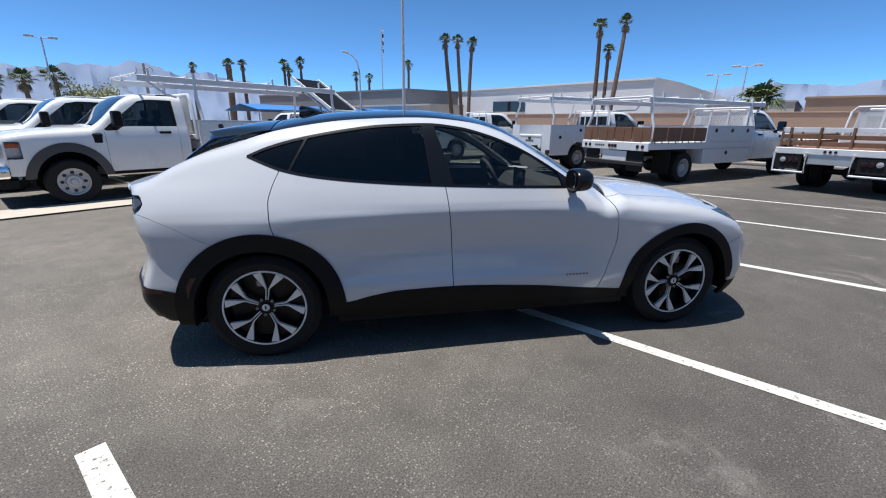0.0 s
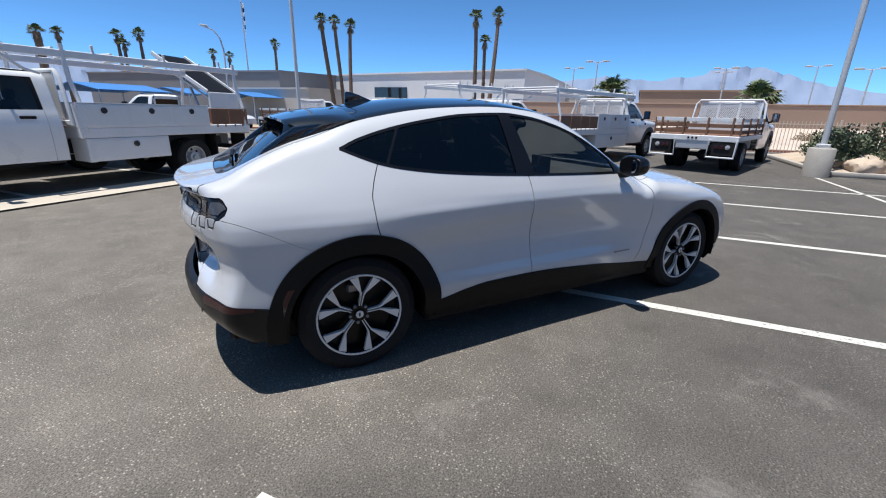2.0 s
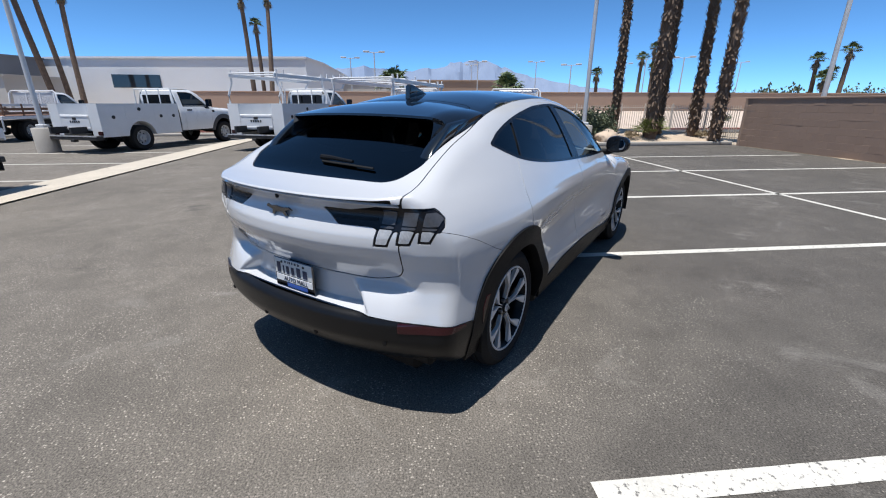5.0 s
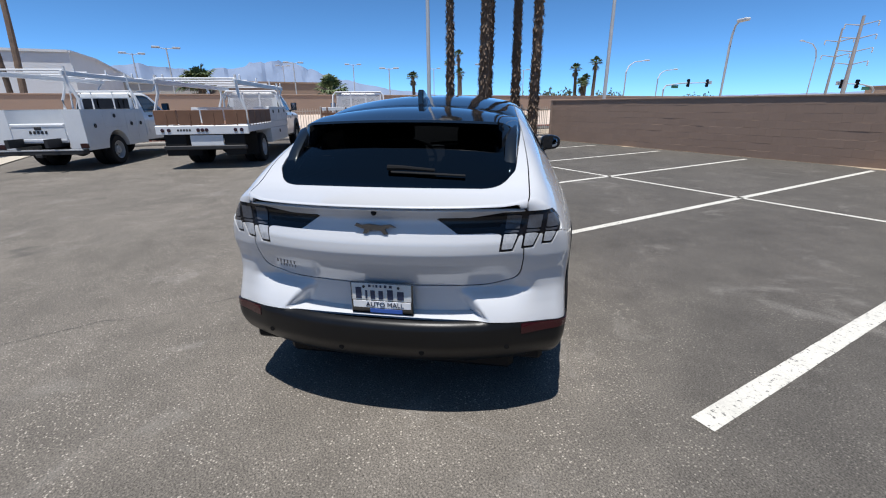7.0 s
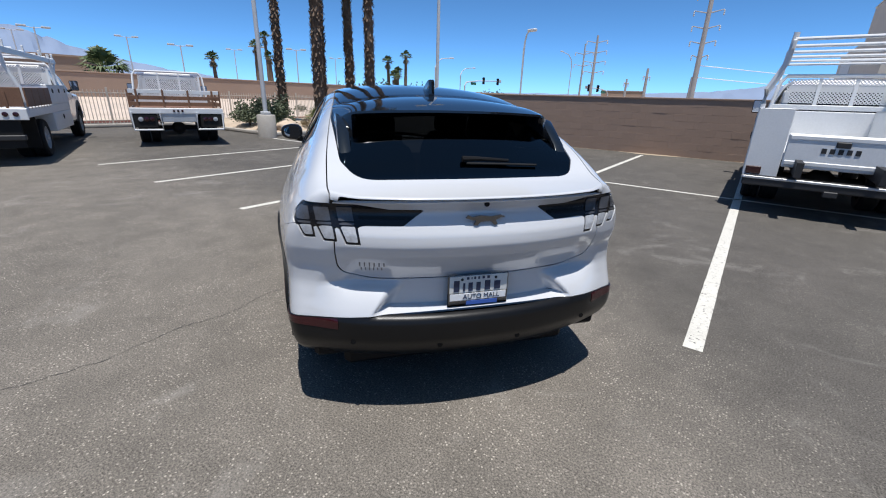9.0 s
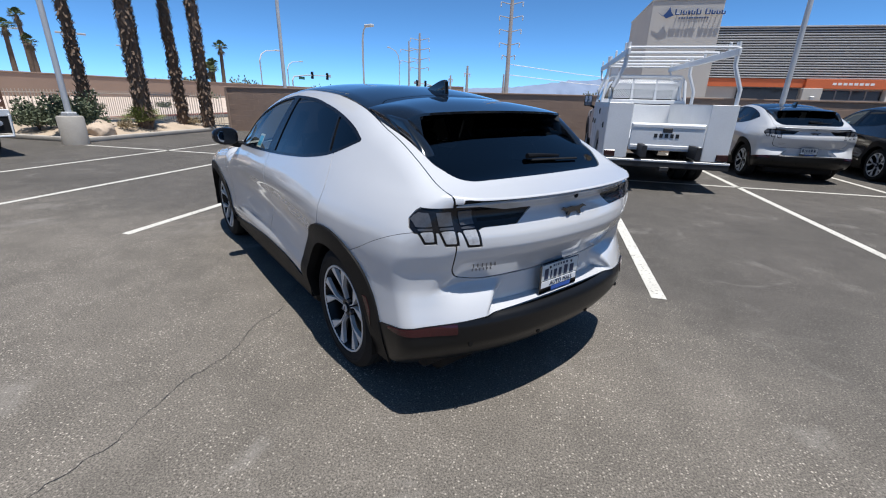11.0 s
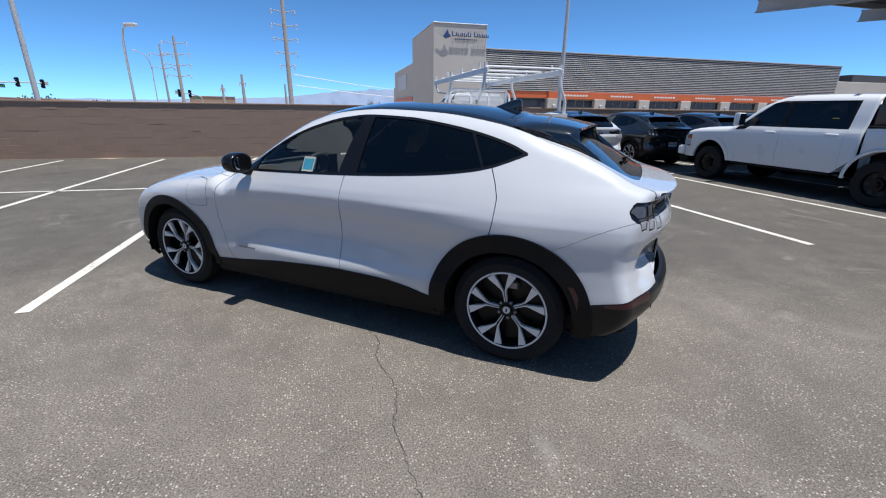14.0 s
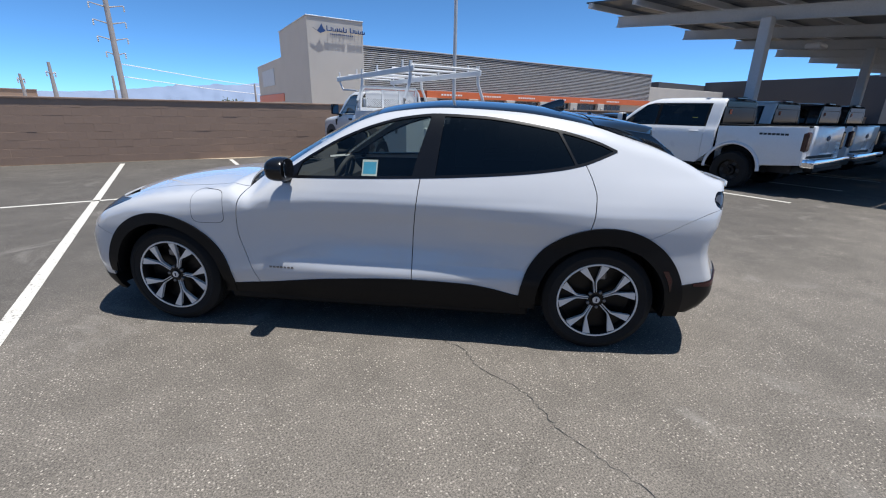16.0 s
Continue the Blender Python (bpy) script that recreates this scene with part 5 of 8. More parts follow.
    # parking sensors, emblem, dealer plate, badges
    for mirror in (False, True):
        for yy, zz in ((0.20, 0.41), (0.60, 0.44)):
            bm = bmesh.new()
            lathe(bm, [(0.0125, 0.0), (0.0125, 0.004), (0.0005, 0.005)], 16, "X", Matrix.Translation((0, 0, 0)) @ pose(0, 0, 0, 0, 0, 180))
            xx = float(REAR(np.array([zz]))[0]) + float(REAR_BOW(np.array([zz]))[0]) * (yy / 0.8) ** 2.3
            part("parking_sensor", bm, BLACK_PLASTIC, car, "", False, Matrix.Translation((xx - 0.008, -yy if mirror else yy, zz)))
    bm = bmesh.new()
    body = [(-0.115, 0.012), (-0.085, 0.030), (-0.03, 0.022), (0.03, 0.030), (0.075, 0.022), (0.098, 0.034), (0.112, 0.018), (0.088, 0.008), (0.055, -0.002), (0.065, -0.028), (0.045, -0.034), (0.030, -0.010), (-0.03, -0.008), (-0.05, -0.034), (-0.07, -0.030), (-0.055, 0.0), (-0.085, 0.014)]
    a = [bm.verts.new((-0.006, y, z)) for y, z in body]
    b = [bm.verts.new((0.004, y, z)) for y, z in body]
    f1 = [bm.faces.new(a), bm.faces.new(b[::-1])] + [bm.faces.new((a[i], b[i], b[(i + 1) % len(a)], a[(i + 1) % len(a)])) for i in range(len(a))]
    bmesh.ops.recalc_face_normals(bm, faces=f1)
    part("emblem", bm, DARK_CHROME, car, "small dark chrome emblem", False, Matrix.Translation((tail_at(0, 1.0) - 0.010, 0, 1.012)) @ Matrix.Diagonal((0.8, 0.84, 0.72, 1)))
    bm = bmesh.new()
    lathe(bm, [(0.012, 0.0), (0.012, 0.006), (0.008, 0.009), (0.0005, 0.009)], 14, "X", pose(0, 0, 0, 0, 0, 180))
    part("rear_camera", bm, BLACK_PLASTIC, car, "small black reversing camera", True, Matrix.Translation((tail_at(0, 1.085), 0.0, 1.085)))
    px = -2.306
    bm = boxed(px - 0.004, px + 0.004, -0.153, 0.153, 0.56, 0.722, 0.003)
    box(bm, px, px + 0.06, -0.09, 0.09, 0.60, 0.70, 0.01)
    plate = part("dealer_plate", bm, DARK_CHROME, car, "chrome-framed dealer plate with dark lettering")
    plate.location = (0, 0, 0.012)
    bm = boxed(px - 0.006, px - 0.003, -0.146, 0.146, 0.632, 0.718, 0.001)
    part("plate_face", bm, PAPER, plate)
    bm = boxed(px - 0.006, px - 0.003, -0.143, 0.143, 0.592, 0.628, 0.001)
    part("plate_strip", bm, WHITE_SIGN, plate)
    bm = boxed(px - 0.006, px - 0.003, -0.10, 0.06, 0.566, 0.588, 0.001)
    part("plate_blue", bm, PLATE_BLUE, plate)
    face_back = pose(0, 0, 0, 90, 0, -90)
    lettering("plate_text", "AUTO MALL", 0.034, NAVY, plate, Matrix.Translation((px - 0.0075, -0.015, 0.610)) @ face_back, 0.001)
    # the trade name above it, as plain bars, large and once more small
    for y0, w, hh in ((0.112, 0.034, 0.058), (0.074, 0.012, 0.044), (0.042, 0.026, 0.044), (0.002, 0.026, 0.044), (-0.044, 0.034, 0.050), (-0.094, 0.038, 0.044)):
        bm = boxed(px - 0.0085, px - 0.006, y0 - w * 0.42, y0 + w * 0.42, 0.640, 0.640 + hh, 0.001)
        part("plate_stroke", bm, NAVY, plate)
        bm = boxed(px - 0.0085, px - 0.006, y0 * 0.5 - w * 0.18, y0 * 0.5 + w * 0.18, 0.700, 0.713, 0.0005)
        part("plate_stroke", bm, NAVY, plate)
    for yb in (0.085, -0.085):
        bm = bmesh.new()
        lathe(bm, [(0.007, 0.0), (0.007, 0.003), (0.0005, 0.004)], 10, "X", pose(0, 0, 0, 0, 0, 180))
        part("plate_bolt", bm, DARK_METAL, plate, "", False, Matrix.Translation((px - 0.006, yb, 0.702)))
    for y0, z0, w, hh in ((0.50, 0.805, 0.105, 0.026), (0.50, 0.776, 0.09, 0.016)):
        for k in range(6):
            yk = y0 + w / 2 - w * k / 5
            bm = boxed(-0.002, 0.001, -w / 36, w / 36, -hh / 2, hh / 2, 0.0005)
            if k % 2 == 0:
                box(bm, -0.002, 0.001, -w / 14, w / 36, hh / 2 - 0.003, hh / 2, 0.0005)
            part("badge_stroke", bm, DISC, car, "", False, Matrix.Translation((tail_at(yk, z0) - 0.001, yk, z0)) @ pose(0, 0, 0, 0, 0, -11))
    # door badges: small dark bars low on the front doors
    for side in (1, -1):
        for k in range(7):
            x = 0.72 - 0.026 * k
            yy = float(half_width(np.array([x]), np.array([0.478]))[0])
            bm = boxed(-0.009, 0.009, -0.001, 0.001, -0.007, 0.007, 0.0005)
            part("door_badge", bm, DISC, car, "", False, Matrix.Translation((x, side * (yy + 0.001), 0.478)))
    # papers on the glass
    bm = boxed(-0.05, 0.05, -0.001, 0.001, -0.055, 0.055)
    st = part("window_sticker", bm, PAPER, car, "blue and white sticker inside the window", False, Matrix.Translation((0.015, 0.820, 1.165)) @ pose(0, 0, 0, 28, 0, 0))
    bm = boxed(-0.042, 0.042, 0.001, 0.002, -0.042, 0.040)
    part("sticker_print", bm, STICKER_BLUE, st)
    for side in (1, -1):
        bm = boxed(-0.09, 0.09, -0.001, 0.001, -0.13, 0.12)
        part("price_sheet", bm, PAPER, car, "paper price sheet inside the dark glass", False, Matrix.Translation((-0.72 if side < 0 else -0.62, side * 0.735, 1.30)) @ pose(0, 0, 0, 28 * side, 0, 0))
    return car


crossover = build_crossover(Matrix(), "pearl white electric crossover with black roof on asphalt")

# ---- work trucks and pickups: the same panel cutting on a boxier form ----


def truck_form(top_line, width, front_x, rear_x, crown=0.03):
    top_f, wid_f = pchip(top_line), pchip(width)

    def form(p):
        x, y, z = p[:, 0], np.abs(p[:, 1]), p[:, 2]
        side = y - wid_f(z) + 0.05 * np.clip((x - 0.3) / 0.6, 0, 1) ** 2
        top = 0.8 * (z - top_f(x) + crown * (y / 0.8) ** 2.5)
        g = smax(side, top, 0.10)
        g = smax(g, rear_x - x, 0.04)
        return smax(g, x - front_x + 0.10 * (y / 0.9) ** 3, 0.08)

    return form


HEAVY_TOP = [(-2.4, 2.03), (-2.05, 2.04), (-1.6, 2.055), (-1.3, 2.035), (-1.08, 1.965), (-0.5, 1.47), (-0.38, 1.40), (-0.2, 1.385), (0.4, 1.345), (0.8, 1.27), (0.93, 1.18), (1.1, 0.9)]
HEAVY_WIDE = [(0.3, 0.93), (0.6, 0.985), (0.9, 1.005), (1.15, 1.0), (1.3, 0.975), (1.42, 0.94), (1.7, 0.865), (1.95, 0.775), (2.1, 0.66)]
LIGHT_TOP = [(-3.4, 1.90), (-3.1, 1.925), (-2.2, 1.95), (-1.6, 1.945), (-1.35, 1.90), (-1.1, 1.80), (-0.55, 1.38), (-0.42, 1.31), (-0.2, 1.295), (0.4, 1.25), (0.75, 1.18), (0.92, 1.06), (1.1, 0.8)]
LIGHT_WIDE = [(0.3, 0.92), (0.6, 0.975), (0.9, 0.995), (1.1, 0.99), (1.22, 0.97), (1.32, 0.93), (1.6, 0.85), (1.85, 0.76), (2.0, 0.66)]


def truck_wheel(parent, x, y, side, r, width, rim_mat, dual=False, dark=False):
    bm = bmesh.new()
    h = width / 2
    lathe(bm, [(r * 0.60, -h), (r * 0.92, -h - 0.006), (r, -h + 0.03), (r, -0.02), (r - 0.012, -0.014), (r - 0.012, 0.014), (r, 0.02), (r, h - 0.03), (r * 0.92, h + 0.006), (r * 0.60, h)], 36, "Y")
    w = part("wheel", bm, RUBBER, parent, "", True, Matrix.Translation((x, y, r)))
    bm = bmesh.new()
    s = side
    d = -0.06 if dual else 0.0
    lathe(bm, [(r * 0.61, s * h * 0.95), (r * 0.56, s * (h - 0.01)), (r * 0.52, s * (h - 0.06 + d)), (r * 0.30, s * (h - 0.075 + d)), (r * 0.27, s * (h - 0.03)), (r * 0.14, s * (h - 0.03)), (r * 0.12, s * (h + 0.01)), (0.002, s * (h + 0.012))], 32, "Y")
    if s < 0:
        bmesh.ops.reverse_faces(bm, faces=bm.faces)
    part("rim", bm, rim_mat, w, "", True)
    for k in range(8 if not dark else 6):
        a = k * 2 * math.pi / (8 if not dark else 6)
        bm = bmesh.new()
        lathe(bm, [(r * (0.075 if not dark else 0.11), s * (h - 0.062 + d)), (0.001, s * (h - 0.061 + d))], 10, "Y", Matrix.Translation((r * 0.41 * math.cos(a), 0, r * 0.41 * math.sin(a))))
        part("rim_hole", bm, DARK_METAL, w)


def make_cab(name, label, category, m, heavy=True):
    """A truck cab with its bonnet, doors, glass and front axle; x = 0 at the front axle, x forwards."""
    FORM[0] = truck_form(HEAVY_TOP if heavy else LIGHT_TOP, HEAVY_WIDE if heavy else LIGHT_WIDE, 0.95 if heavy else 0.93, -2.08 if heavy else -3.12)
    dz = 0.0 if heavy else -0.10
    rw = 0.41 if heavy else 0.40
    t = thing(name, label, category, m)
    back = -2.08 if heavy else -3.12
    ring_out = lambda p: np.hypot(p[:, 0], (p[:, 2] - rw) * 0.92) - (0.645 if heavy else 0.585)
    ring_in = lambda p: np.hypot(p[:, 0], (p[:, 2] - rw) * 0.92) - 0.50
    sill = 0.56 if heavy else 0.50
    floor_f = lambda p: p[:, 2] - sill
    g = 0.003
    doors = [(-1.87, -0.60)] if heavy else [(-1.66, -0.55), (-2.86, -1.66)]
    belt = [(-3.3, 1.40 + dz), (-1.0, 1.40 + dz), (-0.93, 1.395 + dz), (-0.80, 1.325 + dz), (-0.4, 1.31 + dz)]
    head = [(-3.4, 1.90 + dz), (-1.45, 1.915 + dz), (-1.25, 1.87 + dz), (-0.62, 1.36 + dz), (-0.5, 1.26 + dz)]
    win = both(above(belt), below(head))

    def add(nm, data, key, twin=False, lab=""):
        for mirror in ((False, True) if twin else (False,)):
            ob = new(nm, panel_mesh(nm, data, key, mirror))
            ob.parent = t
            tagged(ob, lab)
            if key in (GLASS_TRUCK, GLASS_DARK):
                ob.visible_shadow = key is GLASS_DARK
            if nm == "door":
                y = 1.0 * (-1 if mirror else 1)
                hx = -1.62 if heavy else (data[0][:, 0].min() + 0.22)
                bm = boxed(hx - 0.11, hx + 0.11, y * 0.985 - 0.02, y * 0.985 + 0.02, 1.255 + dz * 0.9, 1.305 + dz * 0.9, 0.012)
                part("door_handle", bm, BLACK_PLASTIC if heavy else WHITE_PAINT, ob)

    rail = lambda p: np.abs(p[:, 1]) - np.interp(p[:, 0], [-3.2, -1.3, -1.1, -0.5, -0.35, 0.95], [0.66, 0.66, 0.70, 0.83, 0.80, 0.74])
    outside, inside = rail, neg(rail)
    n = 60 if heavy else 90
    add("front_fender", cut_panel([(side_chart, -0.65, 0.9, 44, sill, 1.45, 30)], [lambda p: p[:, 0] + 0.597, outside, ring_out, lambda p: np.where((p[:, 2] > 0.85 + dz) & (p[:, 2] < 1.14 + dz), 0.60, 0.80) - p[:, 0]], 0, 0.015), WHITE_PAINT, True)
    for x0, x1 in doors:
        fx0, fx1 = (lambda p, v=x0: p[:, 0] - v - g), (lambda p, v=x1: v - g - p[:, 0])
        add("door", cut_panel([(side_chart, x0, x1, 36, sill, 1.45 + dz, 26)], [fx0, fx1, floor_f, neg(shift(win, -0.0))], 0, 0.02), WHITE_PAINT, True)
        add("side_window", cut_panel([(side_chart, x0, x1, 36, 1.2, 1.95, 26)], [fx0, fx1, shift(win, 0.012), shift(fx0, 0.05), shift(fx1, 0.02)], -0.01, 0.0), GLASS_TRUCK if x1 > -1 else GLASS_DARK, True)
        add("window_frame", cut_panel([(side_chart, x0, x1, 36, 1.2, 1.95, 26)], [fx0, fx1, win, neg(both(shift(win, 0.012), shift(fx0, 0.05), shift(fx1, 0.02)))], -0.004, 0.01), BLACK_PLASTIC, True)
    add("cab_side", cut_panel([(side_chart, back - 0.02, -0.3, n, sill, 2.0, 46)], [outside, lambda p: np.maximum(doors[-1][0] - g - p[:, 0], np.minimum(p[:, 2] - np.interp(p[:, 0], [-3.4, -1.45, -1.25, -0.62, -0.5], [1.905 + dz, 1.92 + dz, 1.875 + dz, 1.365 + dz, 1.27 + dz]), -0.40 - p[:, 0]))], 0, 0.015), WHITE_PAINT, True)
    add("roof", cut_panel([(top_chart, back, -1.0, 30, -0.75, 0.75, 24)], [inside, lambda p: -1.13 - p[:, 0]], 0, 0.0), WHITE_PAINT)
    add("windscreen", cut_panel([(top_chart, -1.2, -0.3, 24, -0.85, 0.85, 30)], [inside, lambda p: p[:, 0] + 1.12, lambda p: -0.46 - 0.03 * (np.abs(p[:, 1]) / 0.8) ** 2 - p[:, 0]], -0.004, 0.0), GLASS_TRUCK)
    add("bonnet", cut_panel([(top_chart, -0.5, 0.95, 30, -0.85, 0.85, 30)], [inside, lambda p: p[:, 0] + 0.45, lambda p: 0.84 - p[:, 0]], 0, 0.015), WHITE_PAINT)
    add("front_end", cut_panel([(front_chart_at(0.2), -math.pi / 2, math.pi / 2, 50, 0.72, 1.3, 22)], [lambda p: np.maximum(p[:, 0] - 0.80, 0.0) - 0.001, lambda p: np.maximum(np.abs(p[:, 1]) - 0.55, p[:, 2] - 1.17 - dz)], 0, 0.02), WHITE_PAINT)
    add("arch_trim", cut_panel([(side_chart, -0.65, 0.65, 44, 0.4, 1.2, 36)], [neg(ring_out), ring_in, lambda p: p[:, 2] - 0.50], 0.012, 0.06), FADED_TRIM if heavy else WHITE_PAINT, True)
    # grille, lamps, bumper
    bm = boxed(0.83, 0.90, -0.56, 0.56, 0.74, 1.17 + dz, 0.02)
    for k in range(3):
        box(bm, 0.89, 0.93, -0.55, 0.55, 0.82 + 0.11 * k, 0.85 + 0.11 * k, 0.008)
    part("grille", bm, BLACK_PLASTIC, t)
    for sg in (1, -1):
        bm = boxed(0.56, 0.89, sg * 0.765 - 0.165, sg * 0.765 + 0.165, 0.855 + dz, 1.135 + dz, 0.06, seg=2)
        lamp = part("head_lamp", bm, LENS_CLEAR, t, "clear headlamp with an amber corner", True)
        bm = boxed(0.62, 0.80, sg * 0.915 - 0.02, sg * 0.915 + 0.018, 1.03 + dz, 1.11 + dz, 0.01)
        part("corner_lens", bm, AMBER_LENS, lamp)
        bm = boxed(-0.86, -0.72, sg * 1.13 - 0.10, sg * 1.13 + 0.10, 1.40 + dz, 1.68 + dz, 0.03, seg=2)
        mir = part("door_mirror", bm, BLACK_PLASTIC if heavy else WHITE_PAINT, t, "", True)
        bm = tube(bmesh.new(), [(-0.78, sg * 0.92, 1.36 + dz), (-0.79, sg * 1.06, 1.42 + dz)], 0.03, 8)
        part("mirror_arm", bm, BLACK_PLASTIC, mir)
        bm = boxed(-0.868, -0.862, sg * 1.13 - 0.085, sg * 1.13 + 0.085, 1.42 + dz, 1.66 + dz)
        part("mirror_glass", bm, MIRROR_GLASS, mir)
        bm = boxed(doors[-1][0] + 0.1, -0.62, sg * 0.90 - 0.05, sg * 0.90 + 0.05, sill - 0.06, sill, 0.015)
        part("side_step", bm, BLACK_PLASTIC, t)
        truck_wheel(t, 0, sg * 0.86, sg, rw, 0.26, STEEL_RIM if heavy else RIM_DARK, dark=not heavy)
        # liner behind the arch
        bm = bmesh.new()
        rows = []
        for k in range(19):
            a = math.pi * k / 18
            rows.append([bm.verts.new((0.52 * math.cos(a), sg * yy, rw + 0.55 * math.sin(a))) for yy in (0.45, 0.96)])
        for r0, r1 in zip(rows, rows[1:]):
            bm.faces.new((r0[0], r0[1], r1[1], r1[0]))
        bm.faces.new([r[0] for r in rows])
        part("wheel_well", bm, BLACK_PLASTIC, t)
        if heavy:
            bm = boxed(-0.56, -0.40, sg * 0.985 - 0.012, sg * 0.985 + 0.02, 1.08, 1.27, 0.02)
            part("fender_vent", bm, BLACK_PLASTIC, t)
    bm = boxed(0.80, 1.02, -0.98, 0.98, 0.52, 0.75, 0.05, seg=2)
    part("front_bumper", bm, CHROME if heavy else WHITE_PAINT, t, "chrome front bumper" if heavy else "", True)
    bm = boxed(0.70, 0.98, -0.92, 0.92, 0.34, 0.52, 0.03)
    part("air_dam", bm, BLACK_PLASTIC, t)
    # rear wall of the cab with its window
    bm = boxed(back - 0.008, back + 0.02, -0.80, 0.80, sill, 1.36 + dz, 0.01)
    box(bm, back - 0.008, back + 0.02, -0.70, 0.70, 1.82 + dz, 1.96 + dz, 0.01)
    for sg in (1, -1):
        box(bm, back - 0.007, back + 0.02, sg * 0.71 - 0.06, sg * 0.71 + 0.06, 1.35 + dz, 1.84 + dz, 0.01)
    part("rear_wall", bm, WHITE_PAINT if heavy else BACK_GLASS, t)
    bm = boxed(back - 0.004, back + 0.004, -0.66, 0.66, 1.36 + dz, 1.82 + dz)
    part("rear_window", bm, GLASS_DARK if heavy else BACK_GLASS, t)
    # inside
    bm = boxed(back + 0.03, -0.40, -0.86, 0.86, sill - 0.05, sill + 0.10)
    box(bm, -0.75, -0.45, -0.84, 0.84, sill + 0.1, 1.28 + dz, 0.05)
    part("cab_floor", bm, CABIN_DARK, t)
    for sx in ([-1.35] if heavy else [-1.30, -2.35]):
        for y in (0.42, -0.42):
            bm = blob(bmesh.new(), (sx, y, sill + 0.28), (0.26, 0.25, 0.12), 2, soft_box)
            blob(bm, (sx - 0.30, y, sill + 0.66), (0.10, 0.24, 0.34), 2, soft_box)
            blob(bm, (sx - 0.33, y, sill + 1.08), (0.06, 0.13, 0.09), 2, soft_box)
            part("seat", bm, CABIN_DARK, t, "", True)
    if heavy:
        bm = bmesh.new()
        for sg in (1, -1):
            box(bm, -5.6, -1.9, sg * 0.43 - 0.04, sg * 0.43 + 0.04, 0.62, 0.82)
        part("frame_rail", bm, DARK_METAL, t)
    FORM[0] = body_form
    return t


def front_chart_at(x0):
    def chart(s, t):
        o = np.zeros_like(s)
        return cast(np.stack([o + x0, o, t], 1), np.stack([np.cos(s), np.sin(s), o], 1))

    return chart


def rear_axle(t, x, dual=True, r=0.41):
    for sg in (1, -1):
        truck_wheel(t, x, sg * (0.90 if dual else 0.84), sg, r, 0.24, STEEL_RIM if dual else RIM_DARK, dual=dual, dark=not dual)
        if dual:
            bm = bmesh.new()
            lathe(bm, [(r * 0.6, -0.11), (r * 0.93, -0.116), (r, -0.08), (r, 0.08), (r * 0.93, 0.116), (r * 0.6, 0.11)], 28, "Y")
            part("inner_tyre", bm, RUBBER, t, "", True, Matrix.Translation((x, sg * 0.63, r)))
    bm = tube(bmesh.new(), [(x, -0.8, r), (x, 0.8, r)], 0.07, 10)
    blob(bm, (x, 0, r), (0.2, 0.2, 0.18), 2)
    part("axle", bm, DARK_METAL, t, "", True)


def latch(t, x, y, z, side):
    bm = bmesh.new()
    lathe(bm, [(0.055, 0.0), (0.055, side * 0.012), (0.04, side * 0.016), (0.001, side * 0.012)], 16, "Y")
    if side < 0:
        bmesh.ops.reverse_faces(bm, faces=bm.faces)
    part("latch", bm, DARK_METAL, t, "round paddle latch", False, Matrix.Translation((x, y, z)))


def mesh_panel(t, x, y0, y1, z0, z1, lean=0.0, pitch=0.055):
    """Expanded-metal screen: crossing bars in a frame."""
    bm = bmesh.new()
    w, h = y1 - y0, z1 - z0
    for sg in (1, -1):
        k = -h
        while k < w:
            a0 = max(0.0, k)
            a1 = min(w, k + h)
            if a1 - a0 > 0.01:
                za, zb = a0 - k, a1 - k
                pa, pb = (a0, za), (a1, zb)
                if sg < 0:
                    pa, pb = (w - a0, za), (w - a1, zb)
                q0 = Vector((x + lean * pa[1] / h, y0 + pa[0], z0 + pa[1]))
                q1 = Vector((x + lean * pb[1] / h, y0 + pb[0], z0 + pb[1]))
                d = (q1 - q0).normalized()
                nrm = d.cross(Vector((1, 0, 0))).normalized() * 0.0085
                th = Vector((0.006, 0, 0))
                vs = [bm.verts.new(q) for q in (q0 - nrm - th, q0 + nrm - th, q1 + nrm - th, q1 - nrm - th, q0 - nrm + th, q0 + nrm + th, q1 + nrm + th, q1 - nrm + th)]
                for f in ((0, 1, 2, 3), (7, 6, 5, 4), (0, 4, 5, 1), (2, 6, 7, 3)):
                    bm.faces.new([vs[i] for i in f])
            k += pitch
    part("mesh_screen", bm, POWDER_WHITE, t, "white expanded-metal screen")


def headache_rack(t, x, wide, z0, z1, lean=0.12, panels=3):
    bm = bmesh.new()
    pts = [(x, -wide, z0), (x + lean * 0.8, -wide * 0.93, z1 - 0.12), (x + lean, -wide * 0.84, z1), (x + lean, wide * 0.84, z1), (x + lean * 0.8, wide * 0.93, z1 - 0.12), (x, wide, z0)]
    tube(bm, pts, 0.035, 8)
    box(bm, x - 0.02, x + 0.03, -wide, wide, z0, z0 + 0.09, 0.01)
    part("rack_frame", bm, POWDER_WHITE, t, "white tubular headboard frame", True)
    w = 2 * wide * 0.84 / panels
    for k in range(panels):
        y0 = -wide * 0.84 + w * k
        mesh_panel(t, x + 0.02, y0 + 0.03, y0 + w - 0.03, z0 + 0.12, z1 - 0.05, lean * 0.9)
        bm = boxed(-0.012, 0.012, -0.03, 0.03, 0, z1 - z0 - 0.04, 0.004)
        part("rack_upright", bm, POWDER_WHITE, t, "", False, Matrix.Translation((x, y0, z0)) @ pose(0, 0, 0, 0, math.degrees(math.atan2(lean, z1 - z0)), 0))


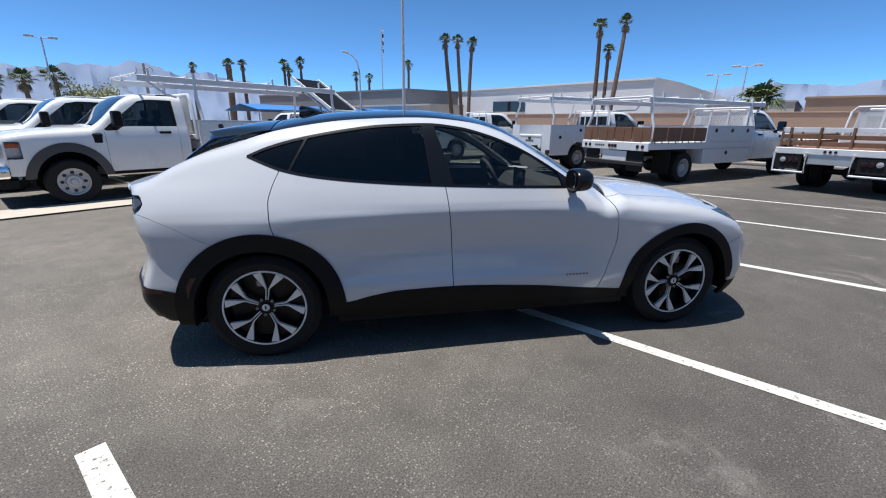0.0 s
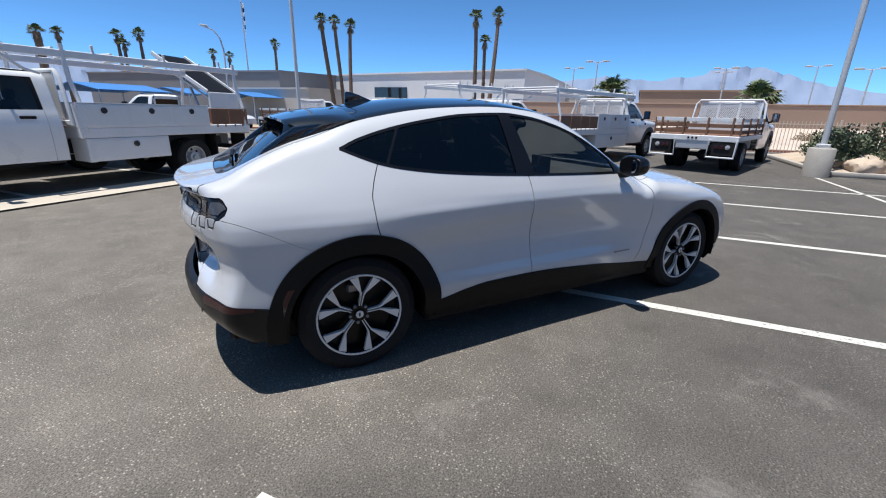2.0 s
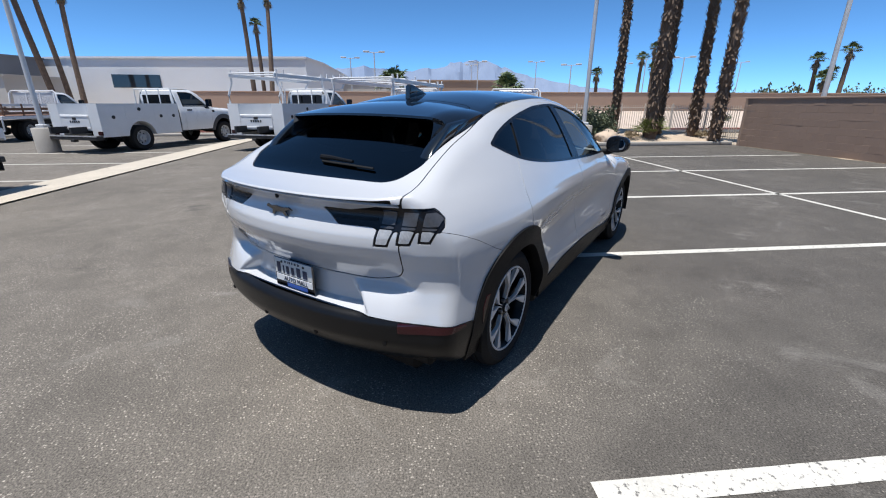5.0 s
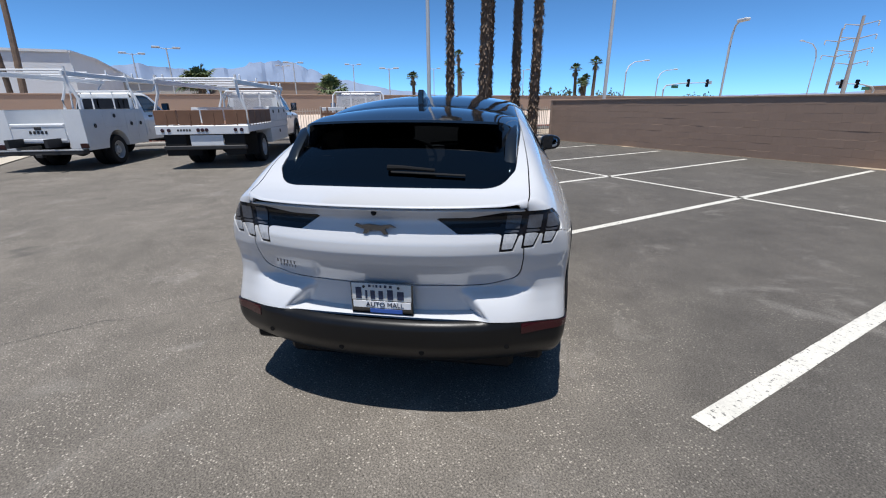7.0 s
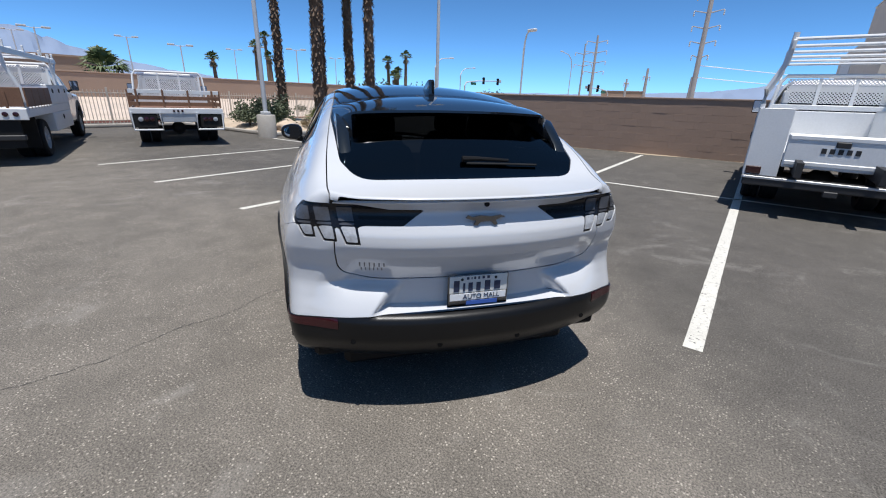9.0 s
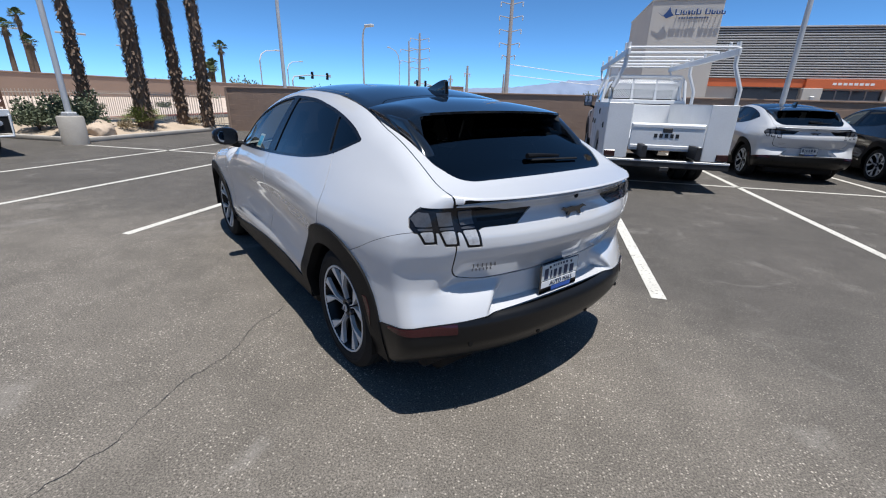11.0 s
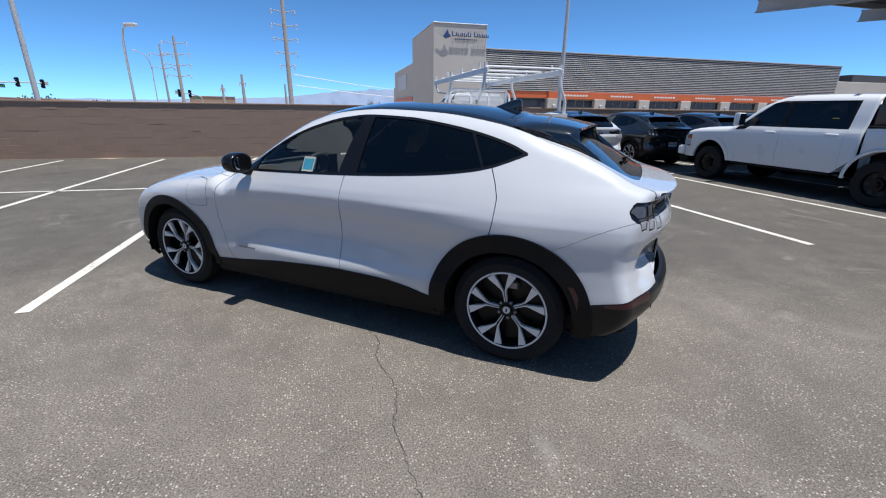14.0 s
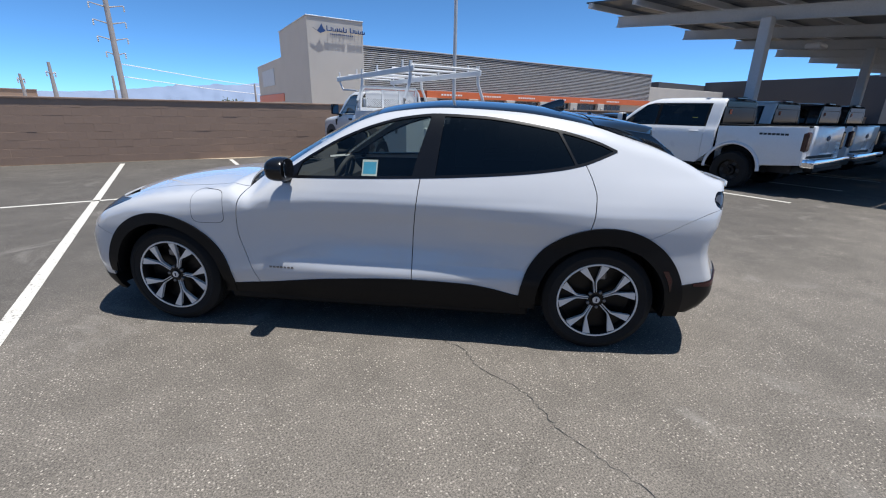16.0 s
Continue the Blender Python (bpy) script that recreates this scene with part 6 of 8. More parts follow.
def ladder_rack(t, x_rear, x_front, half, z_base, z_top, front_reach, posts=None):
    """Overhead rack: side rails carried over the cab, bent posts, cross bars."""
    posts = posts or [x_rear, (x_rear + x_front) / 2 + 0.2]
    for sg in (1, -1):
        bm = boxed(x_rear - 0.1, front_reach, sg * half - 0.025, sg * half + 0.025, z_top - 0.12, z_top, 0.01)
        part("side_rail", bm, POWDER_WHITE, t)
        for px in posts:
            out = sg * (half + 0.17)
            bm = tube(bmesh.new(), [(px, out, z_base), (px, out, z_base + 0.15 * (z_top - z_base)), (px, out + 0.0, z_base + 0.35 * (z_top - z_base)), (px + 0.02, sg * (half + 0.02), z_base + 0.72 * (z_top - z_base)), (px + 0.02, sg * half, z_top + 0.10)], 0.036, 8)
            part("rack_post", bm, POWDER_WHITE, t, "", True)
        bm = tube(bmesh.new(), [(front_reach - 0.05, sg * half, z_top - 0.03), (front_reach - 0.45, sg * half, z_top - 0.35), (x_front + 0.3, sg * half, z_top - 0.40)], 0.025, 6)
        part("front_brace", bm, POWDER_WHITE, t, "", True)
    n = 6
    for k in range(n):
        x = x_rear + (front_reach - x_rear) * k / (n - 1)
        bm = tube(bmesh.new(), [(x, -half, z_top + 0.012), (x, half, z_top + 0.012)], 0.024, 8)
        part("cross_bar", bm, POWDER_WHITE, t, "", True)
    for k in range(4):
        x = x_rear + 0.4 + (front_reach - x_rear - 0.6) * k / 3
        for sg in (1, -1):
            bm = boxed(x - 0.02, x + 0.02, sg * half - 0.02, sg * half + 0.02, z_top, z_top + 0.13, 0.006)
            part("stop_pin", bm, POWDER_WHITE, t)


def contractor_bed(t, axle_x, tail_x, front_x=-2.25, rack=True, reach=0.1, open_len=None, z_top=2.38):
    """Flat contractor bed: side tool boxes, board-sided rear, headboard screen, overhead rack."""
    wide = 1.12
    bm = boxed(tail_x, front_x, -wide, wide, 0.92, 1.10, 0.012)
    part("bed_floor", bm, POWDER_WHITE, t)
    bm = boxed(tail_x + 0.05, front_x, -0.7, 0.7, 1.10, 1.112)
    part("bed_deck", bm, PLY, t, "worn wooden bed deck")
    box_len = front_x - axle_x + 0.45 if open_len is None else front_x - tail_x - open_len - 0.65
    for sg in (1, -1):
        y0, y1 = sorted((sg * 0.66, sg * (wide + 0.006)))
        bm = boxed(front_x - box_len - 0.65, front_x, y0, y1, 1.10, 1.52, 0.012)
        tb = part("tool_box", bm, POWDER_WHITE, t, "white steel tool box")
        third = (box_len + 0.65) / 3
        for k in range(3):
            xa = front_x - third * (k + 1) + 0.03
            bm = boxed(xa, front_x - third * k - 0.03, sg * (wide + 0.006) - 0.004, sg * (wide + 0.006) + 0.008, 1.13, 1.49, 0.006)
            part("box_door", bm, POWDER_WHITE, tb)
            latch(t, front_x - third * (k + 0.5), sg * (wide + 0.014), 1.40, sg)
        bm = boxed(front_x - box_len - 0.65, front_x, y0, y1, 1.52, 1.535, 0.004)
        part("tread_lid", bm, STEEL_GALV, tb, "tread-plate lid")
        y0, y1 = sorted((sg * 0.62, sg * wide))
        bm = boxed(axle_x + 0.62, front_x - 0.05, y0, y1, 0.50, 0.915, 0.012)
        ub = part("underbody_box", bm, POWDER_WHITE, t)
        bm = boxed(axle_x + 0.68, front_x - 0.12, sg * wide - 0.004, sg * wide + 0.008, 0.53, 0.88, 0.006)
        part("box_door", bm, POWDER_WHITE, ub)
        latch(t, (axle_x + front_x) / 2 + 0.2, sg * (wide + 0.012), 0.79, sg)
        # mud flap and black valance round the wheels
        y0, y1 = sorted((sg * 0.5, sg * 1.0))
        bm = boxed(axle_x - 0.62, axle_x - 0.59, y0, y1, 0.25, 0.92, 0.004)
        part("mud_flap", bm, RUBBER, t)
        bm = boxed(axle_x - 0.6, axle_x + 0.6, sg * 0.62 - 0.01, sg * 0.62 + 0.01, 0.60, 0.92)
        part("wheel_valance", bm, DARK_METAL, t)
        # boards along the open rear
        x_end = front_x - box_len - 0.67
        nb = max(1, round((x_end - tail_x - 0.1) / 0.62))
        for k in range(nb):
            w = (x_end - tail_x - 0.1) / nb
            bm = boxed(tail_x + 0.08 + w * k, tail_x + 0.08 + w * (k + 1) - 0.03, sg * wide - 0.03, sg * wide - 0.002, 1.12, 1.47, 0.006)
            part("side_board", bm, PLY, t, "varnished wooden side board")
            for q in (0.12, w - 0.15):
                bm = boxed(tail_x + 0.08 + w * k + q - 0.02, tail_x + 0.08 + w * k + q + 0.02, sg * wide - 0.002, sg * wide + 0.008, 1.06, 1.38, 0.004)
                part("stake", bm, PLY, t)
    for k in range(4):
        w = 2 * wide / 4
        bm = boxed(tail_x + 0.01, tail_x + 0.035, -wide + w * k + 0.02, -wide + w * (k + 1) - 0.02, 1.12, 1.47, 0.006)
        part("tail_board", bm, PLY, t, "varnished wooden tail board")
        bm = boxed(tail_x - 0.004, tail_x + 0.012, -wide + w * k + 0.24, -wide + w * k + 0.28, 1.06, 1.40, 0.004)
        part("stake", bm, PLY, t)
    bm = boxed(tail_x - 0.02, tail_x + 0.02, -wide, wide, 0.88, 1.09, 0.01)
    part("tail_rail", bm, POWDER_WHITE, t)
    for y in (-0.95, -0.80, -0.1, 0.0, 0.1, 0.80, 0.95):
        bm = bmesh.new()
        lathe(bm, [(0.045, 0.0), (0.045, -0.012), (0.001, -0.02)], 16, "X")
        part("marker_lamp", bm, RED_LENS, t, "", False, Matrix.Translation((tail_x - 0.02, y, 0.985)))
    for k in range(5):
        bm = boxed(tail_x - 0.024, tail_x - 0.019, 0.28 + 0.07 * k, 0.325 + 0.07 * k, 0.96, 1.01)
        part("name_stroke", bm, DARK_METAL, t)
    bm = boxed(tail_x + 0.02, tail_x + 0.05, -0.45, 0.35, 0.55, 0.86, 0.01)
    part("tail_plate", bm, POWDER_WHITE, t)
    bm = boxed(tail_x - 0.02, tail_x + 0.10, -1.0, 1.0, 0.50, 0.60, 0.015)
    part("rear_step", bm, DARK_METAL, t)
    for sg in (1, -1):
        bm = boxed(tail_x + 0.03, tail_x + 0.06, sg * 0.72 - 0.25, sg * 0.72 + 0.25, 0.35, 0.88, 0.01)
        part("mud_guard", bm, RUBBER, t)
    headache_rack(t, front_x + 0.02, 0.98, 1.14, 2.05, 0.02)
    if rack:
        ladder_rack(t, tail_x + 0.12, front_x, 0.93, 1.0, z_top, reach, [tail_x + 0.12, front_x - 0.1])


def service_body(t, axle_x, tail_x, front_x=-2.2, screen=False, rack=True):
    """Utility service body: tall compartments either side of an open bed, tailgate, bumper, overhead rack."""
    wide = 1.06
    bm = boxed(tail_x + 0.02, front_x, -0.64, 0.64, 0.80, 0.90, 0.01)
    part("bed_floor", bm, POWDER_WHITE, t)
    bm = boxed(front_x - 0.04, front_x, -0.64, 0.64, 0.9, 1.48, 0.01)
    part("bulkhead", bm, POWDER_WHITE, t)
    for sg in (1, -1):
        y0, y1 = sorted((sg * 0.63, sg * wide))
        bm = bmesh.new()
        r = 0.50
        arc = [(axle_x + r * math.cos(a), 0.45 + r * math.sin(a)) for a in np.linspace(math.pi * 0.99, math.pi * 0.01, 17)]
        poly = [(tail_x, 0.50), (axle_x - r, 0.50)] + [(px, max(0.5, pz)) for px, pz in arc[1:-1]] + [(axle_x + r, 0.50), (front_x, 0.50), (front_x, 1.50), (tail_x, 1.50)]
        prism(bm, poly, y0, y1, 0.012)
        comp = part("side_compartment", bm, POWDER_WHITE, t, "white steel side compartment")
        yy = sg * wide
        spans = [(tail_x + 0.04, axle_x - 0.52, 0.56, 1.44), (axle_x - 0.50, axle_x + 0.50, 1.03, 1.44), (axle_x + 0.54, (axle_x + 0.54 + front_x) / 2 - 0.02, 0.56, 1.44), ((axle_x + 0.54 + front_x) / 2 + 0.02, front_x - 0.04, 0.56, 1.44)]
        for xa, xb, za, zb in spans:
            bm = boxed(xa, xb, yy - 0.004, yy + 0.008, za, zb, 0.006)
            part("box_door", bm, POWDER_WHITE, comp)
            latch(t, (xa + xb) / 2, yy + sg * 0.010, (za + zb) / 2 + 0.10, sg)
        bm = boxed(tail_x, front_x, y0, y1, 1.50, 1.512, 0.003)
        part("tread_lid", bm, STEEL_GALV, comp)
        bm = boxed(tail_x - 0.02, tail_x + 0.02, sg * 0.95 - 0.11, sg * 0.95 + 0.08, 0.56, 0.68, 0.01)
        part("tail_lamp", bm, RED_LENS, t, "red tail lamp")
        bm = boxed(axle_x - 0.52, axle_x + 0.52, sg * 0.62 - 0.008, sg * 0.62 + 0.008, 0.45, 0.98)
        part("wheel_valance", bm, DARK_METAL, t)
    bm = boxed(tail_x - 0.01, tail_x + 0.03, -0.62, 0.62, 0.70, 1.18, 0.015)
    box(bm, tail_x - 0.02, tail_x + 0.0, -0.60, 0.60, 1.10, 1.16, 0.008)
    box(bm, tail_x - 0.02, tail_x + 0.0, -0.60, 0.60, 0.74, 0.80, 0.008)
    gate = part("tail_gate", bm, POWDER_WHITE, t, "white ribbed tailgate")
    for k in range(5):
        bm = boxed(tail_x - 0.016, tail_x - 0.008, -0.20 + 0.09 * k, -0.145 + 0.09 * k, 0.93, 1.0)
        part("name_stroke", bm, DARK_METAL, gate)
    bm = boxed(tail_x - 0.03, tail_x + 0.0, -0.08, 0.08, 1.02, 1.10, 0.012)
    part("gate_latch", bm, DARK_METAL, gate)
    bm = boxed(tail_x - 0.22, tail_x + 0.02, -1.04, 1.04, 0.42, 0.55, 0.015)
    bump = part("rear_bumper", bm, DARK_METAL, t, "dark step bumper with a bright edge")
    bm = boxed(tail_x - 0.228, tail_x - 0.21, -1.04, 1.04, 0.52, 0.555, 0.004)
    part("bumper_edge", bm, STEEL_GALV, bump)
    bm = boxed(tail_x - 0.24, tail_x - 0.10, -0.08, 0.08, 0.36, 0.44, 0.01)
    part("hitch", bm, DARK_METAL, bump)
    if screen:
        headache_rack(t, front_x - 0.02, 0.92, 1.50, 2.10, 0.05)
    else:
        bm = bmesh.new()
        tube(bm, [(front_x, -0.9, 1.5), (front_x, -0.86, 2.02), (front_x, 0.86, 2.02), (front_x, 0.9, 1.5)], 0.03, 8)
        for y in (-0.3, 0.3):
            tube(bm, [(front_x, y, 1.5), (front_x, y, 2.02)], 0.022, 8)
        part("cab_guard", bm, POWDER_WHITE, t, "", True)
    if rack:
        ladder_rack(t, tail_x + 0.12, front_x, 0.86, 1.42, 2.42, -0.4, [tail_x + 0.12, front_x - 0.15])


def stake_bed(t, axle_x, tail_x, front_x=-2.25):
    """Low flat bed with wooden rails on stakes and a white screen behind the cab."""
    wide = 1.12
    bm = boxed(tail_x, front_x, -wide, wide, 0.90, 1.02, 0.012)
    part("bed_floor", bm, POWDER_WHITE, t)
    bm = boxed(tail_x + 0.03, front_x, -wide + 0.05, wide - 0.05, 1.02, 1.035)
    part("bed_deck", bm, PLY, t, "worn wooden bed deck")
    for sg in (1, -1):
        for k in range(4):
            x = tail_x + 0.12 + (front_x - tail_x - 0.3) * k / 3
            bm = boxed(x - 0.025, x + 0.025, sg * (wide - 0.03) - 0.02, sg * (wide - 0.03) + 0.02, 1.02, 1.50, 0.004)
            part("stake", bm, PLY, t)
        for z in (1.08, 1.24, 1.40):
            bm = boxed(tail_x + 0.08, front_x - 0.1, sg * (wide - 0.06) - 0.012, sg * (wide - 0.06) + 0.012, z, z + 0.10, 0.004)
            part("rail_board", bm, PLY if z < 1.3 else POWDER_WHITE, t)
        bm = boxed(tail_x - 0.03, tail_x + 0.05, sg * 0.82 - 0.30, sg * 0.82 + 0.30, 0.52, 0.88, 0.01)
        part("mud_guard", bm, RUBBER, t)
        for q in (-0.16, -0.03, 0.10):
            bm = bmesh.new()
            lathe(bm, [(0.06, 0.0), (0.06, -0.02), (0.001, -0.03)], 16, "X")
            part("tail_lamp", bm, RED_LENS if q < 0.05 else LENS_CLEAR, t, "round tail lamp", False, Matrix.Translation((tail_x - 0.035, sg * 0.80 + q * sg, 0.74)))
        # white guard loop under each tail corner
        bm = tube(bmesh.new(), [(tail_x - 0.06, sg * 1.10, 0.92), (tail_x - 0.06, sg * 1.08, 0.46), (tail_x - 0.06, sg * 0.42, 0.46), (tail_x - 0.06, sg * 0.44, 0.92)], 0.03, 8)
        part("guard_loop", bm, POWDER_WHITE, t, "white tubular step loop", True)
    for k in range(4):
        y = -0.9 + 0.6 * k
        bm = boxed(tail_x + 0.04, tail_x + 0.09, y - 0.025, y + 0.025, 1.02, 1.50, 0.004)
        part("stake", bm, PLY, t)
    for z in (1.08, 1.24, 1.40):
        bm = boxed(tail_x + 0.09, tail_x + 0.115, -1.05, 1.05, z, z + 0.10, 0.004)
        part("tail_board", bm, PLY if z < 1.3 else POWDER_WHITE, t)
    bm = boxed(tail_x - 0.04, tail_x + 0.02, -wide, wide, 0.88, 1.03, 0.012)
    part("tail_rail", bm, POWDER_WHITE, t)
    for y in (-0.1, 0.0, 0.1):
        bm = bmesh.new()
        lathe(bm, [(0.03, 0.0), (0.03, -0.012), (0.001, -0.02)], 12, "X")
        part("marker_lamp", bm, RED_LENS, t, "", False, Matrix.Translation((tail_x - 0.04, y, 0.96)))
    bm = boxed(tail_x - 0.02, tail_x + 0.02, -0.42, 0.42, 0.66, 0.90, 0.01)
    part("tail_plate", bm, STEEL_GALV, t)
    headache_rack(t, front_x + 0.05, 1.06, 1.10, 2.06, 0.10)


def pickup_box(t, axle_x, tail_x, front_x=-3.16):
    """Pickup bed with wheel arches, tailgate, lamps and chrome bumper."""
    r = 0.52
    for sg in (1, -1):
        y0, y1 = sorted((sg * 0.72, sg * 0.99))
        bm = bmesh.new()
        arc = [(axle_x + r * math.cos(a), 0.44 + r * math.sin(a)) for a in np.linspace(math.pi, 0, 19)]
        poly = [(tail_x + 0.02, 0.62), (axle_x - r - 0.03, 0.56)] + arc[1:-1] + [(axle_x + r + 0.03, 0.52), (front_x, 0.50), (front_x, 1.33), (tail_x + 0.02, 1.37)]
        prism(bm, poly, y0, y1, 0.04)
        part("bed_side", bm, WHITE_PAINT, t, "", True)
        bm = bmesh.new()
        pts = [(axle_x + (r + 0.03) * math.cos(a), sg * 0.985, 0.44 + (r + 0.03) * math.sin(a)) for a in np.linspace(math.pi * 1.0, 0.0, 17)]
        tube(bm, pts, 0.035, 6)
        part("arch_lip", bm, WHITE_PAINT, t, "", True)
        bm = boxed(tail_x - 0.01, tail_x + 0.10, sg * 0.91 - 0.10, sg * 0.91 + 0.085, 0.88, 1.26, 0.03)
        part("tail_lamp", bm, RED_LENS, t, "red tail lamp")
        bm = boxed(front_x, tail_x, sg * 0.90 - 0.07, sg * 0.90 + 0.07, 1.335, 1.375, 0.012)
        part("bed_rail_cap", bm, BLACK_PLASTIC, t)
        for k in range(7):
            bm = boxed(tail_x + 0.32 + 0.075 * k, tail_x + 0.38 + 0.075 * k, sg * 0.992 - 0.002, sg * 0.992 + 0.002, 1.18, 1.22)
            part("decal_stroke", bm, DARK_METAL, t)
        truck_wheel(t, axle_x, sg * 0.86, sg, 0.40, 0.27, RIM_DARK, dark=True)
        bm = boxed(axle_x - 0.6, axle_x + 0.6, sg * 0.70 - 0.01, sg * 0.70 + 0.01, 0.40, 1.0)
        part("wheel_valance", bm, BLACK_PLASTIC, t)
    bm = boxed(tail_x + 0.05, front_x, -0.72, 0.72, 0.70, 0.82, 0.01)
    part("bed_floor", bm, BLACK_PLASTIC, t)
    bm = boxed(tail_x - 0.02, tail_x + 0.06, -0.80, 0.80, 0.80, 1.37, 0.03, seg=2)
    gate = part("tail_gate", bm, WHITE_PAINT, t, "", True)
    bm = blob(bmesh.new(), (tail_x - 0.025, 0, 1.13), (0.012, 0.11, 0.05), 2)
    part("oval_badge", bm, NAVY, gate, "dark blue oval badge", True)
    bm = boxed(tail_x - 0.20, tail_x + 0.04, -0.95, 0.95, 0.58, 0.76, 0.04, seg=2)
    part("rear_bumper", bm, CHROME, t, "chrome rear bumper", True)
    bm = boxed(tail_x - 0.14, tail_x + 0.02, -0.8, 0.8, 0.50, 0.58, 0.02)
    part("bumper_step", bm, BLACK_PLASTIC, t)
    bm = tube(bmesh.new(), [(axle_x, -0.75, 0.40), (axle_x, 0.75, 0.40)], 0.06, 8)
    part("axle", bm, DARK_METAL, t)
    bm = boxed(tail_x + 0.3, -0.4, -0.5, 0.5, 0.40, 0.55)
    part("chassis", bm, DARK_METAL, t)
    bm = boxed(-3.10, -3.0, -0.25, 0.25, 1.90, 1.955, 0.015)
    part("high_stop_lamp", bm, RED_LENS, t)


def park(a, b, face):
    """Pose of a truck whose front axle stands over (a, b); face: degrees from +a."""
    return at_site(a, b, 0, face)


WHITE_WORK = "white regular-cab work truck "
proto = make_cab("work_truck", WHITE_WORK + "with side tool boxes and overhead rack", "truck", park(-1.34, 9.02, 180))
spots = dict(
    north2=(park(-2.0, 11.75, 180), WHITE_WORK + "parked in the row behind"),
    north3=(park(-2.7, 14.5, 180), WHITE_WORK + "parked further back in the row"),
    bay_b=(park(15.5, -0.65, -22), WHITE_WORK + "with wooden-sided bed and overhead rack"),
    bay_c=(park(15.75, -4.6, -21), WHITE_WORK + "with low wooden stake bed"),
    bay_a=(park(15.73, 3.6, -22), WHITE_WORK + "with service body and ladder rack"),
    bay_e=(park(15.73, 9.1, -22), WHITE_WORK + "with service body beside the lamp pole"),
    south=(park(-3.72, -10.1, -90), WHITE_WORK + "with service body and mesh screen"),
    dump1=(park(10.55, 22.2, 101), WHITE_WORK + "with its dark-lined dump bed tipped up"),
    flat=(park(20.6, 17.6, 0), WHITE_WORK + "with loaded flat bed"),
)
trucks = {k: tagged(copy_thing(proto, m), lab) for k, (m, lab) in spots.items()}
trucks["north1"] = proto
for k in ("north1", "north2", "north3"):
    rear_axle(trucks[k], -4.44)
    contractor_bed(trucks[k], -4.44, -5.95, rack=k == "north1", reach=-1.3, open_len=1.1)
rear_axle(trucks["bay_b"], -5.2)
contractor_bed(trucks["bay_b"], -5.2, -6.85, reach=-1.6, open_len=2.3, z_top=2.2)
rear_axle(trucks["bay_c"], -4.1)
stake_bed(trucks["bay_c"], -4.1, -5.6)
for k, screen in (("bay_a", False), ("bay_e", False), ("south", True)):
    rear_axle(trucks[k], -3.75)
    service_body(trucks[k], -3.75, -5.1, screen=screen, rack=k != "bay_e")
rear_axle(trucks["flat"], -4.1)
stake_bed(trucks["flat"], -4.1, -5.4)
rear_axle(trucks["dump1"], -3.9)


def dump_body(t, x0, x1, z0, z1, wide=0.93):
    """A tipped-up dump bed: dark lined floor between white side walls, tailgate below."""
    lean = math.atan2(z1 - z0, x1 - x0)
    long = math.hypot(x1 - x0, z1 - z0)
    m = Matrix.Translation((x0, 0, z0)) @ Matrix.Rotation(-lean, 4, "Y")
    body = part("bed_floor", boxed(0, long, -wide, wide, -0.08, -0.02, 0.01), POWDER_WHITE, t, "white steel dump bed tipped up", False, m)
    part("dark_lining", boxed(0.05, long - 0.05, -wide + 0.05, wide - 0.05, -0.02, 0.01), BLACK_PLASTIC, body, "black bed lining")
    part("dark_underside", boxed(0.05, long - 0.05, -wide + 0.05, wide - 0.05, -0.11, -0.08), BLACK_PLASTIC, body)
    for sg in (1, -1):
        part("side_wall", boxed(0, long, sg * wide - 0.03, sg * wide + 0.03, -0.06, 0.10, 0.01), POWDER_WHITE, body)
        part("hoist_frame", boxed(0.1, long * 0.75, sg * 0.5 - 0.04, sg * 0.5 + 0.04, -0.42, -0.34, 0.01), POWDER_WHITE, body)
    part("tail_gate", boxed(x0 - 0.12, x0 + 0.0, -wide, wide, z0 - 0.75, z0, 0.02), POWDER_WHITE, t)
    part("subframe", boxed(x0 - 0.05, -2.2, -0.8, 0.8, 0.85, 1.05, 0.02), POWDER_WHITE, t)
    part("hoist_ram", tube(bmesh.new(), [(x0 + 1.2, 0, 1.0), (x0 + 1.9, 0, z0 + 0.8)], 0.07, 8), STEEL_GALV, t, "", True)
    for sg in (1, -1):
        part("hinge_post", boxed(x0 - 0.02, x0 + 0.1, sg * 0.6 - 0.06, sg * 0.6 + 0.06, 1.0, z0 - 0.05, 0.01), POWDER_WHITE, t)


dump_body(trucks["dump1"], -5.25, -2.6, 2.15, 3.78)

WHITE_PICK = "white crew-cab pickup with dark wheels under the canopy"
pick = make_cab("pickup_truck", WHITE_PICK, "pickup", park(-9.75, -4.92, -90), heavy=False)
pickup_box(pick, -3.55, -4.82)
part("yellow_ticket", boxed(-2.62, -2.50, 0.868, 0.872, 1.40, 1.50), shade("yellow_paper", (0.55, 0.45, 0.06), 0.6), pick, "yellow paper ticket on the rear side glass")
part("orange_ticket", boxed(-3.135, -3.130, 0.44, 0.54, 1.58, 1.68), shade("orange_paper", (0.60, 0.16, 0.08), 0.6), pick, "small orange and white sticker on the rear window")
more_pickups = [copy_thing(pick, park(-9.9 - STALL * k, -4.92 - 0.12 * (k % 2), -90)) for k in range(1, 4)]

# the crossover's relatives in the row by the wall
def repaint(ob, old, mat):
    for o in (ob, *ob.children_recursive):
        for slot in o.material_slots:
            if slot.material == old:
                slot.link = "OBJECT"
                slot.material = mat


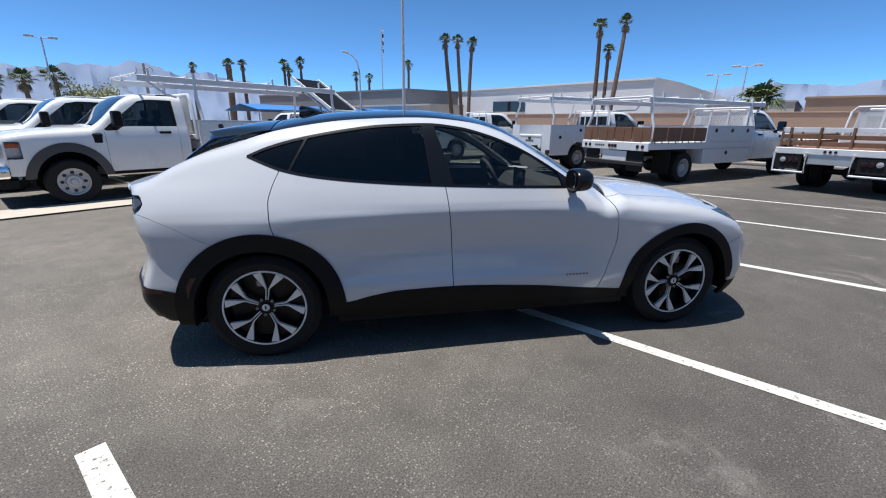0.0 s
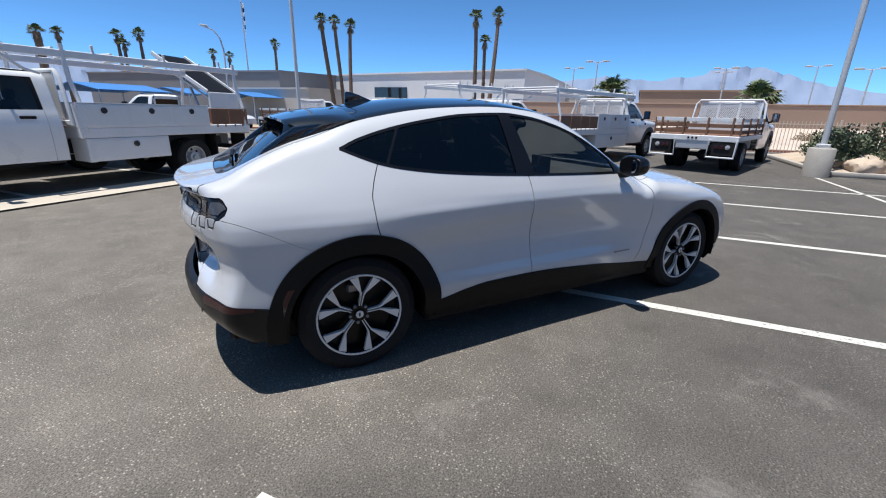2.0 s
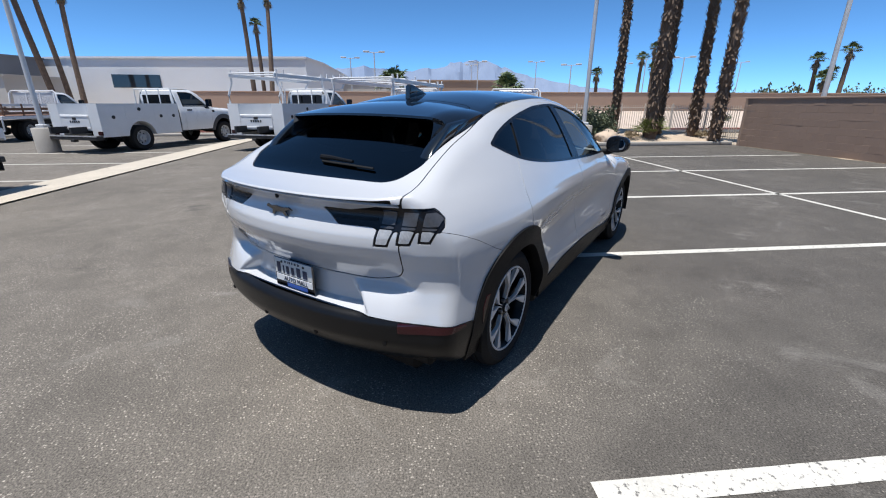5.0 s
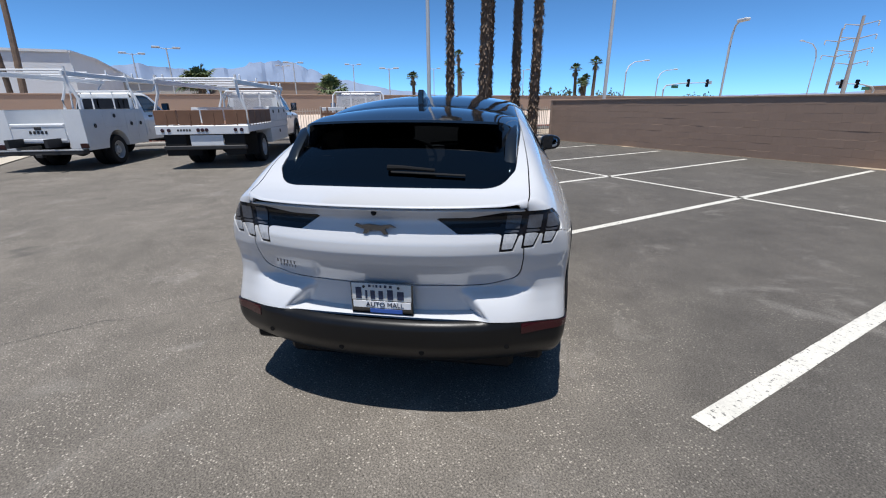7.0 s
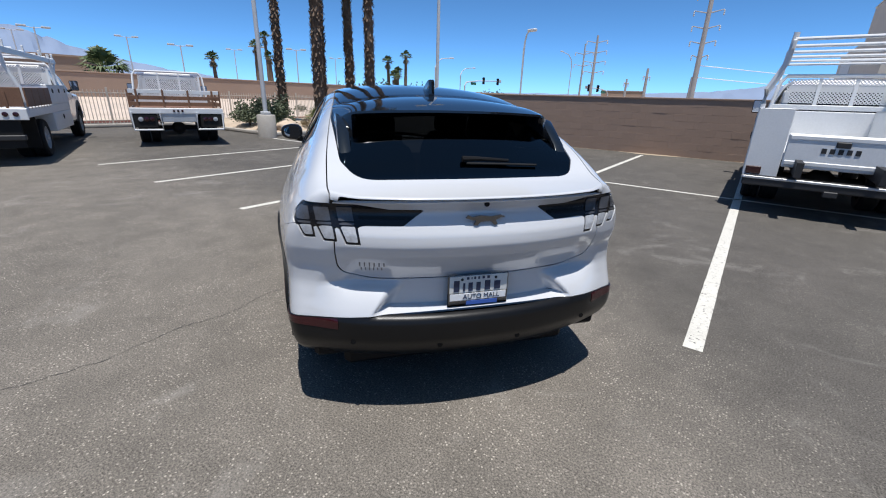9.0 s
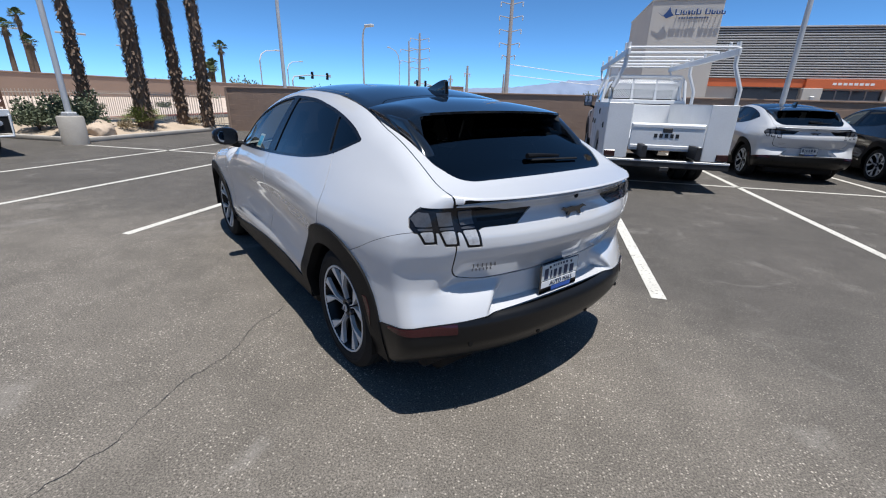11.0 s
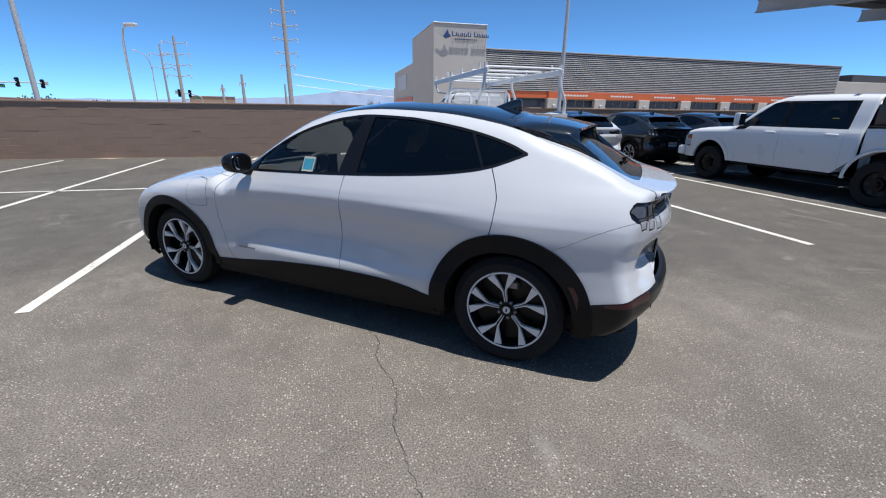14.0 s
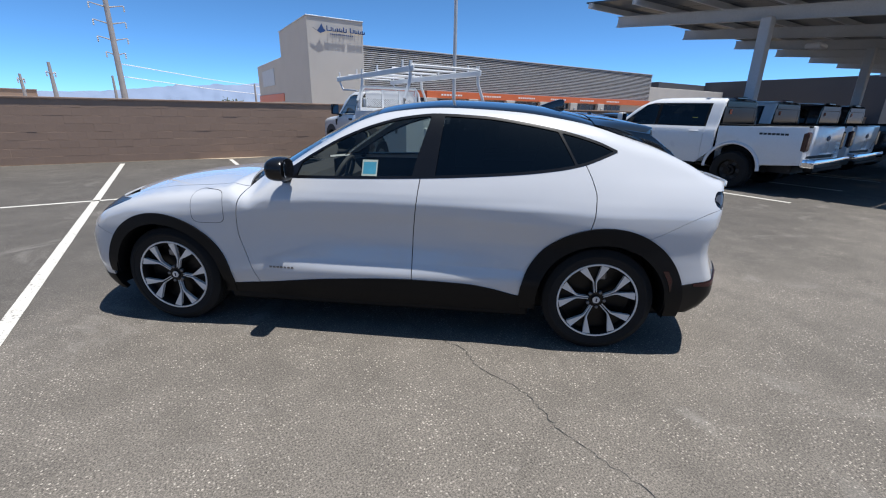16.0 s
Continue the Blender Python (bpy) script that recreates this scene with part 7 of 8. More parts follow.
for ob in more_pickups[1:]:
    repaint(tagged(ob, "dark crew-cab pickup with dark wheels under the canopy"), WHITE_PAINT, CAR_BLACK)
twin = tagged(copy_thing(crossover, at_site(-6.85, -9.05, 0, -90)), "white electric crossover parked nose to the wall")
for k, a in enumerate((-9.6, -12.3, -15.0)):
    dark = tagged(copy_thing(crossover, at_site(a, -9.35 - 0.1 * k, 0, -90)), "black electric crossover parked nose to the wall")
    repaint(dark, CAR_PAINT, CAR_BLACK)

# ---- planter, kerb, fence, lamp poles, palms ----
BANK_SHRUBS = []


bm = bmesh.new()
grid = []
for i in range(40):
    row = []
    for j in range(40):
        a, b = 11.75 + (18.5 - 11.75) * i / 39, -12.2 + (12.2 - 6.3) * j / 39
        e = min(i, 39 - i, j, 39 - j) / 6
        z = 0.09 + 0.22 * min(1, e) + 0.05 * noise.noise(Vector((a, b, 0)) * 1.3)
        row.append(bm.verts.new((a, b, z)))
    grid.append(row)
for r0, r1 in zip(grid, grid[1:]):
    for j in range(39):
        bm.faces.new((r0[j], r1[j], r1[j + 1], r0[j + 1]))
structure("planter", bm, GRAVEL, "raised planter of pale decomposed granite", "planter", SITE, True)
bm = boxed(11.60, 11.76, -11.98, -6.12, 0, 0.14, 0.03, seg=2)
box(bm, 11.60, 18.5, -6.28, -6.12, 0, 0.138, 0.03, seg=2)
box(bm, 18.4, 18.56, -6.1, 40, 0, 0.14, 0.03, seg=2)
structure("kerb", bm, CONCRETE, "weathered pale concrete kerb", "kerb", SITE, True)
bm = boxed(18.57, 21.0, -60, 60, -0.01, 0.03, 0.0)
structure("road", bm, ASPHALT, "grey asphalt street behind the fence", "road", SITE)
bm = boxed(21.0, 21.2, -60, 60, -0.01, 0.13)
structure("red_kerb", bm, shade("red_kerb_paint", (0.42, 0.16, 0.12), 0.8, vary=0.2, scale=2, fine=30, wear=0.58, wear_color=(0.4, 0.36, 0.3), wear_scale=6), "faded red painted street kerb", "kerb", SITE)
bm = bmesh.new()
prev = None
for i in range(60):
    b = -75 + 93.0 * i / 59
    row = []
    for j in range(12):
        a = 21.2 + (29.98 - 21.2) * j / 11
        row.append(bm.verts.new((a, b, 0.12 + 0.85 * (j / 11) ** 1.3 + 0.05 * noise.noise(Vector((a, b, 3)) * 0.7))))
    if prev:
        for j in range(11):
            bm.faces.new((prev[j], prev[j + 1], row[j + 1], row[j]))
    prev = row
bmesh.ops.recalc_face_normals(bm, faces=bm.faces)
structure("bank", bm, shade("pale_gravel_bank", (0.50, 0.41, 0.34), 0.95, vary=0.2, scale=0.8, fine=30, bump=0.01, bump_scale=30), "pale gravel bank rising to the boundary wall", "ground", SITE, True)
for i, (a, b, s) in enumerate(((24.5, -3.0, 0.6), (25.5, -9.5, 0.7), (24.0, -16.5, 0.6), (26.0, 3.0, 0.6), (25.0, -22.0, 0.7))):
    BANK_SHRUBS.append((a, b, s))
bm = boxed(30.0, 30.25, -75, 18.5, 0, 2.3, 0.02)
box(bm, 29.96, 30.29, -75, 18.5, 2.3, 2.38, 0.01)
structure("wall_east", bm, STUCCO_TAN, "tan stucco boundary wall across the street", "wall", SITE)


def fence_run(a0, b0, a1, b1, seed):
    d = Vector((a1 - a0, b1 - b0, 0))
    n = int(d.length / 0.125)
    ang = math.atan2(d.y, d.x)
    t = thing("picket_fence", "tan metal picket fence behind the planter", "fence", SITE @ Matrix.Translation((a0, b0, 0)) @ Matrix.Rotation(ang, 4, "Z"), "picket fences")
    pk = None
    for k in range(n):
        x = 0.125 * k
        if k % 20 == 0:
            part("post", boxed(x - 0.03, x + 0.03, -0.03, 0.03, 0, 1.52, 0.004), FENCE_TAN, t)
        elif pk is None:
            pk = part("picket", boxed(-0.010, 0.010, -0.010, 0.010, 0.16, 1.44), FENCE_TAN, t, "", False, Matrix.Translation((x, 0, 0)))
        else:
            o = new("picket", pk.data)
            o.parent = t
            o.location = (x, 0, 0)
    for z in (0.25, 1.30):
        part("rail", boxed(0, d.length, -0.016, 0.016, z, z + 0.035, 0.003), FENCE_TAN, t)


fence_run(18.62, 9.0, 18.62, -12.3, 1)
fence_run(18.62, -12.3, 11.5, -12.12, 2)


def lamp_pole(a, b, height, label, base=True, heads=2, r=0.075, m=None):
    t = thing("lamp_pole", label, "lamp pole", m if m is not None else at_site(a, b))
    z0 = 0.0
    if base:
        bm = bmesh.new()
        lathe(bm, [(0.31, 0.0), (0.31, 0.74), (0.29, 0.77), (0.001, 0.78)], 32, "Z")
        part("concrete_base", bm, CONCRETE, t, "round weathered concrete base", True)
        part("base_plate", boxed(-0.15, 0.15, -0.15, 0.15, 0.775, 0.80, 0.004), STEEL_GALV, t)
        part("base_cover", boxed(-0.13, 0.13, -0.13, 0.13, 0.80, 0.88, 0.02), POLE_GREY, t)
        z0 = 0.8
    bm = tube(bmesh.new(), [(0, 0, z0), (0, 0, height)], r, 12, r * 0.75)
    part("pole", bm, POLE_GREY, t, "", True)
    for sg in ((1, -1) if heads == 2 else (1,)):
        part("lamp_arm", tube(bmesh.new(), [(0, 0, height - 0.1), (0, sg * 0.5, height - 0.02)], 0.03, 8), POLE_GREY, t)
        part("lamp_head", boxed(-0.17, 0.17, sg * 0.75 - 0.30, sg * 0.75 + 0.30, height - 0.06, height + 0.09, 0.03, seg=2), POLE_GREY, t, "", True)
    return t


lamp_pole(11.46, -5.85, 9.5, "tall grey lamp pole on a round concrete base")
lamp_pole(11.34, 12.25, 9.5, "tall grey lamp pole on a round concrete base")
lamp_pole(9.0, -12.6, 9.5, "tall grey lamp pole behind the wall", base=False)
lamp_pole(-8.2, -11.55, 9.5, "tall grey lamp pole by the block wall", base=False)


def far_lamp(x, y, z, label="grey double-headed car park lamp in the distance", turn=0.0):
    return lamp_pole(0, 0, z, label, False, 2, 0.07, pose(x, y, 0, 0, 0, turn))


for x, y, z in ((30.9, 28.7, 6.35), (41.7, 22.9, 6.0), (34.0, 35.0, 6.4), (52.0, 20.0, 6.6), (60.0, 34.0, 7.4), (58.0, 8.0, 6.8), (49.0, 3.0, 6.0), (66.0, 12.0, 7.0), (-26.5, 40.5, 8.1), (44.0, 13.0, 5.4), (75.0, -2.0, 7.2)):
    far_lamp(x, y, z, turn=math.degrees(math.atan2(y, x)))


def fan_leaf(bm, org, d, length, width, droop, rnd, blades=9):
    """A palmate leaf: narrow blades spread from one point."""
    d = d.normalized()
    side = d.cross(Vector((0, 0, 1)))
    side = side.normalized() if side.length > 0.05 else Vector((1, 0, 0))
    up = side.cross(d).normalized()
    stem = org + d * length * 0.45
    w0 = 0.02 * length
    for k in range(blades):
        s = (k / (blades - 1) - 0.5) * 2
        ang = s * 1.15
        dd = (d * math.cos(ang) + side * math.sin(ang)).normalized()
        ln = length * 0.55 * (1 - 0.25 * abs(s)) * (0.9 + 0.2 * rnd.random())
        mid = stem + dd * ln * 0.55 + up * 0.03 * length
        tip = stem + dd * ln - Vector((0, 0, droop * ln * (0.6 + 0.5 * rnd.random())))
        wv = dd.cross(up).normalized() * width * ln
        a, b1, b2, c = bm.verts.new(stem), bm.verts.new(mid + wv), bm.verts.new(mid - wv), bm.verts.new(tip)
        bm.faces.new((a, b1, c, b2))
    a = [bm.verts.new(org + side * w0), bm.verts.new(org - side * w0), bm.verts.new(stem - side * w0 * 0.6), bm.verts.new(stem + side * w0 * 0.6)]
    bm.faces.new(a)


def crown_mesh(seed, radius, n=46, skirt=True):
    rnd = random.Random(seed)
    green, dry = bmesh.new(), bmesh.new()
    for k in range(n):
        az = rnd.random() * 2 * math.pi
        el = -0.35 + 1.75 * rnd.random() ** 0.8
        d = Vector((math.cos(az) * math.cos(el), math.sin(az) * math.cos(el), math.sin(el)))
        fan_leaf(green, Vector((0, 0, 0.1 * rnd.random())), d, radius * (0.75 + 0.35 * rnd.random()), 0.085, 0.35, rnd)
    if skirt:
        for k in range(n):
            az = rnd.random() * 2 * math.pi
            el = -1.45 + 0.75 * rnd.random()
            d = Vector((math.cos(az) * math.cos(el), math.sin(az) * math.cos(el), math.sin(el)))
            fan_leaf(dry, Vector((0, 0, -0.35 * rnd.random())), d, radius * (0.55 + 0.3 * rnd.random()), 0.07, 0.5, rnd, 6)
    return green, dry


def trunk_points(height, lean, bend, seed):
    rnd = random.Random(seed)
    ph = rnd.random() * 6
    return [(lean[0] * s * height + bend * math.sin(s * 3 + ph) * s, lean[1] * s * height + bend * math.cos(s * 2.5 + ph) * s, height * s) for s in np.linspace(0, 1, 14)]


CROWNS = {}


def palm(x, y, z0, height, r, label, seed, lean=(0, 0), bend=0.1, crown_r=1.3, shaggy=0, far=True):
    t = thing("fan_palm", label, "palm tree", pose(x, y, z0), "fan palms")
    pts = trunk_points(height, lean, bend, seed)
    bm = bmesh.new()
    tube(bm, pts, r * 1.15, 12 if not far else 8, r * 0.82)
    trunk = part("trunk", bm, BARK, t, "", True)
    if shaggy:
        rnd = random.Random(seed + 50)
        stub = bmesh.new()
        for k in range(shaggy):
            s = rnd.random() ** 1.05
            i = min(12, int(s * 13))
            f = s * 13 - i
            p = Vector(pts[i]).lerp(Vector(pts[i + 1]), f)
            az = rnd.random() * 2 * math.pi
            rr = r * (1.12 - 0.3 * s)
            o = Vector((math.cos(az), math.sin(az), 0))
            base = p + o * rr * 0.92
            ln = (0.11 + 0.11 * rnd.random()) * (1.15 - 0.35 * s)
            d = (o * (0.3 + 0.45 * rnd.random()) + Vector((0, 0, 1.0 if rnd.random() < 0.6 else -0.8)) + 0.3 * Vector((rnd.random() - 0.5, rnd.random() - 0.5, 0))).normalized()
            sd = d.cross(o).normalized() * (0.026 + 0.028 * rnd.random())
            th = o * 0.012
            tip = base + d * ln
            vs = [stub.verts.new(q) for q in (base - sd - th, base + sd - th, base + sd + th, base - sd + th, tip - sd * 0.55, tip + sd * 0.55)]
            for fc in ((0, 1, 5, 4), (1, 2, 5), (2, 3, 4, 5), (3, 0, 4)):
                stub.faces.new([vs[q] for q in fc])
        tagged(part("leaf_base", stub, BOOT, trunk, "split dry leaf bases"), kind="stuff")
    key = (round(crown_r, 2), seed % 3)
    if key not in CROWNS:
        g, d = crown_mesh(seed % 3 + 7, crown_r, 46 if far else 60)
        CROWNS[key] = (to_data("crown", g, FROND), to_data("dry_skirt", d, DRY_FROND))
    for nm, me in zip(("crown", "dry_skirt"), CROWNS[key]):
        o = new(nm, me)
        o.parent = t
        o.location = pts[-1]
        o.rotation_euler = (0, 0, seed * 1.3)
    return t


def to_data(name, bm, mat):
    me = bpy.data.meshes.new(name)
    bm.to_mesh(me)
    bm.free()
    me.materials.append(mat)
    return me


NEAR_PALM = "tall fan palm with a shaggy brown trunk"
for i, (x, y, h, r, ln) in enumerate(((15.9, 2.25, 11.5, 0.125, (0.012, -0.004)), (15.35, 0.72, 12.0, 0.205, (0.012, -0.006)), (16.15, 0.62, 12.5, 0.155, (0.0, -0.018)), (16.8, -0.65, 12.0, 0.15, (0.0, 0.0)), (16.3, -1.45, 11.5, 0.165, (0.012, -0.01)))):
    palm(x, y, 0.2, h, r, NEAR_PALM, 20 + i, ln, 0.10, 1.5, 1900, False)
FAR_PALM = "slender fan palm with a green tuft in the distance"
for i, (x, y, h, r, cr, ln) in enumerate((
        (8.6, 40.0, 9.2, 0.20, 0.75, (-0.10, 0)), (9.6, 40.5, 9.3, 0.18, 0.7, (-0.06, 0)), (9.9, 39.3, 8.9, 0.18, 0.75, (0.02, 0)),
        (18.9, 31.2, 9.2, 0.18, 0.75, (-0.02, 0.01)), (19.3, 30.6, 7.4, 0.16, 0.65, (0.02, 0)), (19.2, 29.7, 9.3, 0.18, 0.75, (0.13, 0.05)),
        (-21.0, 73.9, 10.2, 0.5, 1.2, (0, 0)), (-18.8, 74.4, 10.4, 0.28, 1.0, (0, 0)), (-25.8, 72.5, 9.5, 0.25, 0.9, (0, 0)), (-12.9, 75.6, 10.7, 0.25, 1.1, (0.02, 0)), (-11.9, 74.6, 9.6, 0.25, 1.0, (0, 0)), (-10.2, 75.9, 11.1, 0.25, 1.1, (0.02, 0)),
        (-1.1, 76.5, 9.4, 0.22, 0.9, (0, 0)), (1.2, 76.5, 9.2, 0.22, 0.9, (0, 0)), (8.0, 76.0, 11.4, 0.25, 1.0, (0, 0)), (-43.4, 64.2, 6.5, 0.3, 1.8, (0, 0)), (-41.0, 66.0, 7.0, 0.3, 1.9, (0, 0)), (-46.0, 63.0, 6.0, 0.3, 1.7, (0, 0)),
        (65.2, -9.5, 6.4, 0.25, 1.1, (0, 0)), (64.8, -12.0, 7.2, 0.25, 1.1, (0.02, 0)), (66.5, -11.0, 5.0, 0.25, 1.1, (0, 0)), (64.2, -10.4, 4.3, 0.25, 1.3, (0, 0)), (52.0, 7.5, 6.4, 0.2, 0.9, (0, 0)), (51.0, 6.0, 5.2, 0.2, 0.8, (0, 0)), (54.0, 6.6, 7.6, 0.2, 0.8, (0.05, 0)), (47.0, 11.0, 4.6, 0.2, 0.9, (0, 0)))):
    palm(x, y, 0, h, r, FAR_PALM, 40 + i, ln, 0.12, cr)
for i, (x, y, h) in enumerate(((27.4, 23.4, 3.1), (33.7, 15.5, 2.5))):
    palm(x, y, 0, h, 0.3, "young fan palm with a full green crown beyond the wall", 80 + i, (0, 0), 0.02, 2.0)


def leaf_clump(name, label, category, m, size, n, leaf, mat, seed, stems=5):
    """A bush: thin stems and many small leaves in an uneven cloud."""
    rnd = random.Random(seed)
    t = thing(name, label, category, m)
    bm = bmesh.new()
    for k in range(stems):
        az = rnd.random() * 6.28
        tube(bm, [(0, 0, 0), (0.2 * size[0] * math.cos(az), 0.2 * size[1] * math.sin(az), size[2] * 0.4), (0.55 * size[0] * math.cos(az), 0.55 * size[1] * math.sin(az), size[2] * 0.85)], 0.02 * size[2] + 0.006, 5, 0.006)
    part("stems", bm, BARK, t)
    bm = bmesh.new()
    for k in range(n):
        az, q = rnd.random() * 6.28, rnd.random() ** 0.45
        el = math.asin(rnd.random())
        bump = 0.75 + 0.45 * noise.noise(Vector((math.cos(az) * 2, math.sin(az) * 2, el * 2 + seed)))
        c = Vector((size[0] * q * bump * math.cos(az) * math.cos(el * 0.8), size[1] * q * bump * math.sin(az) * math.cos(el * 0.8), size[2] * (0.12 + 0.88 * q * bump * math.sin(el) + 0.1 * rnd.random())))
        d = Vector((rnd.random() - 0.5, rnd.random() - 0.5, rnd.random() - 0.2)).normalized()
        s = d.orthogonal().normalized() * leaf * 0.32
        bm.faces.new([bm.verts.new(v) for v in (c, c + d * leaf * 0.5 + s, c + d * leaf, c + d * leaf * 0.5 - s)])
    part("leaves", bm, mat, t)
    return t


for i, (a, b, s) in enumerate(BANK_SHRUBS):
    leaf_clump("dry_shrub", "low dry shrub on the pale gravel bank", "shrub", at_site(a, b, 0.3), (s, s, s * 0.8), 500, 0.09, DRY_FROND if i % 2 else SHRUB, 60 + i)
leaf_clump("shrub", "grey-green bushy shrub behind the lamp pole", "shrub", at_site(12.6, -6.9, 0.2), (0.95, 0.95, 1.35), 3800, 0.09, SHRUB, 3)
leaf_clump("shrub", "grey-green bushy shrub behind the lamp pole", "shrub", at_site(14.3, -6.9, 0.2), (0.9, 0.8, 1.1), 2500, 0.09, SHRUB, 4)
leaf_clump("dry_shrub", "low dry brown shrub in the planter", "shrub", at_site(12.3, -8.2, 0.25), (0.35, 0.35, 0.3), 500, 0.06, DRY_FROND, 5)
leaf_clump("dry_shrub", "low dry brown shrub in the planter", "shrub", at_site(12.4, -11.2, 0.25), (0.4, 0.35, 0.3), 500, 0.06, DRY_FROND, 6)
rnd = random.Random(8)
bm = bmesh.new()
for k in range(34):
    az, el = rnd.random() * 6.28, 0.25 + 1.1 * rnd.random()
    fan_leaf(bm, Vector((0, 0, 0.05)), Vector((math.cos(az) * math.cos(el), math.sin(az) * math.cos(el), math.sin(el))), 0.95, 0.05, 0.15, rnd, 8)
t = thing("small_palm", "low green fan palm clump growing in the planter", "plant", at_site(12.55, -9.1, 0.25))
part("leaves", bm, shade("bright_frond", (0.16, 0.19, 0.05), 0.6, vary=0.35, scale=3, fine=20), t)


def boulder(a, b, z, r, seed):
    bm = bmesh.new()
    res = bmesh.ops.create_icosphere(bm, subdivisions=4, radius=1.0)
    for v in res["verts"]:
        k = 1 + 0.22 * noise.noise(v.co * 1.4 + Vector((seed, 0, 0))) + 0.08 * noise.noise(v.co * 4 + Vector((seed, 0, 0)))
        v.co = Vector((v.co.x * r[0], v.co.y * r[1], v.co.z * r[2])) * k
    ob = link_mesh("boulder", bm, ROCK, True)
    ob.matrix_world = at_site(a, b, z, seed * 40)
    tagged(ob, "pale rounded boulder in the planter", "rock", "boulders")


boulder(12.15, -7.15, 0.22, (0.42, 0.55, 0.36), 1)
boulder(12.7, -6.75, 0.24, (0.25, 0.3, 0.24), 2)
boulder(13.2, -7.7, 0.28, (0.22, 0.25, 0.16), 3)

# ---- street beyond the wall: pylons, street lamps, signals ----
def pylon(x, y, h, arms, label, r=0.35, turn=0):
    t = thing("power_pole", label, "utility pole", pose(x, y, 0, 0, 0, turn))
    part("pole", tube(bmesh.new(), [(0, 0, 0), (0, 0, h)], r, 10, r * 0.55), WOOD_POLE, t, "", True)
    for z, w in arms:
        for sg in (1, -1):
            part("cross_arm", tube(bmesh.new(), [(0, 0, z - 0.25), (0, sg * w, z + 0.1)], 0.09, 6, 0.05), WOOD_POLE, t)
            bm = bmesh.new()
            lathe(bm, [(0.03, 0.0), (0.10, -0.1), (0.05, -0.2), (0.10, -0.3), (0.05, -0.4), (0.10, -0.5), (0.03, -0.62)], 8, "Z")
            part("insulator", bm, POLE_GREY, t, "", False, Matrix.Translation((0, sg * w, z + 0.08)))
    return t


pylon(43.4, -45.6, 21.0, ((7.4, 0.9), (9.0, 1.4), (10.7, 1.5), (12.4, 1.6), (14.1, 1.5), (16.0, 1.4), (18.0, 1.3)), "tall steel power pole with many pairs of arms", 0.36, -45)
pylon(66.2, -45.7, 12.3, ((6.6, 1.7), (8.2, 1.8), (9.8, 1.8), (11.4, 1.7)), "tall steel power pole with paired arms", 0.30, -45)
pylon(71.0, -46.5, 11.5, ((8.0, 1.6), (10.0, 1.6)), "grey power pole standing further off", 0.2, -45)
pylon(54.5, -47.4, 6.6, ((5.4, 0.9),), "short wooden utility pole", 0.30, 20)
pylon(58.5, -47.0, 5.2, ((4.6, 0.6),), "short wooden utility pole", 0.25, 20)
pylon(49.0, -50.5, 5.3, (), "bare wooden utility pole", 0.22)
pylon(32.0, -55.0, 4.8, (), "bare wooden utility pole", 0.18)
pylon(-31.6, 70.3, 9.6, ((9.0, 1.6),), "wooden utility pole with a cross arm", 0.3, 60)
wire = bmesh.new()
for z, z2 in ((6.3, 6.4), (4.9, 4.7)):
    a = Vector((43.4, -45.6, z))
    b = Vector((53.0, -92.0, z2))
    tube(wire, [a, a.lerp(b, 0.5) - Vector((0, 0, 0.15)), b, b + (b - a) * 2], 0.05, 5)
ob = link_mesh("overhead_wire", wire, WHITE_SIGN)
tagged(ob, "two pale overhead power wires", "wire", kind="structure")


def street_lamp(x, y, h, reach, ang, label="grey street lamp with a curved arm", heads=1, r=0.09):
    t = thing("street_lamp", label, "street lamp", pose(x, y, 0, 0, 0, ang))
    pts = [(0, 0, 0), (0, 0, h * 0.8), (reach * 0.12, 0, h * 0.9), (reach * 0.4, 0, h * 0.97), (reach, 0, h)]
    part("pole", tube(bmesh.new(), pts, r, 8, r * 0.5), POLE_GREY, t, "", True)
    part("lamp_head", boxed(reach - 0.1, reach + 0.55, -0.13, 0.13, h - 0.05, h + 0.10, 0.04), POLE_GREY, t)
    return t


street_lamp(22.9, -11.9, 5.55, 0.35, 200, "tall street lamp with a short flat head", r=0.07)
street_lamp(50.0, -13.0, 6.2, 2.6, -60)
street_lamp(62.0, -20.0, 6.0, 2.8, -60)
street_lamp(64.0, -40.0, 9.0, 3.4, 120)
street_lamp(-0.6, 42.5, 8.1, -1.6, 20)


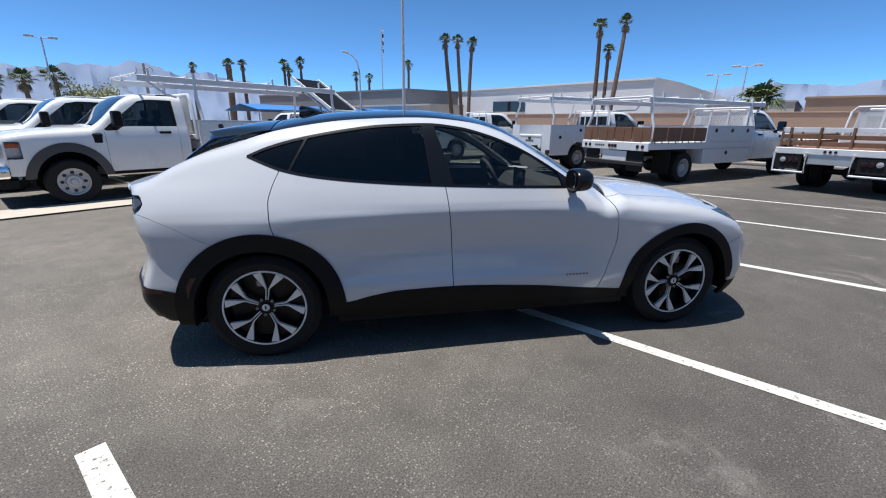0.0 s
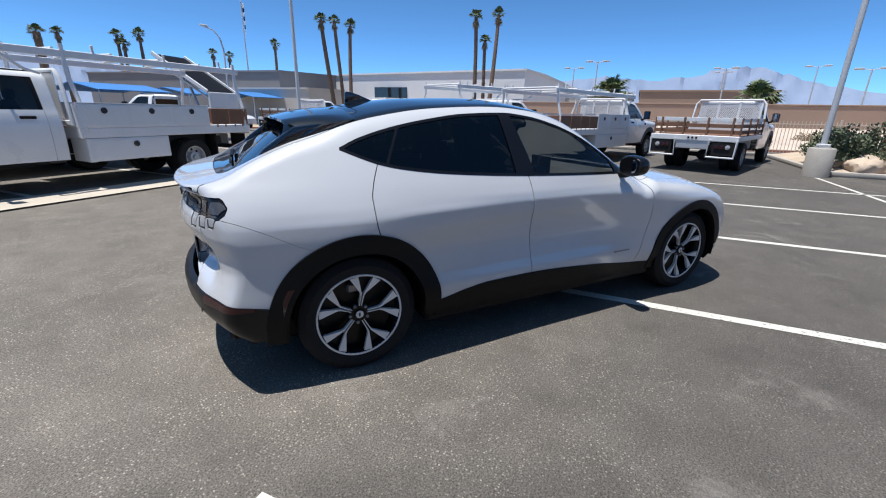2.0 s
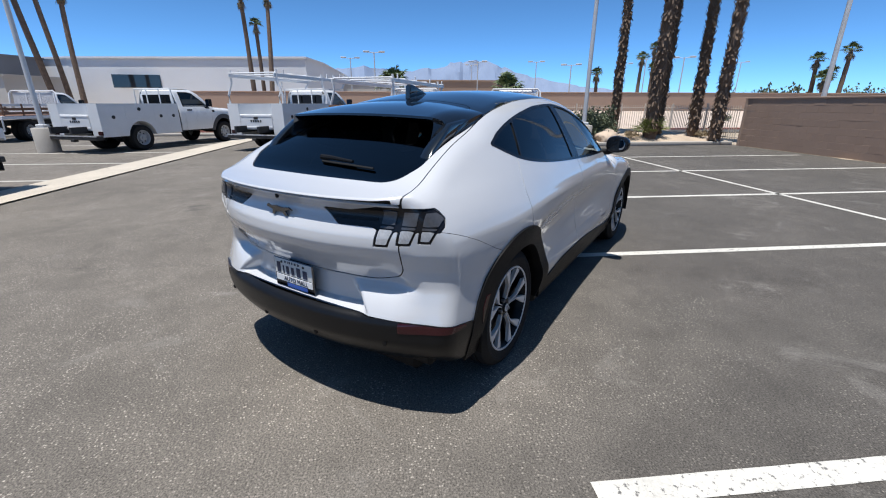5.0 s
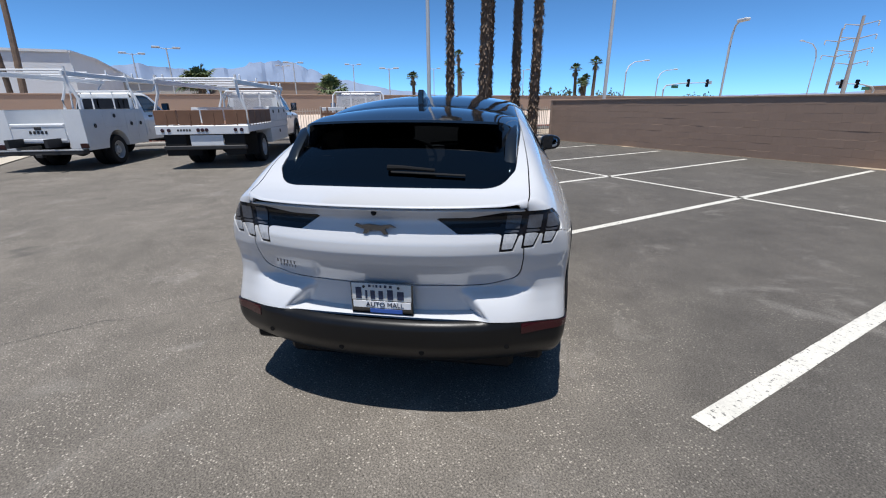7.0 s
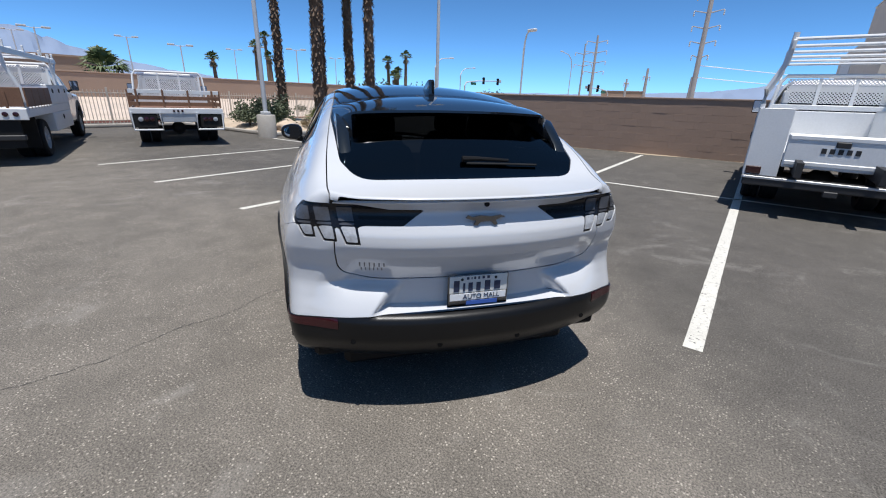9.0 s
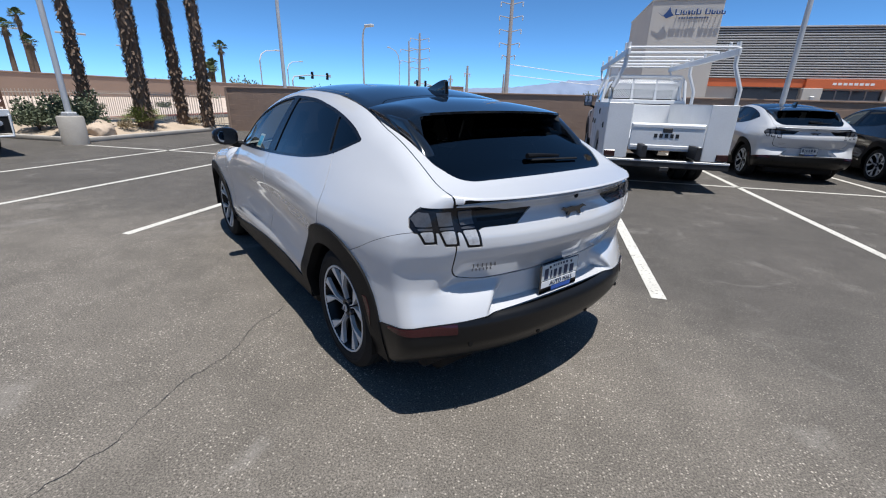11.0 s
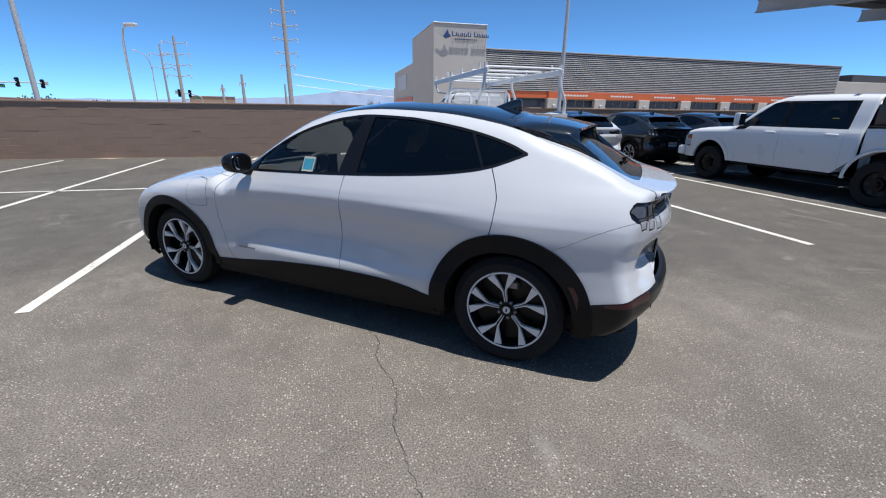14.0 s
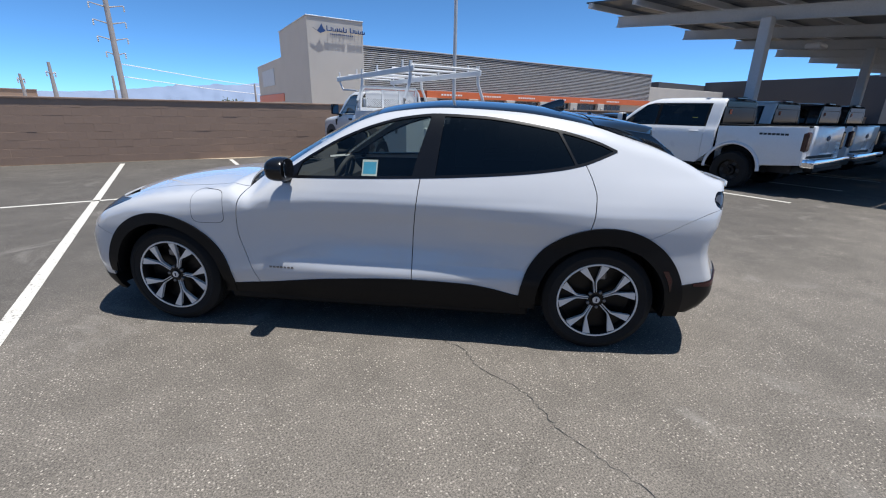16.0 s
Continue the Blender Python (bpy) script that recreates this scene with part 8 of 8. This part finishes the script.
def signal(x, y, h, reach, ang, label):
    t = thing("traffic_signal", label, "traffic light", pose(x, y, 0, 0, 0, ang))
    pts = [(0, 0, 0), (0, 0, h * 0.8), (0.4, 0, h * 0.92), (reach * 0.4, 0, h), (reach, 0, h + 0.15)]
    part("mast", tube(bmesh.new(), pts, 0.14, 8, 0.07), POLE_GREY, t, "", True)
    for k, x0 in enumerate((reach, reach * 0.55)):
        head = part("signal_head", boxed(x0 - 0.2, x0 + 0.2, -0.15, 0.15, h - 0.55, h + 0.65, 0.05), BLACK_PLASTIC, t, "black three-lamp signal head")
        for j in range(3):
            bm = bmesh.new()
            lathe(bm, [(0.12, 0.0), (0.13, 0.12), (0.11, 0.12), (0.10, 0.01), (0.001, 0.01)], 12, "Y")
            part("lens_hood", bm, BLACK_PLASTIC, head, "", False, Matrix.Translation((x0, 0.15, h - 0.3 + 0.37 * j)))
    part("street_sign", boxed(reach * 0.25 - 0.7, reach * 0.25 + 0.7, -0.03, 0.03, h - 0.75, h - 0.3, 0.01), shade("green_sign", (0.04, 0.16, 0.10), 0.5), t, "green street sign without letters")
    part("camera_box", boxed(reach + 0.35, reach + 0.9, -0.1, 0.1, h - 0.1, h + 0.4, 0.02), POLE_GREY, t)


signal(72.0, -24.0, 4.6, 9.0, -62, "traffic signal on a curved mast arm")
signal(70.0, -52.0, 3.9, 6.0, 110, "traffic signal on a mast arm")
for i, (x, y, s) in enumerate(((-37.7, 67.5, (5.0, 5.0, 7.6)), (58.0, -13.0, (3.5, 3.0, 3.3)), (45.0, -5.0, (3.0, 3.0, 3.2)), (60.0, -3.0, (4.0, 3.0, 3.0)), (74.0, -30.0, (3.0, 3.0, 3.0)), (72.0, -37.0, (2.5, 2.5, 2.8)), (40.0, -62.0, (3.0, 2.5, 3.0)))):
    leaf_clump("tree", "rounded desert tree with fine pale leaves" if i == 0 else "low round green street tree", "tree", pose(x, y, 0), s, 5200 if i == 0 else 1800, 0.32, shade("palo_verde", (0.25, 0.26, 0.10), 0.7, vary=0.3, scale=1, fine=6) if i == 0 else SHRUB, 30 + i, 7)

# ---- service building with the striped facade ----
bld = thing("service_building", "pale stucco service building with ribbed grey facade", "building", SITE)
bm = boxed(-10.23, -6.55, -33.0, -25.6, 0, 6.97, 0.02)
tower = part("tower", bm, STUCCO_PALE, bld, "pale stucco tower with blue sign")
part("tower_cap", boxed(-10.27, -6.51, -33.04, -25.56, 6.97, 7.03, 0.01), STEEL_GALV, bld)
part("side_wing", boxed(-10.2, -6.57, -43.2, -33.0, 0, 5.3, 0.02), STUCCO_PALE, bld, "lower pale stucco wing behind the tower")
part("wing_band", boxed(-6.57, -6.50, -43.2, -33.0, 2.1, 2.7, 0.01), ORANGE, bld)
part("wing_panel", boxed(-6.57, -6.53, -41.0, -36.0, 3.4, 4.7, 0.01), POLE_GREY, bld)
part("body", boxed(-43.2, -10.23, -45, -26.0, 0, 5.62, 0.02), STUCCO_PALE, bld)
slat = None
nsl = 20
for k in range(nsl):
    z = 3.02 + (5.62 - 3.02) * k / nsl
    if slat is None:
        slat = part("slat", boxed(-43.2, -10.25, -26.0, -25.86, 0.0, 0.062, 0.012), LOUVRE, bld, "grey horizontal metal rib", False, Matrix.Translation((0, 0, z)))
    else:
        o = new("slat", slat.data)
        o.parent = bld
        o.location = (0, 0, z)
# near-black backing sheet paints the shade in the gaps between the ribs
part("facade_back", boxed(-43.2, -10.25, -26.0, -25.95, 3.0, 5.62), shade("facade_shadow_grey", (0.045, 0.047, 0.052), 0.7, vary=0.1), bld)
part("facade_cap", boxed(-43.2, -10.25, -26.0, -25.82, 5.60, 5.68, 0.01), LOUVRE, bld)
part("orange_band", boxed(-43.2, -15.2, -26.0, -25.72, 2.52, 3.0, 0.01), ORANGE, bld, "orange painted fascia band")
part("orange_band", boxed(-15.2, -10.25, -26.0, -25.9, 2.55, 3.0, 0.01), ORANGE, bld)
for k in range(6):
    a1 = -16.1 - 3.9 * k
    bay = part("bay_door", boxed(a1 - 2.85, a1, -25.99, -25.90, 0.1, 2.42, 0.01), DARK_GLASS, bld, "dark glazed service bay door")
    for z in (0.7, 1.3, 1.9):
        part("door_rail", boxed(a1 - 2.85, a1, -25.90, -25.87, z, z + 0.06), STUCCO_GREY, bay)
    for q in range(1, 4):
        part("door_stile", boxed(a1 - 2.85 * q / 4 - 0.03, a1 - 2.85 * q / 4 + 0.03, -25.90, -25.875, 0.1, 2.42), STUCCO_GREY, bay)
    part("pillar", boxed(a1 + 0.05, a1 + 1.0, -25.98, -25.62, 0, 2.52, 0.02), STUCCO_PALE, bld)
    part("wall_lamp", boxed(a1 + 0.4, a1 + 0.62, -25.62, -25.50, 1.75, 2.1, 0.03), STEEL_GALV, bld)
    for q in range(8):
        part("band_stroke", boxed(a1 - 2.3 + 0.25 * q, a1 - 2.12 + 0.25 * q, -25.72, -25.715, 2.70, 2.82), WHITE_SIGN, bld)
part("entrance_glass", boxed(-15.0, -11.9, -25.98, -25.86, 0, 2.5, 0.01), DARK_GLASS, bld, "dark glazed entrance")
# sign on the tower: trade name as plain strokes, with a wrench-like mark
part("sign_mark", prism(bmesh.new(), [(-6.85, 6.35), (-7.15, 6.18), (-7.35, 6.42), (-7.45, 6.62), (-7.55, 6.35), (-7.7, 6.2), (-7.35, 6.05)], -25.42, -25.46, 0), BLUE_LETTER, tower, "blue tool-like mark")
rnd = random.Random(5)
xs = -7.75
for w in (0.34, 0.22, 0.12, 0.2, 0.24, 0.0, 0.26, 0.2, 0.2, 0.2):
    if w == 0.0:
        xs -= 0.16
        continue
    hgt = 0.30 if w > 0.23 else 0.22
    z0 = 6.22
    bm = boxed(xs - w, xs, -25.46, -25.42, z0, z0 + 0.07, 0.01)
    box(bm, xs - 0.07, xs, -25.46, -25.42, z0, z0 + hgt, 0.01)
    box(bm, xs - w, xs - w + 0.06, -25.46, -25.42, z0, z0 + hgt * 0.8, 0.01)
    part("sign_stroke", bm, BLUE_LETTER, tower)
    bm = boxed(xs - w - 0.012, xs + 0.012, -25.48, -25.462, z0 - 0.012, z0 + 0.082, 0.01)
    part("stroke_halo", bm, WHITE_SIGN, tower)
    part("sign_bracket", boxed(xs - w / 2 - 0.02, xs - w / 2 + 0.02, -25.6, -25.48, z0 + 0.05, z0 + 0.12), STEEL_GALV, tower)
    xs -= w + 0.05
for k in range(12):
    part("sign_stroke", boxed(-8.1 - 0.13 * k, -8.02 - 0.13 * k, -25.60, -25.57, 6.05, 6.12), BLUE_LETTER, tower)

# grey hall further along, wall colour darkened for shade, white low wing before it
HALL_SHADED = shade("shaded_grey_stucco", (0.060, 0.062, 0.070), 0.9, vary=0.10, scale=0.5, fine=20, bump=0.004)
hall = thing("grey_hall", "large grey flat-roofed hall beyond the canopy, colour darkened for shade", "building", SITE)
part("hall_wall", boxed(-95, -49.5, -60, -29.0, 0, 5.4, 0.02), HALL_SHADED, hall)
part("hall_wing", boxed(-120, -60, -29.0, -11.0, 0, 5.8, 0.02), HALL_SHADED, hall)
part("white_wing", boxed(-60, -43.3, -29, -26.5, 0, 4.5, 0.02), STUCCO_PALE, hall)

# ---- solar canopy over the pickups ----
can = thing("solar_canopy", "tilted solar panel canopy on grey steel posts", "canopy", SITE)
tilt = Matrix.Translation((0, -6.6, 4.5)) @ Matrix.Rotation(math.atan(-0.1), 4, "X")
length = 12.4
for k in range(8):
    a = -11.2 - 3.86 * k
    bm = bmesh.new()
    box(bm, a - 0.07, a + 0.07, 0, length, -0.30, -0.28, 0.0, tilt)
    box(bm, a - 0.07, a + 0.07, 0, length, -0.02, 0.0, 0.0, tilt)
    box(bm, a - 0.01, a + 0.01, 0, length, -0.29, 0.0, 0.0, tilt)
    part("girder", bm, POLE_GREY, can, "grey steel roof girder")
    if k % 2 == 0:
        part("post", boxed(a + 0.08, a + 0.32, -2.33, -2.09, 0, 3.80, 0.02), POLE_GREY, can, "square grey steel post")
        part("post_foot", boxed(a - 0.12, a + 0.52, -2.52, -1.9, 0, 0.75, 0.03), CONCRETE, can)
for k in range(9):
    y = 0.3 + k * (length - 0.6) / 8
    part("purlin", boxed(-42.0, -9.4, y - 0.04, y + 0.04, 0.0, 0.14, 0.0, tilt), POLE_GREY, can)
pan = None
for i in range(19):
    for j in range(6):
        x0, y0 = -42.0 + 1.71 * i, 0.05 + 2.06 * j
        if pan is None:
            pan = part("solar_panel", boxed(0.01, 1.70, 0.01, 2.05, 0.15, 0.19, 0.004), SOLAR, can, "dark solar panel", False, tilt @ Matrix.Translation((x0, y0, 0)))
        else:
            o = new("solar_panel", pan.data)
            o.parent = can
            o.matrix_local = tilt @ Matrix.Translation((x0, y0, 0))
part("canopy_lamp", boxed(-15.6, -15.0, -2.8, -2.4, 3.5, 3.65, 0.04), WHITE_SIGN, can)

# ---- buildings to the north and east ----
def hall_at(name, label, pts, h, mat, roof=None):
    """A flat-roofed hall over a ground outline."""
    t = thing(name, label, "building", Matrix())
    bm = bmesh.new()
    a = [bm.verts.new((x, y, 0)) for x, y in pts]
    b = [bm.verts.new((x, y, h)) for x, y in pts]
    n = len(pts)
    fs = [bm.faces.new((a[i], a[(i + 1) % n], b[(i + 1) % n], b[i])) for i in range(n)] + [bm.faces.new(b)]
    bmesh.ops.recalc_face_normals(bm, faces=fs)
    part("wall", bm, mat, t)
    bm = bmesh.new()
    ring_pts = [Vector((x, y, h)) for x, y in pts]
    for i in range(n):
        p, q = ring_pts[i], ring_pts[(i + 1) % n]
        d = (q - p).normalized()
        s = Vector((-d.y, d.x, 0)) * 0.12
        v = [p - s, q - s, q + s, p + s]
        lo = [bm.verts.new(w - Vector((0, 0, 0.05))) for w in v]
        hi = [bm.verts.new(w + Vector((0, 0, 0.12))) for w in v]
        bm.faces.new(hi)
        for k in range(4):
            bm.faces.new((lo[k], lo[(k + 1) % 4], hi[(k + 1) % 4], hi[k]))
    part("parapet", bm, mat, t)
    return t


U, W = (SITE @ Vector((1, 0, 0))).xy, (SITE @ Vector((0, 1, 0))).xy
site = lambda a, b: (U.x * a + W.x * b, U.y * a + W.y * b)
white_hall = hall_at("white_hall", "long white flat-roofed hall with a grey end wall", [site(38, 9.0), site(44, 8.4), site(75, 8.4), site(75, 48), site(46, 48), site(40, 30)], 5.35, STUCCO_WHITE)
sg_m = Matrix.Translation((*site(39.0, 24.0), 3.4)) @ Matrix.Rotation(radians(38.7 - 82), 4, "Z")
part("dark_sign", boxed(-1.9, 1.9, -0.1, 0.1, -0.55, 0.55, 0.02), DARK_GLASS, white_hall, "dark blank sign board", False, sg_m)
hall_at("grey_showroom", "grey flat-roofed showroom behind parked trucks", [site(33, 34), site(40, 32), site(48, 60), site(30, 62)], 5.2, STUCCO_GREY)
hall_at("grey_showroom", "low pale showroom with dark window bands", [site(31.5, 29), site(36, 28), site(36, 40), site(31, 42)], 3.4, STUCCO_PALE)
hall_at("tan_shop", "low tan flat-roofed shop across the street", [site(52, -1), site(52, -14), site(80, -14), site(80, -1)], 4.2, STUCCO_TAN)
hall_at("tan_shop", "long low tan building across the street", [site(60, 10), site(60, 0), site(90, 0), site(90, 10)], 4.3, STUCCO_PALE)
hall_at("tan_shop", "small pale building by the crossing", [(92, -78), (100, -84), (106, -78), (98, -70)], 4.4, STUCCO_TAN)

# blue shade canopies and ranks of parked cars far to the north
BLUE_SHADE = shade("blue_shade_cloth", (0.03, 0.16, 0.42), 0.7, vary=0.1, scale=1, fine=20)
for k in range(3):
    t = thing("shade_canopy", "blue cloth shade canopy over parked cars", "canopy", at_site(17 + 6.5 * k, 35, 0, 90), "shade canopies")
    bm = bmesh.new()
    prism(bm, [(-3, 2.5), (0, 3.0), (3, 2.5), (3, 2.45), (0, 2.95), (-3, 2.45)], -2.6, 2.6)
    part("cloth", bm, BLUE_SHADE, t)
    for x in (-2.8, 2.8):
        for y in (-2.4, 2.4):
            part("post", tube(bmesh.new(), [(x, y, 0), (x, y, 2.5)], 0.05, 8), POLE_GREY, t)


def simple_saloon(m, mat, label):
    """A distant parked car: body, cabin glass, wheels."""
    t = thing("parked_car", label, "car", m, "distant parked cars")
    bm = bmesh.new()
    prism(bm, [(-2.25, 0.45), (-2.28, 0.85), (-2.1, 1.0), (-1.5, 1.03), (-1.0, 1.45), (0.25, 1.48), (0.95, 1.05), (1.9, 0.92), (2.2, 0.75), (2.22, 0.4), (1.8, 0.28), (-1.8, 0.28)], -0.9, 0.9, 0.08)
    part("body", bm, mat, t, "", True)
    bm = bmesh.new()
    prism(bm, [(-1.38, 1.06), (-0.95, 1.40), (0.2, 1.43), (0.82, 1.08)], -0.915, 0.915)
    part("side_glass", bm, DARK_GLASS, t)
    bm = bmesh.new()
    prism(bm, [(0.30, 1.46), (0.92, 1.09), (0.98, 1.10), (0.36, 1.48)], -0.72, 0.72)
    part("windscreen", bm, DARK_GLASS, t)
    for x in (-1.4, 1.4):
        for sg in (1, -1):
            bm = bmesh.new()
            lathe(bm, [(0.2, -0.1), (0.33, -0.1), (0.33, 0.1), (0.2, 0.1)], 18, "Y")
            w = part("wheel", bm, RUBBER, t, "", True, Matrix.Translation((x, sg * 0.82, 0.33)))
            bm = bmesh.new()
            lathe(bm, [(0.21, sg * 0.09), (0.001, sg * 0.10)], 16, "Y")
            part("rim", bm, STEEL_GALV, w)
    return t


SILVER = shade("silver_car_paint", (0.4, 0.41, 0.43), 0.3, metal=0.4, vary=0.05, coat=0.6)
base_cars = [simple_saloon(at_site(6, 21, 0, 180), WHITE_PAINT, "white car in a distant parked row"), simple_saloon(at_site(8.7, 21.2, 0, 90), SILVER, "silver car in a distant parked row"), simple_saloon(at_site(11.4, 21.0, 0, 90), CAR_BLACK, "black car in a distant parked row")]
rnd = random.Random(21)
for row, b in enumerate((27, 33, 41)):
    for k in range(12):
        a = -12 + 2.9 * k + 1.2 * row
        copy_thing(rnd.choice(base_cars), at_site(a, b + rnd.random() * 0.4, 0, 90 if rnd.random() < 0.7 else -90))
for k in range(5):
    copy_thing(base_cars[0], at_site(-6 - 3.4 * k, 18.5 + 0.5 * k, 0, 180))

# flag pole
t = thing("flag_pole", "tall flag pole with a limp striped flag", "flag pole", pose(2.85, 64.2, 0))
part("pole", tube(bmesh.new(), [(0, 0, 0), (0, 0, 15)], 0.12, 8, 0.06), POLE_GREY, t)
for k in range(7):
    part("stripe", boxed(0.1 + 0.01 * k, 0.36 - 0.015 * k, -0.05, 0.05, 13.9 - 0.5 * k, 14.4 - 0.5 * k, 0.02), RED_LENS if k % 2 else WHITE_SIGN, t)

# ---- mountains round the valley ----
def ridge(name, dist, heights, mat, seed, label, rough):
    """A far range: (azimuth in degrees from +x, height) pairs, with ragged crests."""
    f = pchip(heights)
    n = 900
    a0, a1 = heights[0][0], heights[-1][0]
    bm = bmesh.new()
    prev = None
    for k in range(n + 1):
        az = a0 + (a1 - a0) * k / n
        h = float(f(np.array([az]))[0])
        q = Vector((az * 0.35, seed, 0))
        h *= 1 + rough * (0.5 * noise.noise(q) + 0.3 * noise.noise(q * 2.7) + 0.2 * noise.noise(q * 7))
        c, s = math.cos(radians(az)), math.sin(radians(az))
        col = []
        for i in range(9):
            u = i / 8
            d = dist + 240 * u + 40 * noise.noise(Vector((az * 0.9, u * 3, seed + 5)))
            col.append(bm.verts.new((d * c, d * s, -4 + (h + 4) * u * (0.85 + 0.15 * u) * (1 + 0.1 * noise.noise(Vector((az * 1.7, u * 4, seed)))) if i < 8 else h)))
        if prev:
            for i in range(8):
                bm.faces.new((prev[i], prev[i + 1], col[i + 1], col[i]))
        prev = col
    bmesh.ops.recalc_face_normals(bm, faces=bm.faces)
    ob = link_mesh(name, bm, mat, True)
    tagged(ob, label, "mountains", kind="structure")


# far backdrop range, coloured with its haze
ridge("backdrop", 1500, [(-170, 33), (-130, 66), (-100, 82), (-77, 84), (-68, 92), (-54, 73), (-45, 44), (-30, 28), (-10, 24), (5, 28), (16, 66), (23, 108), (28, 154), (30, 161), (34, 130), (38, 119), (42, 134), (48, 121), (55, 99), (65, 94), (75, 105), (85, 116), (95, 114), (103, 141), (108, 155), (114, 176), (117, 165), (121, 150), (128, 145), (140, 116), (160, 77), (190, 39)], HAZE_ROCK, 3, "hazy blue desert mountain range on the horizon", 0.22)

# ---- blocks of the wall ----
def block_mesh(name, seed, w=0.3992, h=0.192, d=0.0025):
    r = random.Random(seed)
    bm = bmesh.new()
    j = lambda s: (r.random() - 0.5) * s
    f = [bm.verts.new((x + j(0.002), d + j(0.002), z + j(0.002))) for x, z in ((0.003, 0.003), (w - 0.003, 0.003), (w - 0.003, h - 0.003), (0.003, h - 0.003))]
    b = [bm.verts.new((x, 0, z)) for x, z in ((0, 0), (w, 0), (w, h), (0, h))]
    bm.faces.new(f[::-1])
    for i in range(4):
        bm.faces.new((b[i], f[i], f[(i + 1) % 4], b[(i + 1) % 4]))
    return bm


def to_mesh(name, bm, mat):
    me = bpy.data.meshes.new(name)
    bm.to_mesh(me)
    bm.free()
    me.materials.append(mat)
    return me


BLOCK_RAND = shade("slump_block_joined", (0.30, 0.208, 0.155), 0.92, vary=0.16, scale=1.6, fine=70, bump=0.006, bump_scale=40)
metal_kinds = [to_mesh("block", block_mesh("block", s), BLOCK) for s in range(8)]
rest_v, rest_f = [], []
rnd = random.Random(11)
rows = 8
ch = (WALL_H - 0.05) / rows
count = 0
for row in range(rows):
    off = 0.2 * (row % 2)
    n = int((11.2 - off + 48) / 0.4)
    for i in range(n):
        a = 11.28 - off - 0.4 * (i + 1)
        z = row * ch + 0.004
        proud = 0.0025 * rnd.random()
        if rnd.random() < 0.07:
            proud += 0.003
        if -3.6 < a < 9.4 and count < 300:
            ob = new("block", rnd.choice(metal_kinds))
            ob.parent = wall
            ob.location = (a, WALL_B - 0.006 + proud, z)
            ob.scale = (1, 1, (ch - 0.002) / 0.192)
            count += 1
        else:
            base = len(rest_v)
            y = WALL_B - 0.006
            w, h, d = 0.3992, ch - 0.002, 0.0025 + proud
            rest_v += [(a, y, z), (a + w, y, z), (a + w, y, z + h), (a, y, z + h)]
            rest_v += [(a + 0.006, y + d, z + 0.006), (a + w - 0.006, y + d, z + 0.006), (a + w - 0.006, y + d + 0.001, z + h - 0.006), (a + 0.006, y + d, z + h - 0.006)]
            rest_f += [(base + 7, base + 6, base + 5, base + 4)] + [(base + k, base + 4 + k, base + 4 + (k + 1) % 4, base + (k + 1) % 4) for k in range(4)]
me = bpy.data.meshes.new("blocks")
me.from_pydata(rest_v, [], rest_f)
me.materials.append(BLOCK_RAND)
ob = new("blocks", me)
ob.parent = wall
tagged(ob, kind="stuff")
